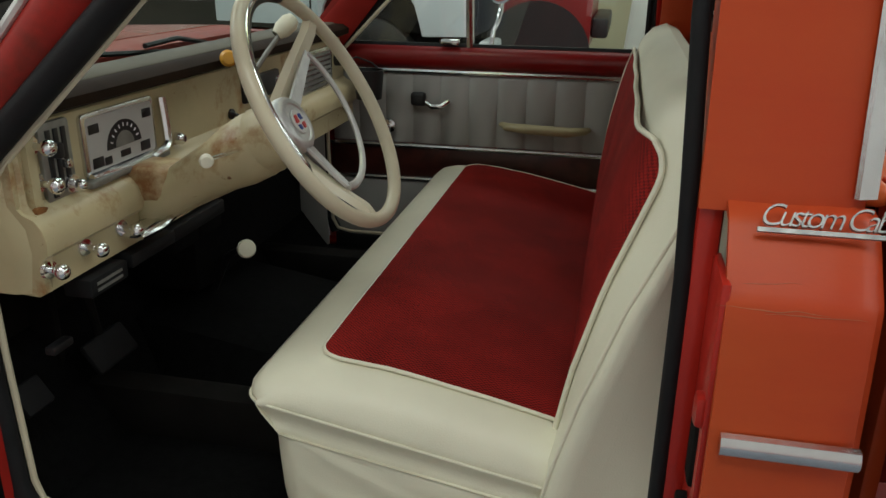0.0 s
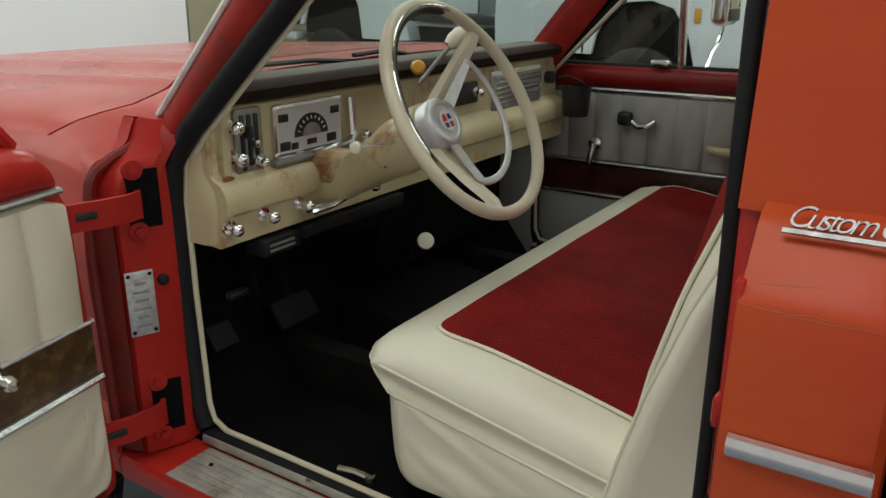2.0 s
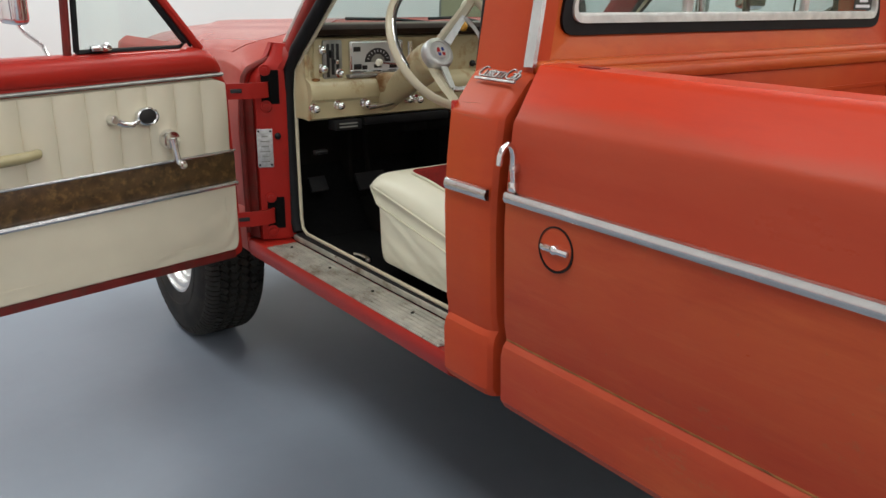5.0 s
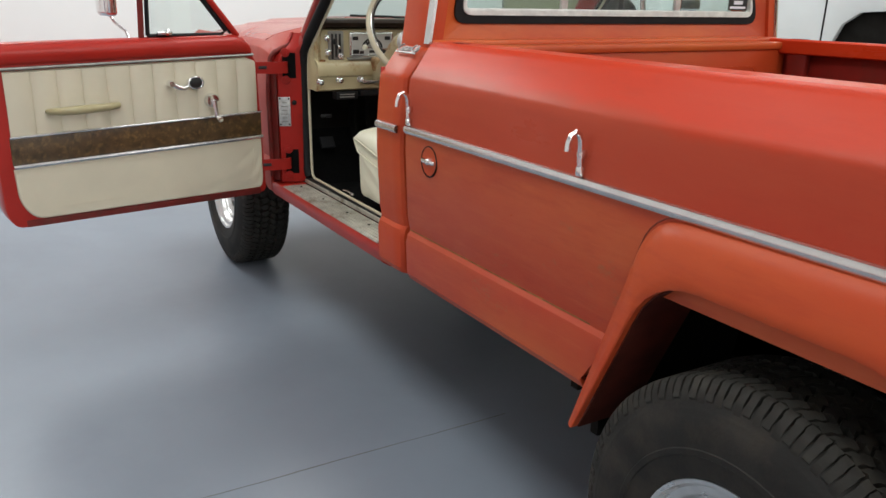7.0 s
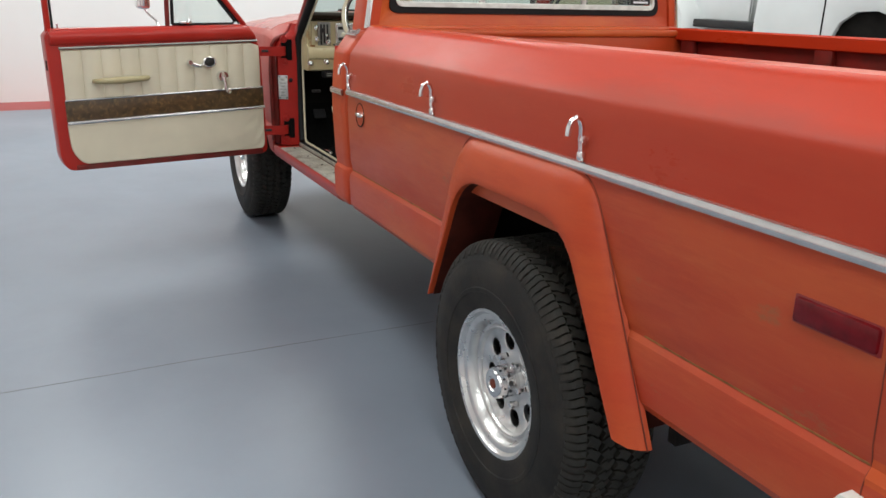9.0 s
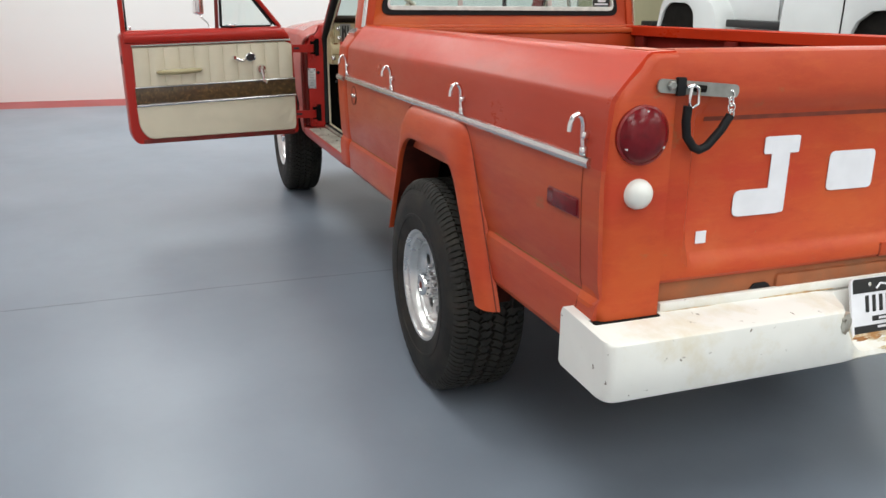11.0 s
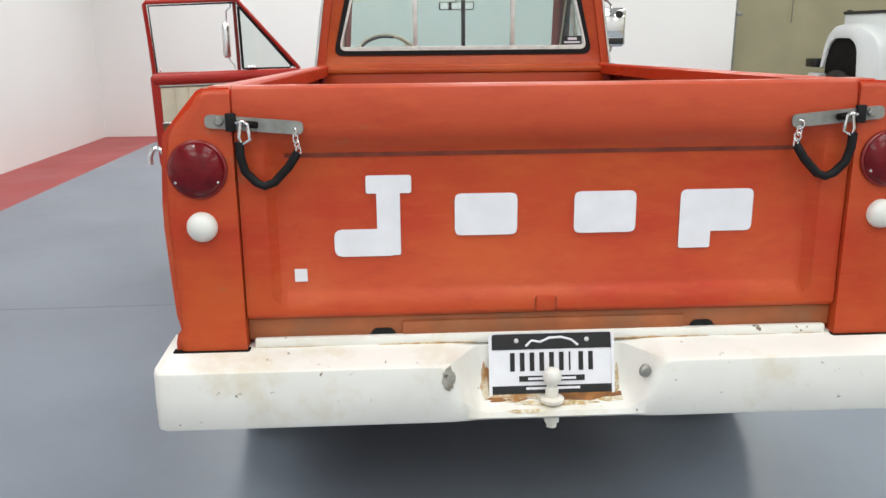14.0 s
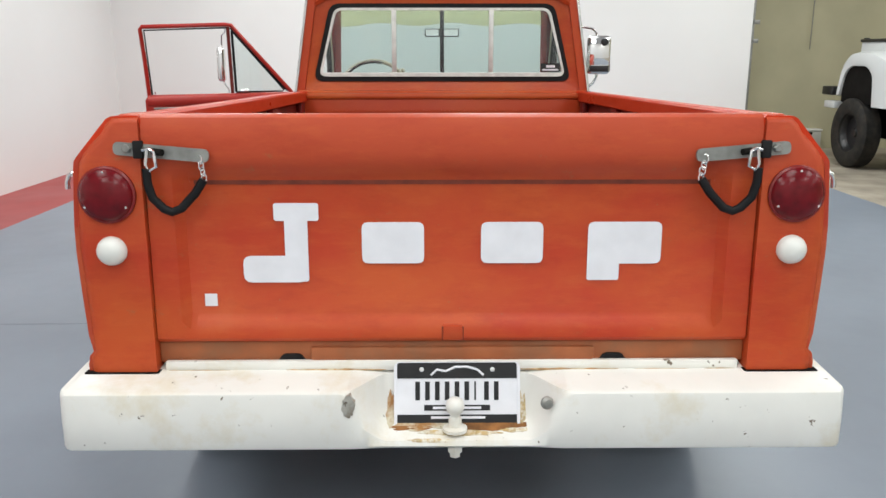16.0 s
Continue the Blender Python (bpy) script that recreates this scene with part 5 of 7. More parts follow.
# bonnet, wings, front
FSIDE = SIDE[:12] + [(0.906, 1.19), (0.9005, 1.229), (0.896, 1.237), (0.862, 1.262)]
fx = [-5.22, -5.15] + spread(-5.0, -4.9, 1) + spread(-4.88, -3.97, 26) + [-3.93, -3.88, -3.852]
def farch(x):
    d = abs(x + 4.43)
    return -9 if d > 0.47 else 0.93 - max(0, d - 0.28) * 1.5
def wing_end(bm, s):
    """The wing's rear top rolls down and inwards to its lip."""
    for v in bm.verts:
        f = max(0.0, (v.co.x + 4.02) / 0.168)
        if f > 0 and v.co.z > 1.12:
            k = f * f * min(1.0, (v.co.z - 1.12) / 0.10)
            v.co.z -= 0.030 * k
            v.co.y -= s * 0.010 * k
    return bm
for s in (-1, 1):
    part("front_wing", wing_end(section_panel(fx, FSIDE, farch, side=s), s), PAINT_WING if s < 0 else PAINT, truck, "dull faded red front wing")
    part("wing_tub", rbox(-4.95, -3.9, s * 0.45, s * 0.47, 0.6, 1.15, 0.01), DARK, truck)
# half sections: across, height, rear edge of the bonnet, rear edge of the cowl and its height
HOOD = [(0.0, 1.372, -3.965, -3.855, 1.362), (0.40, 1.370, -3.965, -3.853, 1.358), (0.47, 1.366, -3.965, -3.850, 1.352), (0.50, 1.355, -3.962, -3.848, 1.346), (0.575, 1.346, -3.958, -3.843, 1.338), (0.605, 1.344, -3.950, -3.840, 1.334), (0.625, 1.335, -3.940, -3.838, 1.330), (0.68, 1.328, -3.915, -3.830, 1.322), (0.74, 1.316, -3.905, -3.830, 1.295), (0.785, 1.302, -3.945, -3.842, 1.256), (0.82, 1.288, -3.975, -3.850, 1.240), (0.845, 1.270, -4.005, -3.852, 1.230), (0.858, 1.256, -4.030, -3.852, 1.222), (0.864, 1.244, -4.040, -3.852, 1.212)]
hsec = [(-y, z, a, b, c) for y, z, a, b, c in HOOD[::-1]] + HOOD[1:]
rings = [[(x, y * k, z - dz) for y, z, a, b, c in hsec] for x, dz, k in ((-5.24, 0.16, 0.97), (-5.21, 0.07, 0.985), (-5.1, 0.04, 1), (-4.7, 0.025, 1), (-4.3, 0.010, 1), (-4.10, 0.003, 1.0))]
rings.append([(a, y, z) for y, z, a, b, c in hsec])
part("bonnet", thicken(loft(rings, closed=False), 0.012), PAINT_BONNET, truck, "glossy red bonnet with a raised centre")
rings = [[(a + 0.007, y, z - 0.001) for y, z, a, b, c in hsec], [(0.6 * a + 0.4 * b, y + (0.008 if y > 0.8 else -0.008 if y < -0.8 else 0), 0.62 * z + 0.38 * c + 0.004) for y, z, a, b, c in hsec], [(b, y * (1.028 if abs(y) > 0.84 else 1), c) for y, z, a, b, c in hsec]]
part("cowl", thicken(loft(rings, closed=False), 0.012), PAINT_WING, truck, "red cowl below the windscreen")
part("gap_shadow", thicken(loft([[(a - 0.03, y * 0.99, z - 0.022) for y, z, a, b, c in hsec], [(a + 0.03, y * 0.99, z - 0.026) for y, z, a, b, c in hsec]], closed=False), 0.004), DARK, truck)
part("front_panel", rbox(-5.26, -5.22, -0.86, 0.86, 0.70, 1.22, 0.02), PAINT_RED, truck)
part("firewall", rbox(-3.99, -3.96, -0.80, 0.80, 0.55, 1.22, 0.01), DARK, truck)

# front hinge pillar with hinges and data plate
JAMB = [(-3.855, -0.905), (-3.850, -0.910), (-3.842, -0.906), (-3.876, -0.900), (-3.876, -0.880), (-3.799, -0.876), (-3.768, -0.802), (-3.772, -0.765), (-3.86, -0.765)]
jamb = loft([[(x, -0.765 + (y + 0.765) * k, z) for x, y in JAMB] for z, k in ((0.64, 1), (1.13, 1), (1.175, 0.95), (1.195, 0.88), (1.215, 0.74), (1.235, 0.52), (1.26, 0.30), (1.30, 0.15))])
hp = part("hinge_pillar", jamb, HINGE_RED, truck, "bright red door hinge pillar", angle=48)
JN = Vector((0.92, -0.39, 0)).normalized()
def on_jamb(y, z, out=0.0):
    x = -3.805 + (y + 0.888) * (0.037 / 0.086)
    return Vector((x, y, z)) + JN * out
JM = Matrix(((JN.x, -JN.y * -1 * -1, 0, 0), (JN.y, JN.x, 0, 0), (0, 0, 1, 0), (0, 0, 0, 1)))
dp = part("data_plate", moved(rbox(0.0, 0.003, -0.026, 0.026, -0.065, 0.065, 0.001), Matrix.Translation(on_jamb(-0.855, 0.960, 0.001)) @ JM), SILVER_PLATE, truck, "embossed aluminium data plate")
for k, w in enumerate((0.03, 0.022, 0.034, 0.026, 0.030, 0.02)):
    part("bar", moved(rbox(0.003, 0.0037, -0.5 * w, 0.5 * w, -0.0025, 0.0025, 0), Matrix.Translation(on_jamb(-0.855, 0.915 + 0.017 * k, 0.001)) @ JM), GALV, dp)
for dy in (-0.02, 0.02):
    for dz in (-0.057, 0.057):
        part("rivet", lathe([(0.004, 0), (0.003, 0.002), (0, 0.0025)], 8, axis_to(on_jamb(-0.855 + dy * 0.9, 0.960 + dz, 0.004), JN)), DARK, dp)
part("door_switch", lathe([(0.011, 0), (0.011, 0.006), (0.006, 0.012), (0, 0.014)], 14, axis_to(on_jamb(-0.815, 1.0, 0.0), JN)), BLACK_RUBBER, hp)
for z in (1.155, 0.728):
    part("hinge_hole", moved(rbox(0.0, 0.002, -0.030, 0.028, -0.058, 0.052, 0), Matrix.Translation(on_jamb(-0.83, z + 0.01, 0.0008)) @ JM), CARPET, hp)
    hg = part("door_hinge", ribbon([on_jamb(-0.835, z, -0.03), on_jamb(-0.842, z, 0.015), on_jamb(-0.86, z, 0.030), (-3.772, -0.925, z), (-3.782, -0.95, z), (-3.79, -0.985, z)], 0.025, 0.010), HINGE_RED, truck, "red painted steel door hinge strap")
    part("hinge_slot", moved(rbox(0.018, 0.0265, -0.018, 0.018, -0.005, 0.008, 0.001), Matrix.Translation((-3.799, -0.945, z)) @ Matrix.Rotation(radians(-15), 4, "Z")), BLACK_PLASTIC, hg)
    for dz in (0.062, -0.055):
        part("hinge_bolt", merge(lathe([(0.020, 0), (0.018, 0.004), (0, 0.004)], 16, axis_to(on_jamb(-0.845, z + dz, 0.001), JN)), lathe([(0.010, 0.003), (0.010, 0.011), (0, 0.012)], 6, axis_to(on_jamb(-0.845, z + dz, 0.001), JN))), HINGE_RED, hg)

# strip set in the groove, its channel shadow painted as darker red
part("pillar_groove_shade", loft([[(-3.874, -0.899, z), (-3.872, -0.881, z), (-3.812, -0.880, z), (-3.806, -0.884, z), (-3.868, -0.903, z)] for z in (0.645, 0.90, 1.125)]), GRIMY_SHADE_RED, hp, "grimy dull red strip, also painting the pillar groove's shade")
for s in (-1, 1):
    part("wing_lip", sweep([(-3.850, s * 0.905, 0.66), (-3.850, s * 0.908, 1.0), (-3.850, s * 0.904, 1.128), (-3.850, s * 0.893, 1.190), (-3.850, s * 0.880, 1.210), (-3.848, s * 0.844, 1.231), (-3.840, s * 0.790, 1.252), (-3.815, s * 0.765, 1.276), (-3.790, s * 0.762, 1.298)], 0.010, 8), GRIMY_SHADE_RED, truck)
    part("pillar_foot", loft([[(-3.855, s * 0.835, 1.222), (-3.825, s * 0.85, 1.19), (-3.785, s * 0.80, 1.18), (-3.80, s * 0.75, 1.22)], [(-3.84, s * 0.775, 1.268), (-3.80, s * 0.785, 1.262), (-3.755, s * 0.785, 1.235), (-3.79, s * 0.74, 1.27)], [(-3.815, s * 0.752, 1.300), (-3.775, s * 0.778, 1.290), (-3.735, s * 0.782, 1.262), (-3.77, s * 0.74, 1.30)]]), PILLAR_RED, truck, angle=85)
# sills, rocker, cab floor
for s in (-1, 1):
    part("rocker", section_panel([-3.86, -3.3, XJ], [(0.80, 0.552), (0.87, 0.556), (0.900, 0.575), (0.909, 0.605), (0.909, 0.626), (0.904, 0.634), (0.78, 0.634)], side=s), PAINT_RED, truck, "bright red rocker panel")
    sp = part("sill_plate", rbox(-3.715, -2.745, s * 0.792, s * 0.903, 0.634, 0.638, 0.001), ALU_WORN, truck, "worn ribbed aluminium sill plate")
    for k in range(6):
        y = s * (0.806 + 0.0172 * k)
        part("rib", rbox(-3.712, -2.748, y - 0.0055, y + 0.0055, 0.637, 0.641, 0.0015), ALU_WORN, sp)
    for x in (-3.66, -3.40, -3.15, -2.95, -2.79):
        part("screw", lathe([(0.005, 0), (0.004, 0.003), (0, 0.003)], 8, Matrix.Translation((x, s * 0.838, 0.641))), DARK, sp)
    part("sill_edge", rbox(-3.74, -2.75, s * 0.7835, s * 0.7895, 0.640, 0.6575, 0.0015), ALU_WORN, truck, "thin worn bright edge along the sill")
    part("sill_step", rbox(-3.75, -2.745, s * 0.745, s * 0.785, 0.60, 0.660, 0.008), BLACK_RUBBER, truck)
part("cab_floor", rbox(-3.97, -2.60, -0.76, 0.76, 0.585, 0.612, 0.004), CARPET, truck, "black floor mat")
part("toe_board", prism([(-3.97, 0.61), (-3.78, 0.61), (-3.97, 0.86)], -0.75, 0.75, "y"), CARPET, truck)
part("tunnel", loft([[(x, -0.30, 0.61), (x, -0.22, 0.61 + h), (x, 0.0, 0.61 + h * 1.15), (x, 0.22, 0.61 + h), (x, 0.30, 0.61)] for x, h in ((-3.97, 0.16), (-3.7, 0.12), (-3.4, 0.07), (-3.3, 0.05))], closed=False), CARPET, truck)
part("floor_catch", merge(sweep([(-3.42, -0.735, 0.664), (-3.385, -0.73, 0.667), (-3.35, -0.728, 0.664)], 0.007, 8), lathe([(0.012, 0), (0.010, 0.010), (0, 0.012)], 12, Matrix.Translation((-3.35, -0.728, 0.658)))), CHROME, truck)
for s in (-1, 1):
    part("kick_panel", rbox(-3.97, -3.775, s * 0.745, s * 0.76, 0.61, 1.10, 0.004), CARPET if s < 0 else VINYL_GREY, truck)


# ---- driver door, open ----
DM = pose(-3.79, -0.935, 0, 0, 0, -80.3)
U0, U1 = 0.02, 1.085
def zline(u, z0, z1):
    return z0 + (z1 - z0) * (u - 0.05) / 0.99
shell_out = rounded([(U0, 0.605), (U1 - 0.03, 0.600), (U1, 0.66), (U1 + 0.01, 1.245), (U1 - 0.02, 1.275), (U0 + 0.12, 1.292), (U0 + 0.02, 1.20)], [0.03, 0.09, 0.03, 0.01, 0.01, 0.03, 0.05], 5)
bm = prism(shell_out, -0.105, -0.004, "y", 0.006)
door = part("driver_door", bm, PAINT_RED, truck, "open red driver door with cream inner trim", m=DM)
# darker strip carries the shading of the door's bottom rail
part("door_hem_shade", rbox(0.05, 1.02, -0.09, -0.0012, 0.6005, 0.627, 0.003), GRIMY_SHADE_RED, door, "dark strip painting the shade along the door bottom")
# belt roll above the trim
belt = []
for u, zc, k in ((0.062, 1.226, 0.25), (0.072, 1.236, 0.6), (0.095, 1.250, 0.9), (0.14, 1.2545, 1.0), (0.3, 1.251, 1.0), (0.5, 1.2465, 1.0), (0.8, 1.240, 1.0), (1.075, 1.234, 1.0)):
    belt.append([(u, w * k - 0.004, zc + dz * k) for w, dz in ((-0.004, -0.037), (0.007, -0.033), (0.0125, -0.024), (0.0165, -0.010), (0.017, 0.004), (0.013, 0.018), (0.004, 0.030), (-0.010, 0.038), (-0.026, 0.041))])
part("belt_roll", thicken(loft(belt, closed=False), 0.003), PAINT_RED, door, angle=60)
N = 11
xs = spread(0.05, 1.035, N)
rows = []
for i in range(N):
    a, b = xs[i], xs[i + 1]
    for f, w in ((0.0, 0.002), (0.06, 0.008), (0.5, 0.011), (0.94, 0.008), (1.0, 0.002)):
        u = a + (b - a) * f
        zt = zline(u, 1.203, 1.178)
        if u < 0.09:
            zt -= 0.45 * (0.09 - u)
        rows.append([(u, -0.004, zline(u, 0.966, 0.942)), (u, w, zline(u, 0.970, 0.946)), (u, w + 0.003, zline(u, 1.08, 1.06)), (u, w, zt - 0.006), (u, -0.004, zt)])
part("trim_panel", loft(rows, closed=False), VINYL_DOOR, door, "pleated cream vinyl upper trim panel", angle=50)
wood = [(0.035, 0.862), (1.04, 0.838), (1.04, 0.940), (0.035, 0.964)]
part("woodgrain_band", prism(wood, -0.004, 0.004, "y", 0.001), WOODGRAIN, door, "dark burl woodgrain band")
lower = rounded([(0.05, 0.632), (0.99, 0.630), (1.035, 0.70), (1.04, 0.832), (0.04, 0.855), (0.04, 0.66)], [0.03, 0.05, 0.06, 0.004, 0.004, 0.03], 4)
def slack(u, z):
    near = max(0.0, 1 - math.hypot(u - 0.12, z - 0.70) / 0.30)
    return 0.0022 * noise.noise((u * 6.0, z * 12.0, 4.0)) + near * 0.006 * noise.noise((u * 16.0 + z * 22.0, z * 9.0 - u * 5.0, 1.0))
panel_edge = []
for p, q in zip(lower, lower[1:] + lower[:1]):
    n = max(1, int(math.dist(p, q) / 0.02))
    panel_edge += [(p[0] + (q[0] - p[0]) * i / n, p[1] + (q[1] - p[1]) * i / n) for i in range(n)]
rings = [[(u, w, z) for u, z in panel_edge] for w in (-0.004, 0.004)]
for k, w in [(0.985, 0.0085)] + [(k, 0.010) for k in spread(0.96, 0.02, 26)]:
    rings.append([(0.54 + (u - 0.54) * (1 - (1 - k) * (0.26 if k > 0.9 else 0.26 + 0.74 * (0.9 - k) / 0.9)), w + (slack(0.54 + (u - 0.54) * k, 0.745 + (z - 0.745) * k) if k < 0.98 else 0), 0.745 + (z - 0.745) * k) for u, z in panel_edge])
part("lower_panel", loft(rings), VINYL_DOOR, door, "slack cream vinyl lower trim panel", angle=60)
pocket = rounded([(0.075, 0.665), (0.95, 0.665), (0.985, 0.72), (0.99, 0.815), (0.075, 0.838)], 0.02, 4)
pocket_in = rounded([(0.083, 0.673), (0.945, 0.673), (0.977, 0.724), (0.982, 0.807), (0.083, 0.830)], 0.018, 4)
part("panel_welt", ring_plate(pocket, pocket_in, lambda p, d: (p[0], 0.0105 - d, p[1]), 0.004), VINYL_DOOR, door)
def bright(z0, z1, r=0.011, u0=0.035, u1=1.04):
    part("bright_strip", sweep([(u0, 0.006, z0), (0.5, 0.006, zline(0.5, z0, z1)), (u1, 0.006, z1)], r, 8, squash=0.7), ALU, door, "bright metal trim strip")
part("belt_strip", sweep([(0.06, 0.004, 1.212), (0.5, 0.004, zline(0.5, 1.212, 1.186)), (1.04, 0.004, 1.186)], 0.010, 8, squash=0.6), GALV, door, "dull grey trim strip")
bright(0.968, 0.942, 0.008), bright(0.860, 0.834, 0.014)
arm = part("armrest", sweep([(0.645, 0.012, 1.040), (0.66, 0.045, 1.040), (0.70, 0.058, 1.038), (0.80, 0.060, 1.034), (0.86, 0.052, 1.032), (0.895, 0.030, 1.030), (0.90, 0.010, 1.030)], [0.012, 0.016, 0.019, 0.021, 0.019, 0.016, 0.012], 12, squash=0.8), ARMREST, door, "worn olive-cream padded armrest")
lh = part("latch_handle", lathe([(0.0, 0.010), (0.020, 0.010), (0.024, 0.014), (0.0275, 0.030), (0.026, 0.036), (0.0225, 0.038), (0.020, 0.034), (0.0, 0.033)], 28, axis_to((0.333, 0.0, 1.109), (0, 1, 0)) @ Matrix.Diagonal((1.30, 1.0, 1, 1))), CHROME, door, "chrome inner door handle")
# black disc paints a dark reflection on the chrome paddle
part("handle_reflection", lathe([(0.0, 0.0348), (0.0185, 0.0348), (0.0205, 0.0338)], 24, axis_to((0.333, 0.0, 1.109), (0, 1, 0)) @ Matrix.Diagonal((1.30, 1.0, 1, 1))), BLACK_PLASTIC, lh)
part("handle_arm", sweep([(0.36, 0.030, 1.10), (0.385, 0.034, 1.088), (0.41, 0.034, 1.094), (0.432, 0.028, 1.106)], [0.008, 0.009, 0.010, 0.012], 10), CHROME, lh)
part("handle_boss", lathe([(0.014, 0), (0.014, 0.03), (0.010, 0.036), (0, 0.036)], 16, axis_to((0.435, 0.008, 1.108), (0, 1, 0))), CHROME, lh)
wc = part("window_crank", lathe([(0.030, 0), (0.030, 0.02), (0.025, 0.029), (0, 0.032)], 24, axis_to((0.265, 0.010, 1.032), (0, 1, 0))), CHROME, door, "chrome window crank")
part("crank_arm", sweep([(0.265, 0.042, 1.035), (0.262, 0.046, 1.0), (0.256, 0.046, 0.962)], [0.012, 0.009, 0.010], 10), CHROME, wc)
part("crank_knob", lathe([(0.008, 0), (0.012, 0.008), (0.014, 0.018), (0.010, 0.026), (0, 0.028)], 16, axis_to((0.252, 0.046, 0.957), (0, 1, 0))), CHROME, wc)
# window frame above the belt, leaning inwards
def lean(z):
    return -0.035 + (z - 1.28) * 0.155
def fr(u, z, w=0.0):
    return (u, lean(z) + w, z)
frame_path = [fr(U1 - 0.015, 1.26), fr(U1 - 0.008, 1.5), fr(U1 + 0.002, 1.708), fr(U1 - 0.01, 1.722), fr(0.54, 1.742), fr(0.50, 1.740), fr(0.11, 1.29)]
part("window_frame", sweep(frame_path, 0.014, 8), PAINT_RED, door, "red door window frame")
part("frame_rubber", sweep([fr(U1 - 0.035, 1.27), fr(U1 - 0.022, 1.70), fr(0.53, 1.722), fr(0.50, 1.715), fr(0.14, 1.30)], 0.006, 6), BLACK_RUBBER, door)
part("vent_post", sweep([fr(0.515, 1.27), fr(0.52, 1.73)], 0.012, 8), GRIMY_SHADE_RED, door, "dull red quarter-window post")
part("vent_rubber", sweep([fr(0.49, 1.295), fr(0.495, 1.70), fr(0.49, 1.70), fr(0.16, 1.31), fr(0.18, 1.295), fr(0.49, 1.292)], 0.009, 8), BLACK_RUBBER, door)
g1 = part("quarter_glass", thicken(loft([[fr(0.15, 1.30), fr(0.49, 1.295)], [fr(0.49, 1.70), fr(0.495, 1.705)]], closed=False), 0.004), GLASS, door, "clear quarter window")
g1.visible_shadow = False
part("vent_catch", merge(rbox(0.40, 0.46, lean(1.3) + 0.005, lean(1.3) + 0.03, 1.296, 1.312, 0.005), lathe([(0.012, 0), (0.009, 0.02), (0, 0.022)], 12, axis_to((0.42, lean(1.3) + 0.02, 1.304), (0, 1, 0.4)))), CHROME, door)
part("lock_button", lathe([(0.005, 0), (0.004, 0.018), (0.006, 0.022), (0, 0.026)], 10, Matrix.Translation((1.03, -0.03, 1.272))), CHROME, door)
part("latch_plate", rbox(U1 - 0.002, U1 + 0.008, -0.07, -0.02, 1.08, 1.17, 0.004), DARK, door)
mir = part("door_mirror", rbox(0.565, 0.615, -0.235, -0.115, 1.365, 1.60, 0.018, 3), CHROME, door, "tall chrome door mirror on a bent arm")
part("mirror_glass", rbox(0.6125, 0.6165, -0.225, -0.125, 1.38, 1.585, 0.002), MIRROR, mir)
part("mirror_arm", sweep([fr(0.54, 1.735, -0.03), (0.55, -0.08, 1.70), (0.58, -0.15, 1.68), (0.585, -0.175, 1.60)], 0.006, 8), CHROME, mir)
part("mirror_arm", sweep([(0.585, -0.175, 1.37), (0.57, -0.16, 1.34), (0.545, -0.12, 1.31), (0.54, -0.09, 1.27)], 0.006, 8), CHROME, mir)

# ---- passenger door, closed ----
PY = 0.80
pd = part("passenger_door", section_panel([XH, -3.4, -3.0, XJ], SIDE[:-3] + [(0.866, 1.266)], side=1, depth=0.012), PAINT, truck, "closed red passenger door with shade-greyed inner trim")
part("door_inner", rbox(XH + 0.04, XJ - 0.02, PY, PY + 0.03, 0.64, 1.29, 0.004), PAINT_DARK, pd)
part("belt_roll", sweep([(XH + 0.05, PY + 0.005, 1.256), (-3.3, PY + 0.005, 1.256), (XJ - 0.03, PY + 0.005, 1.256)], 0.036, 12, squash=1.1), PAINT_DARK, pd)
xs = spread(-3.76, -2.75, 11)
rows = []
for a, b in zip(xs, xs[1:]):
    for f, w in ((0.0, 0.0), (0.06, 0.006), (0.5, 0.009), (0.94, 0.006), (1.0, 0.0)):
        x = a + (b - a) * f
        rows.append([(x, PY + 0.002, 0.975), (x, PY - w, 0.98), (x, PY - w - 0.002, 1.09), (x, PY - w, 1.198), (x, PY + 0.002, 1.204)])
part("trim_panel", loft(rows, closed=False), VINYL_GREY, pd, "pleated vinyl upper trim panel, its grey holding the cab's shade", angle=50)
part("woodgrain_band", rbox(-3.77, -2.75, PY - 0.004, PY + 0.002, 0.862, 0.968, 0.002), WOODGRAIN_RED, pd)
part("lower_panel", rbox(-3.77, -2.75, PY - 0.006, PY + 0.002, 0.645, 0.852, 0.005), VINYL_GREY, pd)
for z, r in ((1.212, 0.009), (0.968, 0.008), (0.856, 0.009)):
    part("bright_strip", sweep([(-3.77, PY - 0.006, z), (-3.2, PY - 0.006, z), (-2.75, PY - 0.006, z)], r, 8), ALU, pd)
part("armrest", sweep([(-3.19, PY - 0.01, 1.055), (-3.17, PY - 0.045, 1.055), (-3.10, PY - 0.058, 1.053), (-2.98, PY - 0.058, 1.050), (-2.93, PY - 0.03, 1.05), (-2.92, PY - 0.008, 1.05)], [0.012, 0.016, 0.020, 0.020, 0.016, 0.012], 12, squash=0.8), ARMREST, pd, "worn olive-cream padded armrest")
lh = part("latch_handle", rbox(-3.485, -3.435, PY - 0.045, PY - 0.015, 1.105, 1.150, 0.012, 3), BLACK_PLASTIC, pd, "dark inner door handle")
part("handle_arm", sweep([(-3.44, PY - 0.03, 1.12), (-3.415, PY - 0.034, 1.104), (-3.385, PY - 0.034, 1.108), (-3.365, PY - 0.02, 1.122)], [0.008, 0.009, 0.010, 0.012], 10), CHROME, lh)
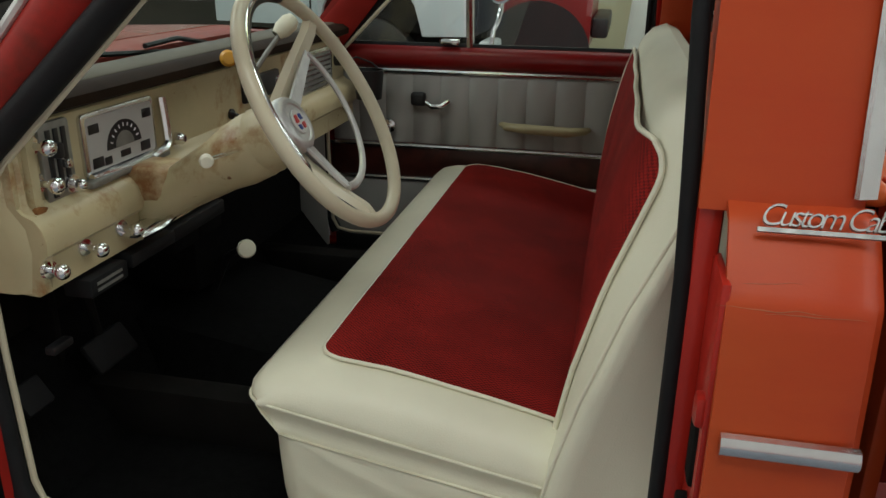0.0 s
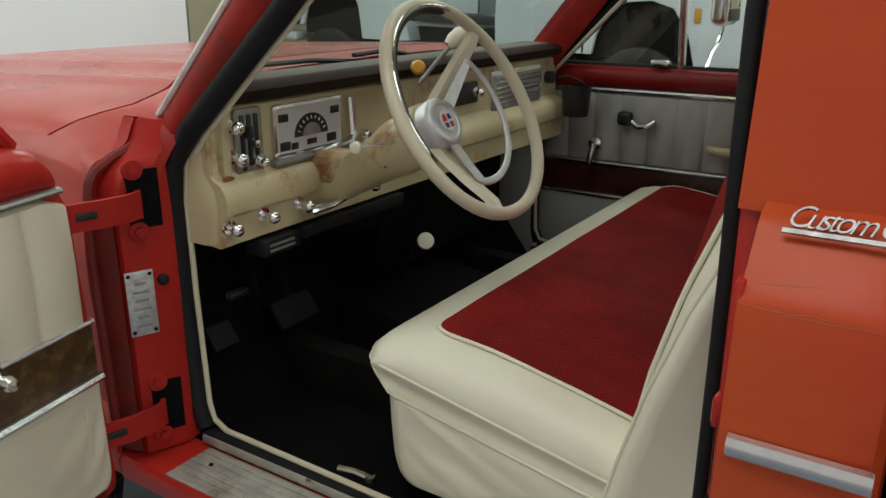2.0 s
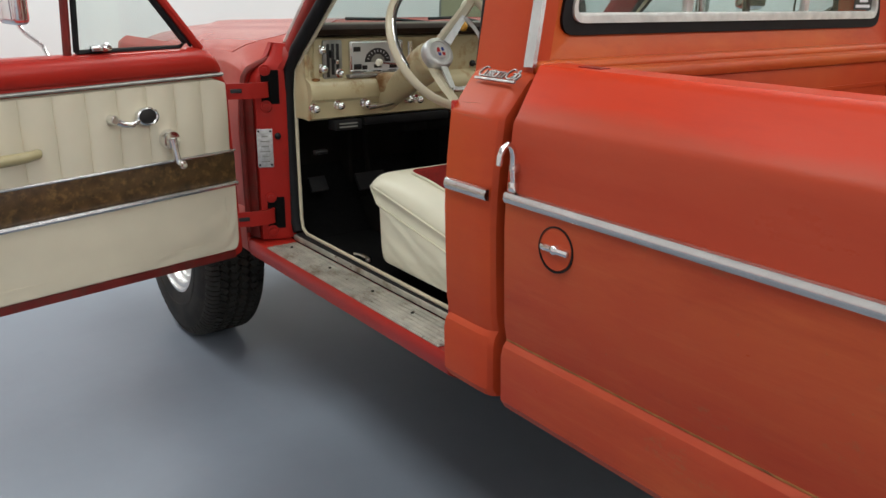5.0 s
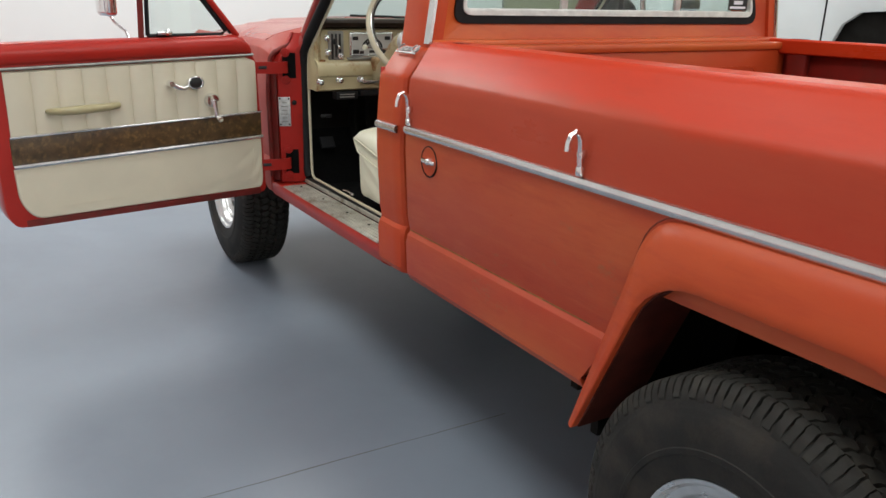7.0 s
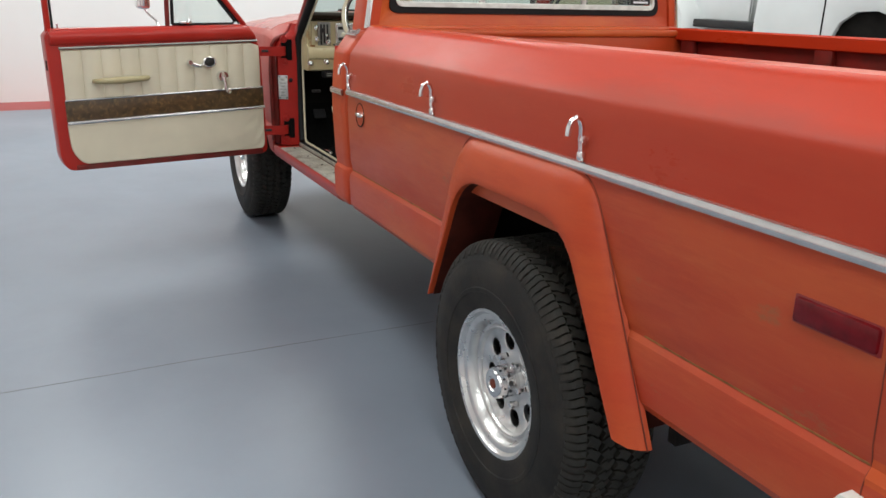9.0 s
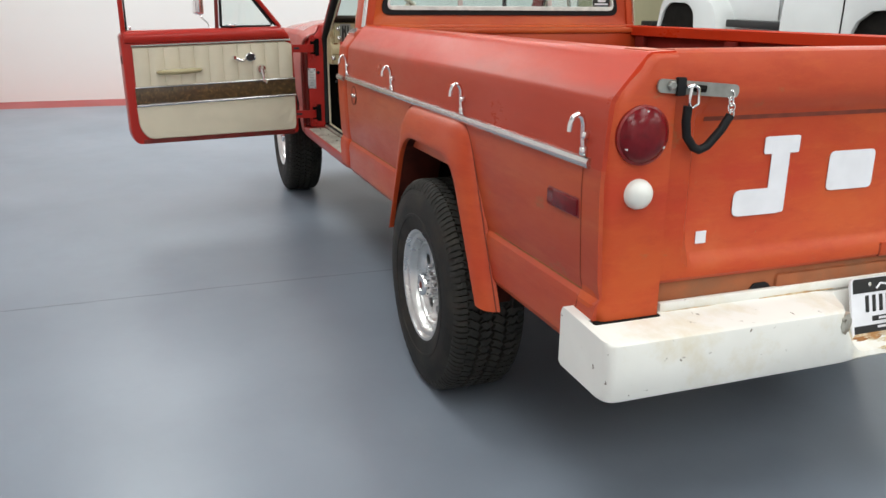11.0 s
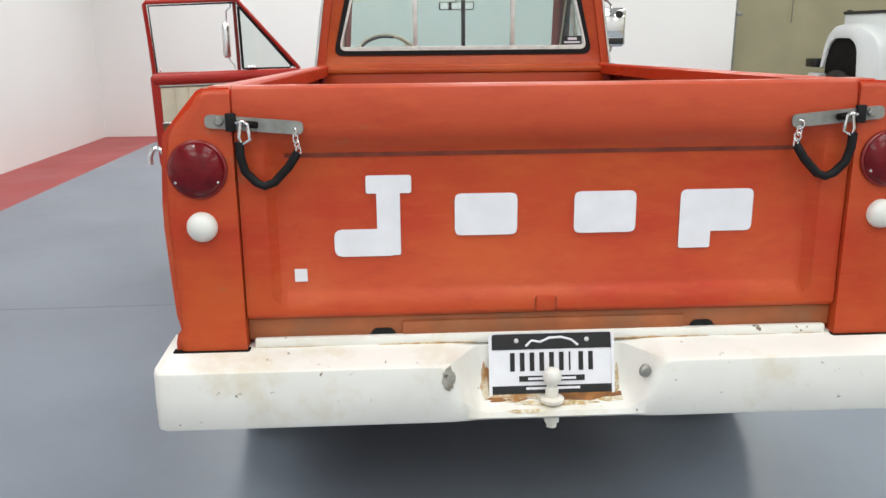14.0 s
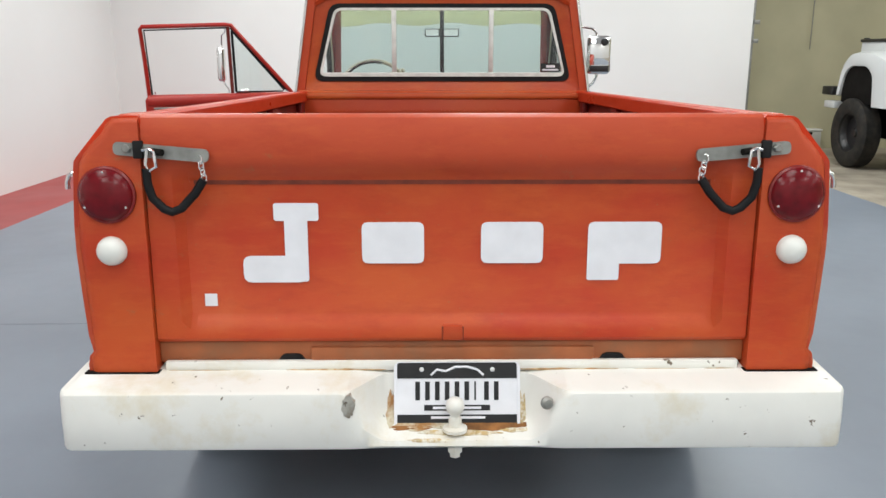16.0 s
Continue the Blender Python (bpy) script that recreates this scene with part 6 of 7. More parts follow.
wc = part("window_crank", lathe([(0.022, 0), (0.022, 0.02), (0, 0.03)], 20, axis_to((-3.56, PY - 0.01, 1.035), (0, -1, 0))), CHROME, pd)
part("crank_arm", sweep([(-3.56, PY - 0.04, 1.037), (-3.566, PY - 0.045, 1.0), (-3.572, PY - 0.045, 0.97)], 0.010, 10), CHROME, wc)
def pf(x, z, w=0.0):
    return (x, 0.80 - (z - 1.28) * 0.155 + w, z)
part("window_frame", sweep([pf(-2.745, 1.26), pf(-2.745, 1.5), pf(-2.75, 1.82), pf(-2.77, 1.84), pf(-3.22, 1.84), pf(-3.26, 1.80), pf(-3.79, 1.29)], 0.014, 8), PAINT_RED, pd)
part("frame_rubber", sweep([pf(-2.765, 1.27), pf(-2.77, 1.815), pf(-3.22, 1.815), pf(-3.74, 1.295)], 0.010, 6), BLACK_RUBBER, pd)
part("window_channel", sweep([pf(-3.30, 1.285), pf(-3.30, 1.78)], 0.013, 8), ALU, pd)
part("belt_rubber", sweep([pf(-3.76, 1.292), pf(-2.76, 1.292)], 0.010, 6), BLACK_RUBBER, pd)
gq = part("quarter_glass", thicken(loft([[pf(-3.76, 1.295), pf(-3.32, 1.295)], [pf(-3.33, 1.70), pf(-3.32, 1.71)]], closed=False), 0.004), GLASS, pd)
gq.visible_shadow = False
gw = part("side_glass", thicken(loft([[pf(-3.29, 1.29), pf(-2.77, 1.29)], [pf(-3.27, 1.81), pf(-2.775, 1.81)]], closed=False), 0.004), GLASS, pd)
gw.visible_shadow = False
part("vent_catch", rbox(-3.39, -3.33, 0.765, 0.79, 1.298, 1.316, 0.006), CHROME, pd)
mir = part("door_mirror", rbox(-3.265, -3.205, 0.918, 1.068, 1.415, 1.652, 0.026, 4), CHROME, pd, "tall door mirror on a bent tube arm")
part("mirror_glass", rbox(-3.2075, -3.2035, 0.932, 1.054, 1.472, 1.638, 0.002), MIRROR, mir)
part("mirror_spot", lathe([(0.024, 0), (0.022, 0.004), (0, 0.008)], 20, axis_to((-3.203, 1.022, 1.612), (1, 0, 0))), BLACK_PLASTIC, mir)
part("mirror_lower", rbox(-3.2075, -3.2025, 0.932, 1.054, 1.430, 1.468, 0.002), BLACK_PLASTIC, mir)
part("mirror_arm", sweep([(-3.235, 0.98, 1.63), (-3.235, 0.975, 1.67), (-3.24, 0.95, 1.695), (-3.26, 0.86, 1.71), (-3.27, 0.77, 1.72)], 0.007, 8), CHROME, mir)
part("mirror_arm", sweep([(-3.235, 0.985, 1.44), (-3.235, 0.985, 1.40), (-3.24, 0.965, 1.36), (-3.25, 0.93, 1.33), (-3.25, 0.89, 1.28)], 0.008, 8), CHROME, mir)

# ---- bench seat ----
SY0, SY1 = -0.715, 0.735
def soft(p, amp=0.004, f=7.0):
    """Slack folds in the vinyl."""
    q = Vector(p)
    return q + Vector((0.4, 1.0, 0.3)) * amp * (noise.noise(q * f) + 0.5 * noise.noise((q.x * 22 + q.z * 30, q.y * 6, q.z * 9)))
def seam(x):
    return 0.850 - (x + 3.345) * 0.165
def upper_seam(x):
    return min(0.898, 0.902 - (x + 3.34) * 0.185)
def front_at(z):
    """How far forward the cushion's front reaches at a height."""
    return -3.338 - 0.036 * min(1.0, max(0.0, (z - seam(-3.338)) / 0.046)) ** 0.8
def pull(x, y):
    """The cushion's front corners are rounded in plan."""
    d = max(0.005, min(y - SY0, SY1 - y))
    if d >= 0.055:
        return x
    f = min(1.0, max(0.0, (-3.22 - x) / 0.10))
    return x + 0.045 * f * (1 - math.sqrt(max(0.0, 1 - (1 - d / 0.055) ** 2)))
SKIRT_CORNERS = rounded([(-3.318, 0.672), (-3.330, 0.740), (-3.334, seam(-3.334)), (-3.05, seam(-3.05)), (-2.85, seam(-2.85)), (-2.84, 0.665)], [0.03, 0.05, 0.004, 0.004, 0.004, 0.01], 6)
def resampled(pts, step):
    out = []
    for p, q in zip(pts, pts[1:] + pts[:1]):
        n = max(1, int(math.dist(p, q) / step))
        out += [(p[0] + (q[0] - p[0]) * i / n, p[1] + (q[1] - p[1]) * i / n) for i in range(n)]
    return out
SKIRT = resampled(SKIRT_CORNERS, 0.012)
def folds(x, z):
    """Slanting slack folds in the loose side of the cover."""
    f = noise.noise((x * 4.5 + z * 3.0, z * 24.0 + x * 9.0, 0.7)) + 0.5 * noise.noise((x * 9.0, z * 40.0 + x * 14.0, 3.1))
    return 0.0042 * f
def skirt_ring(y, k):
    if k < 0.94:
        return [(pull((x + 3.02) * k - 3.02, y), y + folds((x + 3.02) * k - 3.02, (z - 0.735) * k + 0.735) * min(1.0, (0.97 - k) / 0.12) - 0.004 * (1 - k), (z - 0.735) * k + 0.735) for x, z in SKIRT]
    return [soft((pull((x + 3.0) * k - 3.0, y), y, z if z > seam(x) - 0.005 else (z - 0.78) * k + 0.78), 0.002) for x, z in SKIRT]
bm = loft([skirt_ring(SY0 - 0.003, k) for k in spread(0.04, 0.92, 22)] + [skirt_ring(y, k) for y, k in ((SY0 - 0.002, 0.945), (SY0 - 0.0005, 0.965), (SY0 + 0.004, 0.99), (SY0 + 0.010, 1.0), (SY0 + 0.015, 1.0), (SY0 + 0.022, 1.0), (SY0 + 0.036, 1.0), (SY0 + 0.055, 1.0), (-0.3, 1.0), (0.3, 1.0), (SY1 - 0.02, 1.0), (SY1, 0.98))])
part("seat_base", bm, VINYL, truck, "off-white vinyl seat skirt", angle=60)
TOP = [(-3.374, 0.915), (-3.355, 0.932), (-3.315, 0.943), (-3.25, 0.946), (-3.17, 0.939), (-3.10, 0.928), (-3.02, 0.912), (-2.95, 0.897), (-2.84, 0.870)]
csec = [(-3.338, seam(-3.338)), (-3.352, 0.866), (-3.366, 0.884), (-3.374, 0.898)] + TOP + [(-2.835, seam(-2.835))]
rings = []
EDGE = [(0.004, 1.10), (-0.001, 1.0), (0.001, 0.90), (0.0035, 0.78), (0.003, 0.68), (-0.001, 0.58), (-0.0055, 0.50), (-0.003, 0.40), (0.003, 0.30), (0.012, 0.20), (0.026, 0.115), (0.045, 0.05), (0.064, 0.014), (0.085, 0.0)]
def side_height(x, z, f):
    """Down from the top over the upper seam to the lower one."""
    if z <= upper_seam(x):
        return z + (min(z, seam(x)) - z) * max(0.0, 2 * f - 1)
    if f <= 0.5:
        return z + (upper_seam(x) - z) * 2 * f
    return upper_seam(x) + (seam(x) - upper_seam(x)) * (2 * f - 1)
for y, f in [(SY0 + d, f) for d, f in EDGE] + [(-0.4, 0), (0.0, 0), (0.4, 0)] + [(SY1 - d, f) for d, f in EDGE[::-1]]:
    ring = []
    for x, z in csec:
        zz = side_height(x, z, f)
        xx = max(x, front_at(zz)) if zz < 0.898 else x
        ring.append(soft((pull(xx, y), y, zz), 0.0006, 5.0))
    rings.append(ring)
cu = part("seat_cushion", loft(rings), VINYL, truck, "off-white vinyl bench seat with a red woven centre", angle=70)
def topz(x, lift=0.004):
    for (xa, za), (xb, zb) in zip(TOP, TOP[1:]):
        if xa <= x <= xb:
            return za + (zb - za) * (x - xa) / (xb - xa) + lift
    return 0.86 + lift
cols = []
RX0, RX1, RY0, RY1 = -3.278, -2.81, -0.636, 0.67
RYS = [RY0 + d for d in (0, 0.001, 0.003, 0.006, 0.010, 0.015, 0.021, 0.028, 0.036, 0.044)] + spread(RY0 + 0.05, RY1 - 0.05, 40) + [RY1 - d for d in (0.044, 0.036, 0.028, 0.021, 0.015, 0.010, 0.006, 0.003, 0.001, 0)]
for y in RYS:
    e = min(y - RY0, RY1 - y)
    x0 = RX0 + (0.05 - math.sqrt(max(0, 0.05 ** 2 - (0.05 - e) ** 2)) if e < 0.05 else 0)
    wave = 0.0025 * math.cos((y - RY0) * 2 * math.pi / 0.32)
    cols.append([(x0 + (RX1 - x0) * j / 12, y, topz(x0 + (RX1 - x0) * j / 12, 0.0065 + (wave * min(1, e / 0.05) if 0 < j else 0) + 0.0015 * noise.noise((x0 * 9, y * 7, j * 0.5)))) for j in range(13)])
part("cloth_insert", loft(cols, closed=False), CLOTH, cu, "dark red woven cloth insert")
edge2 = [cols[0][j] for j in range(12, -1, -1)] + [c[0] for c in cols] + [cols[-1][j] for j in range(13)]
part("piping", sweep([(x, y, z - 0.0025) for x, y, z in edge2], 0.0036, 8), VINYL, cu)
part("piping", sweep([(x, SY0 - 0.0065, upper_seam(x)) for x in spread(-2.868, -3.32, 12)] + [(pull(-3.376, SY0 + d) - 0.001, SY0 + d, 0.898) for d in (0.004, 0.008, 0.014, 0.022, 0.034)] + [(-3.376, SY0 + 0.05, 0.898), (-3.377, 0, 0.898), (-3.376, SY1 - 0.05, 0.898), (-3.352, SY1 - 0.01, 0.898)], 0.0026, 8), VINYL, cu)
part("piping", sweep([(x, SY0 - 0.0012, seam(x)) for x in spread(-2.868, -3.28, 8)] + [(-3.306, SY0 + 0.001, seam(-3.306))] + [(pull(-3.340, SY0 + d), SY0 + d, 0.849) for d in (0.006, 0.012, 0.02, 0.032)] + [(-3.342, SY0 + 0.05, 0.850), (-3.342, SY1, 0.850)], 0.0026, 8), VINYL, cu)
# backrest
bsec = [(-2.905, 0.630), (-2.876, 0.780), (-2.862, 0.86), (-2.858, 0.98), (-2.842, 1.12), (-2.812, 1.26), (-2.782, 1.345), (-2.755, 1.375), (-2.720, 1.388), (-2.690, 1.375), (-2.670, 1.33), (-2.660, 1.20), (-2.665, 0.95), (-2.68, 0.80), (-2.70, 0.630)]
cx, cz = -2.76, 1.10
def lean(x, y, z):
    """The side bolster falls away towards the top."""
    w = min(1.0, max(0.0, 1 - (y + 0.70) / 0.19)) ** 1.5
    g = min(1.0, max(0.0, (-2.68 - x) / 0.10))
    return x + w * g * (-0.034 + 0.112 * min(1.0, max(0.0, (z - 0.84) / 0.45)))
rings = []
for y, kx, kz in ((-0.722, 0.30, 0.97), (-0.733, 0.55, 0.98), (-0.736, 0.72, 0.985), (-0.733, 0.84, 0.99), (-0.724, 0.925, 0.993), (-0.702, 0.985, 0.997), (-0.675, 1.025, 1.0), (-0.655, 1.045, 1.0), (-0.645, 1.05, 1.0), (-0.63, 1.035, 1.0), (-0.60, 1.03, 1.0), (-0.56, 1.03, 1.0), (-0.3, 1.03, 1.0), (0, 1.03, 1.0), (0.3, 1.03, 1.0), (0.62, 1.02, 1.0), (0.70, 1.0, 0.995), (0.722, 0.93, 0.985), (0.728, 0.78, 0.965), (0.715, 0.55, 0.93)):
    rings.append([(lean(cx + (x - cx) * kx, y, z), y, cz + (z - cz) * kz) for x, z in bsec])
BACK_EDGE = [(x, y - 0.0015, z) for x, y, z in rings[4][1:9]]
bk = part("backrest", loft(rings), VINYL, truck, "off-white vinyl seat back with a red woven centre")
bx = [(-2.864, 0.870), (-2.861, 0.98), (-2.845, 1.12), (-2.815, 1.26), (-2.793, 1.325)]
def face(z):
    for (xa, za), (xb, zb) in zip(bx, bx[1:]):
        if z <= zb:
            return xa + (xb - xa) * (z - za) / (zb - za)
    return bx[-1][0]
cols = []
for y in [-0.648 + d for d in (0, 0.001, 0.003, 0.006, 0.010, 0.016, 0.023)] + spread(-0.618, 0.632, 42) + [0.662 - d for d in (0.023, 0.016, 0.010, 0.006, 0.003, 0.001, 0)]:
    e = min(y + 0.648, 0.662 - y)
    top = 1.0 if e > 0.075 else 0.84 + 0.16 * math.sqrt(max(0, 1 - (1 - e / 0.075) ** 2))
    cols.append([(lean(cx + (face(z) - cx) * 1.03 - 0.008 + 0.003 * max(0.0, 1 - e / 0.06) + (0.0012 * math.cos((y + 0.6) * 19.6)), y, z), y, z) for z in [0.870 + (zz - 0.870) * top for zz in spread(0.870, 1.325, 10)]])
part("cloth_insert", loft(cols, closed=False), CLOTH, bk, "dark red woven cloth insert")
part("piping", sweep([cols[0][j] for j in range(len(cols[0]) - 1)] + [c[-1] for c in cols] + [cols[-1][j] for j in range(len(cols[0]) - 2, -1, -1)], 0.0045, 8), VINYL, bk)
part("piping", sweep([p for p in BACK_EDGE], 0.0035, 8), VINYL, bk)
bb = part("belt_buckle", lathe([(0.0, 0.0), (0.004, 0.004), (0.0055, 0.010), (0.013, 0.011), (0.0165, 0.008), (0.017, 0.003), (0.014, 0.0)], 24, axis_to((-2.812, -0.730, 0.765), (-0.35, -1, 0.15))), CHROME, truck, "chrome seat belt anchor on the bolster")
part("strap_end", moved(rbox(-0.022, 0.022, -0.004, 0.004, -0.007, 0.007, 0.002), Matrix.Translation((-2.786, -0.741, 0.748)) @ Matrix.Rotation(radians(-48), 4, "Y")), BLACK_PLASTIC, bb)

# ---- dashboard ----
dsec = [(-3.80, 1.325), (-3.715, 1.325), (-3.700, 1.315), (-3.700, 1.195), (-3.692, 1.187), (-3.674, 1.180), (-3.663, 1.166), (-3.657, 1.145), (-3.660, 1.124), (-3.672, 1.114), (-3.672, 1.062), (-3.685, 1.055), (-3.80, 1.06)]
rings = [[(x, y, z) for x, z in dsec] for y in (-0.742, -0.55, -0.3, 0, 0.3, 0.55, 0.742)]
dash = part("dashboard", loft(rings), CREAM_PAINT, truck, "cream painted steel dashboard with rust spots")
part("dash_end", loft([[(-3.80, y, 1.31), (x1, y, 1.30), (x1 + 0.004, y, 1.20), (x1 + 0.030, y, 1.165), (x1 + 0.034, y, 1.125), (x1 + 0.022, y, 1.06), (-3.80, y, 1.06)] for y, x1 in ((-0.752, -3.74), (-0.742, -3.72), (-0.728, -3.695))]), CREAM_PAINT, dash)
pad = [(-3.78, 1.335), (-3.76, 1.350), (-3.72, 1.362), (-3.682, 1.358), (-3.668, 1.346), (-3.670, 1.330), (-3.69, 1.322), (-3.78, 1.322)]
part("dash_pad_edge", loft([[(x, y, z) for x, z in pad] for y in (-0.715, 0, 0.715)]), DASH_PAD, dash, "dark brown padded dashboard edge")
part("dash_top", rbox(-3.80, -3.70, -0.695, 0.695, 1.340, 1.364, 0.010), DASH_TOP, dash, "dusty beige dashboard top")
# instrument cluster
cl = part("instrument_panel", prism(rounded([(-0.578, 1.198), (-0.362, 1.198), (-0.362, 1.308), (-0.578, 1.308)], 0.012), -3.704, -3.692, "x", 0.003), ALU, dash, "silver instrument cluster with a half-round speedometer")
part("cluster_face", prism(rounded([(-0.568, 1.208), (-0.372, 1.208), (-0.372, 1.300), (-0.568, 1.300)], 0.008), -3.695, -3.6905, "x"), GAUGE_FACE, cl)
arcpts = [(-0.468 + 0.052 * math.cos(a), 1.236 + 0.046 * math.sin(a)) for a in spread(0, math.pi, 16)]
part("speedometer", prism(arcpts, -3.692, -3.6895, "x"), BLACK_PLASTIC, cl)
arc2 = [(-0.468 + 0.028 * math.cos(a), 1.236 + 0.026 * math.sin(a)) for a in spread(0, math.pi, 12)]
part("speedometer_disc", prism(arc2, -3.691, -3.6885, "x"), GALV, cl)
for k in range(9):
    a = radians(18 + 18 * k)
    part("tick", moved(rbox(-0.001, 0.001, -0.0010, 0.0010, -0.0032, 0.0032, 0), Matrix.Translation((-3.689, -0.468 + 0.041 * math.cos(a), 1.236 + 0.037 * math.sin(a))) @ Matrix.Rotation(a - math.pi / 2, 4, "X")), WHITE_LETTER, cl)
for y, z, w, h in ((-0.55, 1.280, 0.028, 0.016), (-0.392, 1.280, 0.028, 0.016), (-0.548, 1.222, 0.030, 0.018), (-0.520, 1.219, 0.02, 0.014), (-0.405, 1.222, 0.030, 0.018), (-0.468, 1.222, 0.03, 0.012)):
    part("gauge", rbox(-3.692, -3.689, y - w / 2, y + w / 2, z - h / 2, z + h / 2, 0.001), BLACK_PLASTIC, cl)
part("cluster_brow", sweep([(-3.688, -0.575, 1.202), (-3.682, -0.47, 1.200), (-3.688, -0.362, 1.203)], 0.007, 8), CHROME, cl)
part("cluster_sill", prism([(-0.590, 1.186), (-0.345, 1.190), (-0.345, 1.202), (-0.590, 1.198)], -3.702, -3.676, "x", 0.003), GALV, dash, "dull metal sill below the instruments")
part("dash_pilaster", loft([[(-3.705, y0, z), (x, y0 + 0.004, z), (x, y0 + 0.022, z), (-3.705, y0 + 0.026, z)] for z, x, y0 in ((1.180, -3.682, -0.722), (1.196, -3.689, -0.718), (1.312, -3.692, -0.714))]), CREAM_PAINT, dash)
part("rust_stain", prism([(-0.712 + 0.013 * math.cos(a) * (1 + 0.4 * noise.noise((math.cos(a), math.sin(a), 2.0))), 1.186 + 0.006 * math.sin(a)) for a in spread(0, 2 * math.pi, 16)[:-1]], -3.69, -3.6803, "x"), RUST, dash, "brown rust stain")
part("under_dash_unit", merge(rbox(-3.70, -3.652, -0.545, -0.40, 1.030, 1.056, 0.004), rbox(-3.70, -3.66, -0.40, -0.18, 1.024, 1.054, 0.004)), BLACK_RUBBER, truck, "black panel below the dashboard")
part("chrome_trim", sweep([(-3.690, -0.335, 1.300), (-3.686, -0.335, 1.24), (-3.684, -0.338, 1.215), (-3.684, -0.352, 1.203), (-3.684, -0.40, 1.198)], 0.009, 8), CHROME, dash)
# torn cut-out in the rolled lower edge, and a small switch above it
ROLL = [(1.100, -3.672), (1.114, -3.672), (1.124, -3.660), (1.145, -3.657), (1.166, -3.663), (1.180, -3.674), (1.187, -3.692), (1.21, -3.700)]
def roll_at(z):
    for (za, xa), (zb, xb) in zip(ROLL, ROLL[1:]):
        if z <= zb:
            return xa + (xb - xa) * (z - za) / (zb - za)
    return ROLL[-1][1]
hole = []
for y, z0, z1 in ((-0.046, 1.150, 1.172), (-0.040, 1.130, 1.188), (-0.030, 1.116, 1.176), (-0.012, 1.112, 1.170), (0.006, 1.110, 1.168), (0.020, 1.112, 1.173), (0.032, 1.118, 1.184), (0.040, 1.130, 1.190), (0.046, 1.142, 1.164)):
    hole.append([(roll_at(z) + 0.0016, y, z) for z in spread(z0, z1, 9)])
part("dash_cutout", thicken(loft(hole, closed=False), 0.001), CARPET, dash, "torn black cut-out in the dash edge")
part("dash_switch", merge(lathe([(0.012, 0), (0.012, 0.006), (0.006, 0.010), (0, 0.012)], 14, axis_to((-3.698, -0.045, 1.214), (1, 0, 0))), sweep([(-3.690, -0.045, 1.214), (-3.672, -0.030, 1.205), (-3.668, -0.005, 1.203)], 0.004, 8)), BLACK_PLASTIC, dash, "small black lever switch")
# control panel with knobs
cp = part("control_panel", prism(rounded([(-0.678, 1.178), (-0.606, 1.178), (-0.606, 1.312), (-0.678, 1.312)], 0.008), -3.704, -3.693, "x", 0.002), GALV, dash, "silver heater control panel")
for y, z0, z1 in ((-0.660, 1.192, 1.300), (-0.642, 1.200, 1.300), (-0.624, 1.215, 1.300)):
    part("slot", rbox(-3.694, -3.690, y - 0.005, y + 0.005, z0, z1, 0.001), BLACK_PLASTIC, cp)
part("slider", rbox(-3.693, -3.675, -0.658, -0.646, 1.255, 1.28, 0.003), BLACK_PLASTIC, cp)
part("slider", rbox(-3.693, -3.678, -0.638, -0.626, 1.235, 1.25, 0.003), CHROME, cp)
def pull_knob(y, z, x=-3.672, r=0.0125, length=0.03, parent=None):
    return part("pull_knob", lathe([(0.016, 0), (0.014, 0.005), (0.006, 0.006), (0.006, length - 0.012), (r * 0.8, length - 0.010), (r, length - 0.004), (r, length), (r * 0.88, length + 0.004), (r * 0.6, length + 0.007), (r * 0.3, length + 0.0085), (0, length + 0.009)], 20, axis_to((x, y, z), (1, -0.15, 0.0))), CHROME, parent or dash, "chrome pull knob")
pull_knob(-0.690, 1.282, -3.702, 0.0135, 0.04), pull_knob(-0.685, 1.222, -3.702, 0.0135, 0.04)
pull_knob(-0.62, 1.205, -3.692, 0.010, 0.02)
pull_knob(-0.730, 1.098), pull_knob(-0.642, 1.104, length=0.04)
for y in (-0.54, -0.425):
    pull_knob(y, 1.104, length=0.04)
pull_knob(-0.325, 1.104, length=0.045), pull_knob(-0.36, 1.106, length=0.03)
part("handbrake_bracket", merge(rbox(-3.672, -3.635, -0.545, -0.46, 1.086, 1.102, 0.006), sweep([(-3.63, -0.545, 1.092), (-3.615, -0.50, 1.098), (-3.62, -0.45, 1.104)], 0.007, 8)), CHROME, dash)
# passenger side panel
gp = part("glovebox_panel", prism(rounded([(0.30, 1.135), (0.625, 1.135), (0.625, 1.302), (0.30, 1.302)], 0.012), -3.704, -3.694, "x", 0.003), ALU, dash, "silver glovebox panel")
part("panel_face", rbox(-3.697, -3.692, 0.315, 0.61, 1.15, 1.288, 0.003), GALV, gp)
for k in range(9):
    part("rib", rbox(-3.6935, -3.6905, 0.325, 0.60, 1.16 + 0.0145 * k, 1.166 + 0.0145 * k, 0.001), ALU, gp)
part("radio", rbox(-3.704, -3.688, 0.02, 0.22, 1.225, 1.285, 0.006), BLACK_PLASTIC, dash, "dark dash radio")
for y in (0.035, 0.205):
    pull_knob(y, 1.255, -3.69, 0.012, 0.02)
part("lighter", merge(lathe([(0.02, 0), (0.02, 0.025), (0, 0.03)], 16, axis_to((-3.70, 0.672, 1.255), (1, 0, 0))), sweep([(-3.66, 0.672, 1.255), (-3.64, 0.70, 1.26), (-3.60, 0.73, 1.24), (-3.58, 0.735, 1.22)], 0.003, 6)), BLACK_PLASTIC, dash)
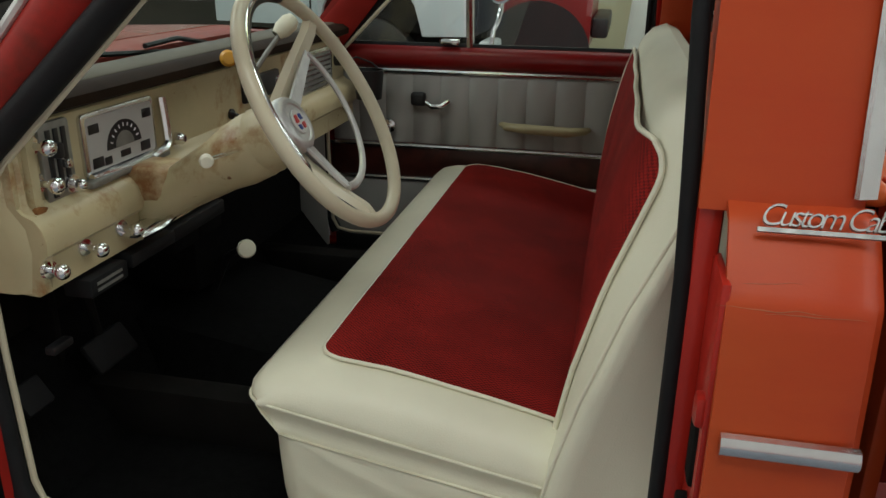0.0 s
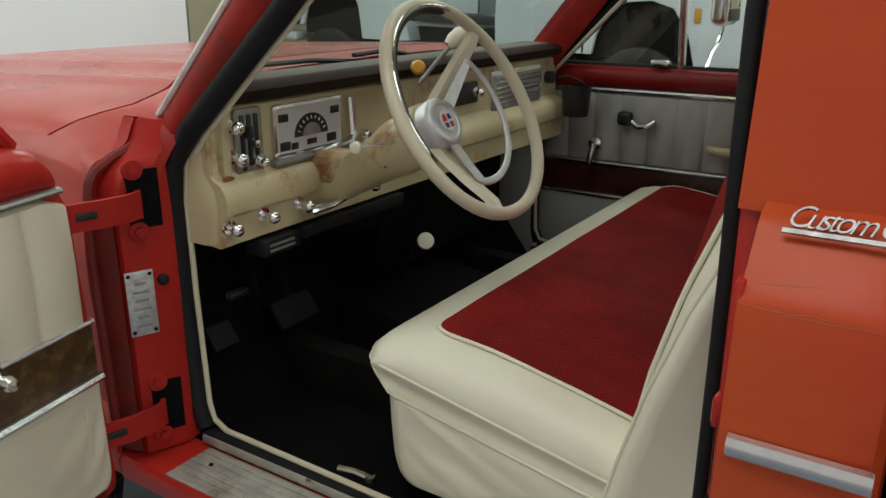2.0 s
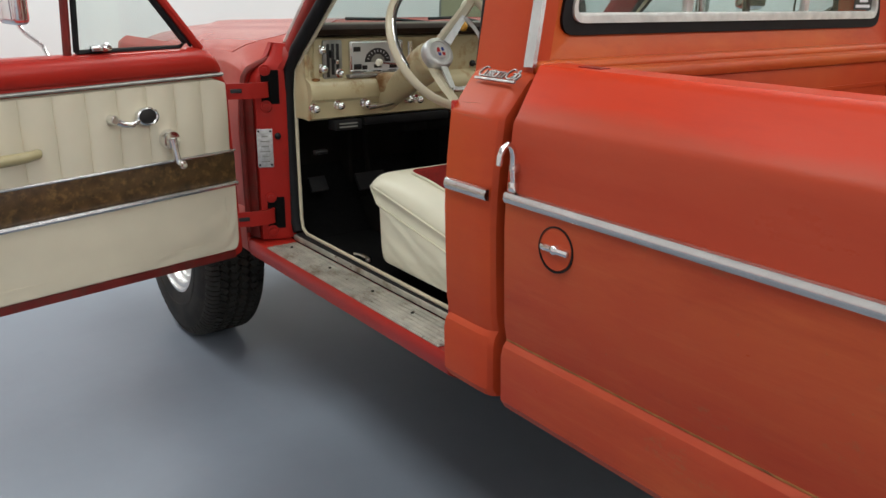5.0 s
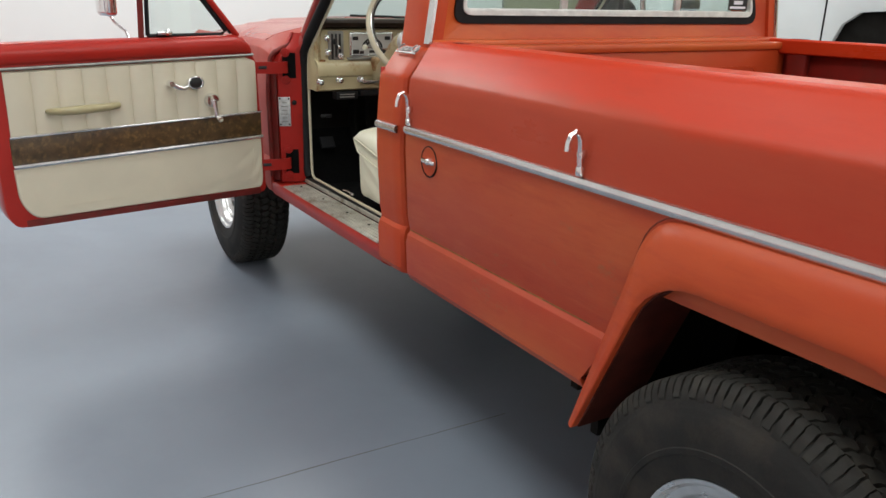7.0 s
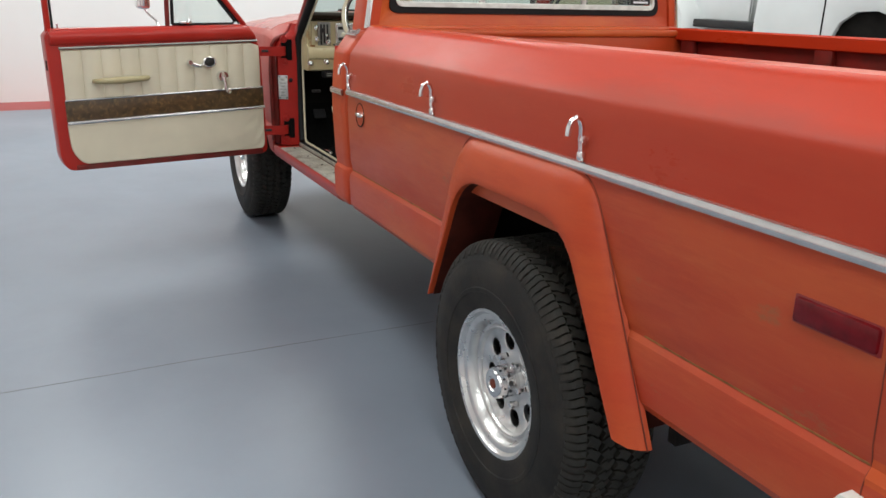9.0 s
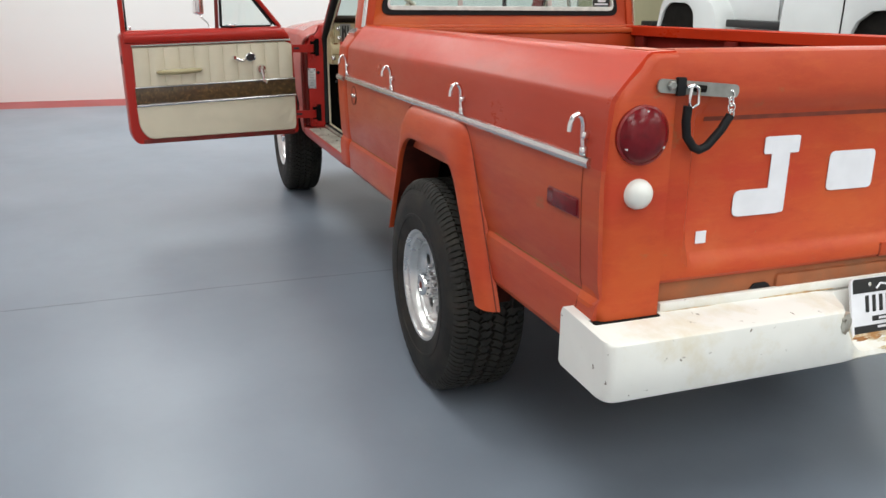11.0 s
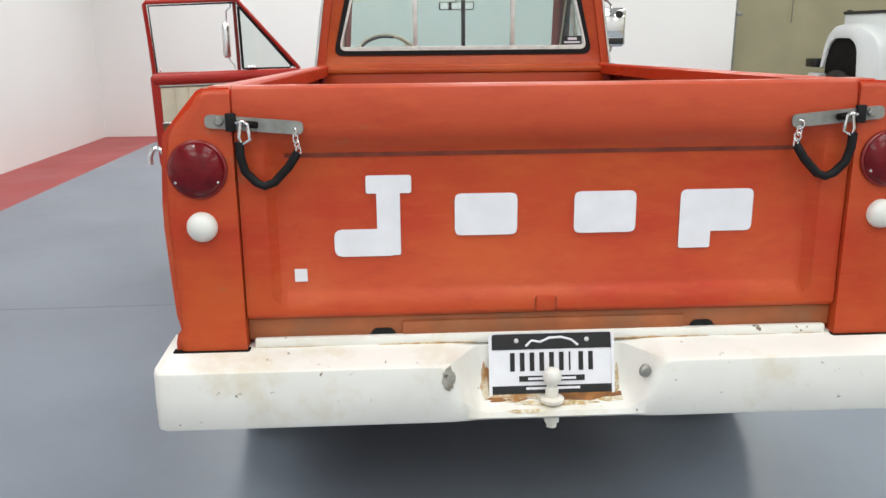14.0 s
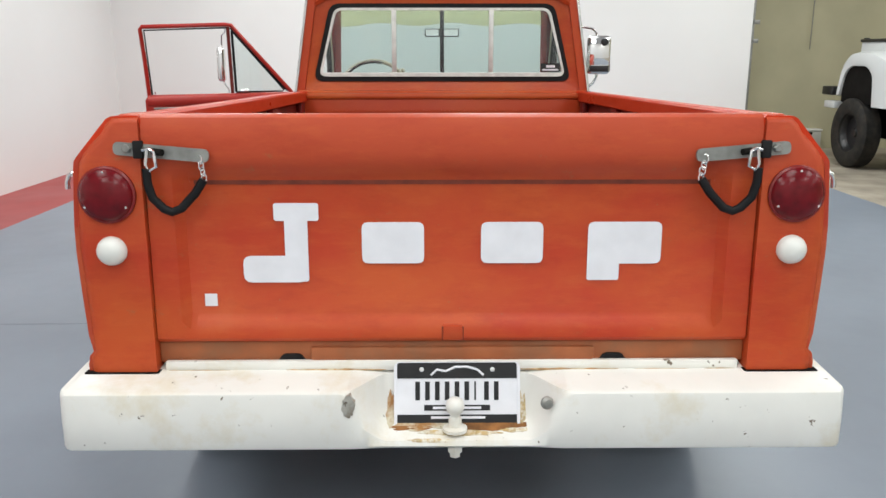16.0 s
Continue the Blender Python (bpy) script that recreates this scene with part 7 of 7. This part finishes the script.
part("cup_holder", lathe([(0.034, 0.0), (0.040, 0.0), (0.048, 0.09), (0.044, 0.09), (0.036, 0.006), (0, 0.006)], 24, Matrix.Translation((-3.60, 0.69, 1.135))), BLACK_PLASTIC, truck, "black cup holder hanging by the dash")
# under-dash boxes
ub = part("under_dash_unit", rbox(-3.71, -3.655, -0.66, -0.555, 1.018, 1.052, 0.005), BLACK_RUBBER, truck, "black under-dash control unit")
for z in (1.027, 1.038):
    part("bar", rbox(-3.656, -3.6535, -0.645, -0.575, z, z + 0.005, 0), GALV, ub)
for y in (-0.30, -0.20):
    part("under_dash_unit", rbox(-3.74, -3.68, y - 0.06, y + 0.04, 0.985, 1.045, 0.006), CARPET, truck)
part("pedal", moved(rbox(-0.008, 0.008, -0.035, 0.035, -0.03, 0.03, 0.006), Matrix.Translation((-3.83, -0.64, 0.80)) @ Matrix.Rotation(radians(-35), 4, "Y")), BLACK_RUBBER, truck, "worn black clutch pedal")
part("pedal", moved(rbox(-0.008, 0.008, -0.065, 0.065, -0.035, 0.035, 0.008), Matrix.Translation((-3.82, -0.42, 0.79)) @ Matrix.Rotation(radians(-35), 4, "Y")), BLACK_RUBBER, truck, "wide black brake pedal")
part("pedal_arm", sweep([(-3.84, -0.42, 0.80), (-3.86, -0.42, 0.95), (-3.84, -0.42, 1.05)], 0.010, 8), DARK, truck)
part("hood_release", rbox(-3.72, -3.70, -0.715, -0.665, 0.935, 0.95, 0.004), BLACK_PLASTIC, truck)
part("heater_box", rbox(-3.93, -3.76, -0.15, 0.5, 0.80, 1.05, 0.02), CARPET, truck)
lev = part("gear_lever", sweep([(-3.80, -0.02, 0.75), (-3.74, -0.04, 0.86), (-3.69, -0.06, 0.893)], 0.009, 8), BLACK_PLASTIC, truck, "black floor lever with a pale round knob")
part("knob", lathe([(0.010, -0.006), (0.021, -0.003), (0.023, 0.004), (0.020, 0.011), (0.0, 0.014)], 24, axis_to((-3.675, -0.067, 0.895), (0.6, -0.75, 0.3))), VINYL, lev)

# ---- steering ----
ALPHA = radians(29.8)
HUB = Vector((-3.378, -0.440, 1.283))
ax = Vector((math.cos(ALPHA), 0, math.sin(ALPHA)))
ex = Vector((0, 1, 0))
ey = Vector((-math.sin(ALPHA), 0, math.cos(ALPHA)))
SM = Matrix(((ex.x, ey.x, ax.x, HUB.x), (ex.y, ey.y, ax.y, HUB.y), (ex.z, ey.z, ax.z, HUB.z), (0, 0, 0, 1)))
R = 0.211
DISH = 0.068
sw = part("steering_wheel", sweep([(R * math.cos(a), R * math.sin(a), DISH) for a in spread(0, 2 * math.pi, 64)[:-1]], 0.0125, 12, closed=True), CREAM_PLASTIC, truck, "cream two-spoke steering wheel with a chrome horn ring", m=SM)
part("rim_dark_strip", sweep([((R - 0.0115) * math.cos(a), (R - 0.0115) * math.sin(a), DISH + 0.0040) for a in spread(radians(74), radians(204), 34)], [0.003] + [0.0080] * 33 + [0.003], 10), BLACK_PLASTIC, sw, "dark strip along the inner rim")
part("rim_strip", sweep([((R - 0.0065) * math.cos(a), (R - 0.0065) * math.sin(a), DISH + 0.0095) for a in spread(radians(70), radians(200), 34)], [0.002] + [0.0050] * 33 + [0.002], 10), CHROME, sw, "bright strip along the rim")
A1, A2 = radians(46), radians(-104)
for a in (A1, A2):
    c, s = math.cos(a), math.sin(a)
    spoke = loft([[(c * r - s * w, s * r + c * w, h) for w, h in ((-wd, hh - 0.008), (-wd * 0.6, hh + 0.006), (wd * 0.6, hh + 0.006), (wd, hh - 0.008))] for r, wd, hh in ((0.02, 0.030, -0.030), (0.07, 0.025, -0.008), (0.13, 0.020, 0.026), (0.18, 0.017, DISH - 0.008), (R, 0.013, DISH))])
    part("spoke", spoke, CREAM_PLASTIC, sw)
    bar = loft([[(c * r - s * w, s * r + c * w, h) for w, h in ((-wd, hh), (-wd, hh + 0.006), (wd, hh + 0.006), (wd, hh))] for r, wd, hh in ((0.045, 0.013, 0.0), (0.10, 0.011, 0.022), (0.140, 0.009, 0.040))])
    part("horn_bar", moved(bar, Matrix.Translation((0.012, 0, 0.0))), ALU_BRUSHED, sw)
part("horn_ring", sweep([(0.012 + 0.140 * math.cos(a), 0.140 * math.sin(a), 0.042) for a in spread(A2, A1, 30)], 0.0075, 8, squash=0.7), ALU_BRUSHED, sw)
part("hub_cap", lathe([(0.050, -0.03), (0.052, -0.005), (0.050, 0.006), (0.044, 0.012), (0.036, 0.013), (0.034, 0.010), (0.0, 0.012)], 40), ALU_BRUSHED, sw, "brushed metal horn button")
part("hub_emblem", lathe([(0.022, 0.0115), (0.021, 0.014), (0.0, 0.0145)], 28), WHITE_PLASTIC, sw)
part("emblem_field", prism(rounded([(-0.0161, -0.0016), (-0.0033, -0.0016), (-0.0033, 0.0129), (-0.0113, 0.0129)], 0.0025), 0.0145, 0.0160, "z"), RED_ENAMEL, sw)
part("emblem_field", prism(rounded([(0.0033, 0.0016), (0.0146, 0.0016), (0.0113, 0.0129), (0.0033, 0.0129)], 0.0025), 0.0145, 0.0160, "z"), BLUE_ENAMEL, sw)
part("emblem_field", prism(rounded([(-0.0113, -0.0146), (-0.0033, -0.0146), (-0.0033, -0.0048), (-0.0146, -0.0048)], 0.0025), 0.0145, 0.0160, "z"), BLUE_ENAMEL, sw)
part("emblem_field", prism(rounded([(0.0033, -0.0146), (0.0113, -0.0146), (0.0146, -0.0033), (0.0033, -0.0033)], 0.0025), 0.0145, 0.0160, "z"), RED_ENAMEL, sw)
def along(d, side=0.0, up=0.0):
    return HUB + ax * d + ex * side + ey * up
part("steering_column", lathe([(0.040, -0.36), (0.044, -0.25), (0.050, -0.16), (0.058, -0.12), (0.060, -0.075), (0.058, -0.07), (0.058, -0.066), (0.060, -0.06), (0.056, -0.03), (0.045, -0.02)], 32), CREAM_PAINT, truck, "cream painted steering column", m=SM)
part("column_bracket", rbox(-3.70, -3.61, -0.485, -0.385, 1.13, 1.20, 0.02, 3), RUSTY_CREAM, truck, "rust-stained cream column bracket")
sig = part("signal_lever", sweep([along(-0.085, -0.045, 0.006), along(-0.085, -0.10, 0.010), along(-0.08, -0.162, 0.014)], 0.0035, 8), CHROME, truck, "thin turn signal lever with a pale knob")
part("knob", lathe([(0.005, -0.008), (0.010, -0.004), (0.0115, 0.004), (0.009, 0.011), (0, 0.013)], 20, axis_to(along(-0.078, -0.172, 0.014), (0.5, -0.85, -0.1))), VINYL, sig)
shl = part("shift_lever", sweep([(-3.505, -0.335, 1.34), (-3.487, -0.30, 1.38), (-3.465, -0.268, 1.42)], [0.005, 0.005, 0.005], 8), GALV, truck, "column shift lever with a pale knob")
part("knob", lathe([(0.010, -0.03), (0.017, -0.015), (0.018, 0.006), (0.012, 0.018), (0, 0.02)], 20, axis_to((-3.457, -0.257, 1.434), (0.5, 0.6, 0.6))), VINYL, shl)
part("ignition_key", lathe([(0.012, 0), (0.012, 0.012), (0.007, 0.02), (0, 0.02)], 16, axis_to((-3.695, -0.29, 1.21), (1, 0, 0))), CHROME, truck)
brk = part("amber_knob_stalk", sweep([(-3.70, -0.08, 1.335), (-3.66, -0.12, 1.348)], 0.006, 8), BLACK_PLASTIC, truck, "dark stalk with an amber knob")
part("knob", lathe([(0.008, -0.012), (0.016, -0.006), (0.018, 0.003), (0.013, 0.012), (0, 0.015)], 20, axis_to((-3.65, -0.13, 1.350), (0.6, -0.7, 0.2))), AMBER, brk)

# script badge on the cab corner
badge = part("script_badge", prism([(-2.69, -0.008), (-2.562, -0.008), (-2.562, -0.003), (-2.69, -0.003)], 0.0, 0.004, "y"), SCRIPT_METAL, truck, "chrome script badge", m=None)
badge.matrix_basis = Matrix.Translation((0.012, -0.860, 1.296)) @ Matrix.Rotation(radians(-38), 4, "X")
txt = bpy.data.curves.new("badge_text", "FONT")
txt.body, txt.size, txt.extrude, txt.shear, txt.space_character = "Custom Cab", 0.037, 0.0022, 0.42, 0.74
txt.offset = -0.0004
to = new("badge_text_source", txt)
bpy.context.view_layer.update()
me = bpy.data.meshes.new_from_object(to.evaluated_get(bpy.context.evaluated_depsgraph_get()))
bpy.data.objects.remove(to)
w = max(v.co.x for v in me.vertices) - min(v.co.x for v in me.vertices)
me.transform(Matrix.Translation((-2.69, 0.003, 0.0)) @ Matrix.Rotation(radians(90), 4, "X") @ Matrix.Diagonal((0.128 / w, 1, 1, 1)))
me.materials.clear()
me.materials.append(SCRIPT_METAL)
bt = new("badge_lettering", me)
bt.parent = badge


# ---- other vehicles parked across the room ----
def side_wheel(parent, x, y, z, r, rim, s=-1):
    m = Matrix.Translation((x, y, z)) @ Matrix.Rotation(radians(90 * (1 if s < 0 else -1)), 4, "X")
    w = part("wheel", lathe([(0, 0.02), (0.05, 0.02), (0.06, 0.0), (r * 0.5, -0.01), (r * 0.55, 0.07), (r * 0.58, 0.08), (r * 0.55, -0.1)], 32), rim, parent, m=m)
    part("tyre", lathe([(r * 0.55, -0.13), (r * 0.9, -0.13), (r, -0.10), (r, 0.09), (r * 0.93, 0.115), (r * 0.7, 0.12), (r * 0.56, 0.10), (r * 0.55, 0.06)], 40), RUBBER, w)
    return w


wt = thing("white_truck", "lifted white stepside pickup parked on bare concrete", "truck", pose(0, 5.53, FZ - 0.15))
for wx in (-8.84, -5.12):
    side_wheel(wt, wx, 0.10, 0.61, 0.46, BLACK_PLASTIC)
    side_wheel(wt, wx, 1.78, 0.61, 0.46, BLACK_PLASTIC, 1)
def step_fender(y, s):
    fl = rounded_open([(-9.34, 1.08), (-9.28, 1.50), (-9.05, 1.68), (-8.45, 1.68), (-7.92, 1.50), (-7.80, 0.98)], 0.25, 6)
    fi = rounded_open([(-9.23, 1.10), (-9.14, 1.38), (-9.0, 1.49), (-8.58, 1.49), (-8.42, 1.38), (-8.36, 0.98)], 0.14, 6)
    return thicken(loft([[(xa, y + s * 0.35, za), (xa, y + s * 0.14, za), (xa * 0.85 + xb * 0.15, y + s * 0.04, za * 0.85 + zb * 0.15), (xa * 0.4 + xb * 0.6, y, za * 0.4 + zb * 0.6), (xb, y + s * 0.015, zb), (xb, y + s * 0.045, zb)] for (xa, za), (xb, zb) in zip(fl, fi)], closed=False), 0.012)
part("rear_fender", step_fender(0.0, 1), WHITE_PAINT, wt, "rounded white rear fender")
part("rear_fender", step_fender(1.9, -1), WHITE_PAINT, wt)
part("cargo_bed", merge(rbox(-9.30, -7.0, 0.30, 0.34, 1.15, 1.80, 0.01), rbox(-9.30, -7.0, 1.56, 1.60, 1.15, 1.80, 0.01), rbox(-9.32, -9.28, 0.30, 1.60, 1.15, 1.80, 0.01), rbox(-7.04, -7.0, 0.30, 1.60, 1.15, 1.80, 0.01), rbox(-9.30, -7.0, 0.30, 1.60, 1.13, 1.18, 0.01)), WHITE_PAINT, wt, "flat white cargo bed")
part("bed_rail", merge(rbox(-9.33, -6.98, 0.28, 0.36, 1.80, 1.84, 0.01), rbox(-9.36, -9.30, 0.34, 0.40, 1.0, 1.86, 0.01)), BLACK_PLASTIC, wt)
part("wheel_well", rbox(-9.24, -8.32, 0.05, 0.30, 1.0, 1.52, 0.02), DARK, wt)
part("frame_skirt", rbox(-7.75, -6.66, 0.06, 0.40, 1.19, 1.29, 0.02), BLACK_PLASTIC, wt, "black running board")
part("cab", loft([[(x, 0.02, 0.98), (x, 0.0, 1.3), (x, 0.03, 1.75), (x2, 0.14, 2.35), (x2, 1.76, 2.35), (x, 1.87, 1.75), (x, 1.90, 1.3), (x, 1.88, 0.98)] for x, x2 in ((-6.65, -6.55), (-5.70, -6.0))]), WHITE_PAINT, wt, "white cab")
part("side_window", prism([(-6.6, 1.80), (-5.95, 1.80), (-6.1, 2.22), (-6.55, 2.22)], 0.05, 0.12, "y"), BLACK_PLASTIC, wt)
part("door_seam", rbox(-5.695, -5.685, -0.006, 0.03, 1.0, 1.7, 0), DARK, wt)
outer = [(-5.685, 0.98), (-5.685, 1.72), (-4.30, 1.66), (-4.18, 1.55), (-4.16, 0.95), (-4.62, 0.93), (-4.70, 1.20), (-4.85, 1.42), (-5.05, 1.48), (-5.30, 1.46), (-5.48, 1.34), (-5.57, 1.15), (-5.60, 0.98)]
part("front_fender", prism(outer, 0.0, 0.06, "y", 0.012), WHITE_PAINT, wt, "white front fender with a dark wheel arch")
part("front_fender", prism(outer, 1.84, 1.90, "y", 0.012), WHITE_PAINT, wt)
part("bonnet", loft([[(x, 0.05, 1.56), (x, 0.05, z), (x, 0.35, z + 0.10), (x, 1.55, z + 0.10), (x, 1.85, z), (x, 1.85, 1.56)] for x, z in ((-5.70, 1.71), (-4.8, 1.69), (-4.2, 1.62))]), WHITE_PAINT, wt)
part("arch_liner", rbox(-5.66, -4.60, 0.07, 0.6, 0.95, 1.52, 0.02), DARK, wt)
part("grille", rbox(-4.20, -4.14, 0.15, 1.75, 0.95, 1.5, 0.01), BLACK_PLASTIC, wt)
part("marker_lamp", rbox(-4.66, -4.60, -0.012, 0.0, 1.31, 1.43, 0.004), AMBER, wt)
part("front_bumper", rbox(-4.10, -3.95, 0.0, 1.9, 0.72, 0.92, 0.03), WHITE_PAINT, wt)
part("underbody", rbox(-9.2, -4.2, 0.35, 1.55, 0.55, 1.12, 0.03), DARK, wt)
part("rear_bumper", rbox(-9.74, -9.43, 0.02, 1.88, 1.08, 1.20, 0.02), BLACK_PLASTIC, wt, "black rear bumper")
part("bumper_step", rbox(-9.70, -9.40, 0.05, 0.35, 0.90, 1.0, 0.02), WHITE_PAINT, wt)

rv = thing("red_truck", "dark red old truck parked across the room", "truck", pose(0, 5.96, FZ))
side_wheel(rv, -3.62, 0.14, 0.42, 0.42, PAINT_DARK)
side_wheel(rv, -3.62, 1.6, 0.42, 0.42, PAINT_DARK, 1)
part("body", loft([[(x, 0.02, 0.72), (x, 0.0, 1.0), (x, 0.10, h), (x, 1.6, h), (x, 1.72, 1.0), (x, 1.7, 0.72)] for x, h in ((-3.14, 1.15), (-3.2, 1.42), (-3.6, 1.55), (-3.95, 1.56))]), PAINT_DARK, rv, "dark red rounded body")
part("wheel_well", lathe([(0.0, 0.0), (0.50, 0.0), (0.50, 0.02), (0, 0.02)], 32, axis_to((-3.62, 0.005, 0.62), (0, -1, 0))), BLACK_PLASTIC, rv)
part("underbody", rbox(-3.95, -3.2, 0.3, 1.4, 0.45, 0.8, 0.03), DARK, rv)
part("rear_bumper", rbox(-3.14, -2.98, 0.1, 1.6, 0.80, 0.98, 0.03), BLACK_PLASTIC, rv)
ld = thing("wall_board", "white leaning board beside the red truck", "board", pose(-2.7, 8.2, FZ, 0, 4, 0))
part("board", rbox(-0.15, 0.15, 0, 0.04, 0, 1.6, 0.01), WHITE_PLASTIC, ld)


def wall_box(y, z, w, h):
    b = thing("utility_box", "small pale grey metal box standing by the beige wall", "box", pose(XBACK, y, FZ), "boxes by the wall")
    part("case", rbox(0.004, 0.20, -w / 2, w / 2, z, z + h, 0.01), GALV_PALE, b)
    part("lid", rbox(0.0, 0.215, -w / 2 - 0.01, w / 2 + 0.01, z + h, z + h + 0.025, 0.006), WHITE_PLASTIC, b)
    part("latch", rbox(0.199, 0.212, -0.03, 0.03, z + h - 0.06, z + h - 0.02, 0.004), DARK, b)
    return b


wall_box(5.98, 0.0, 0.36, 0.30)
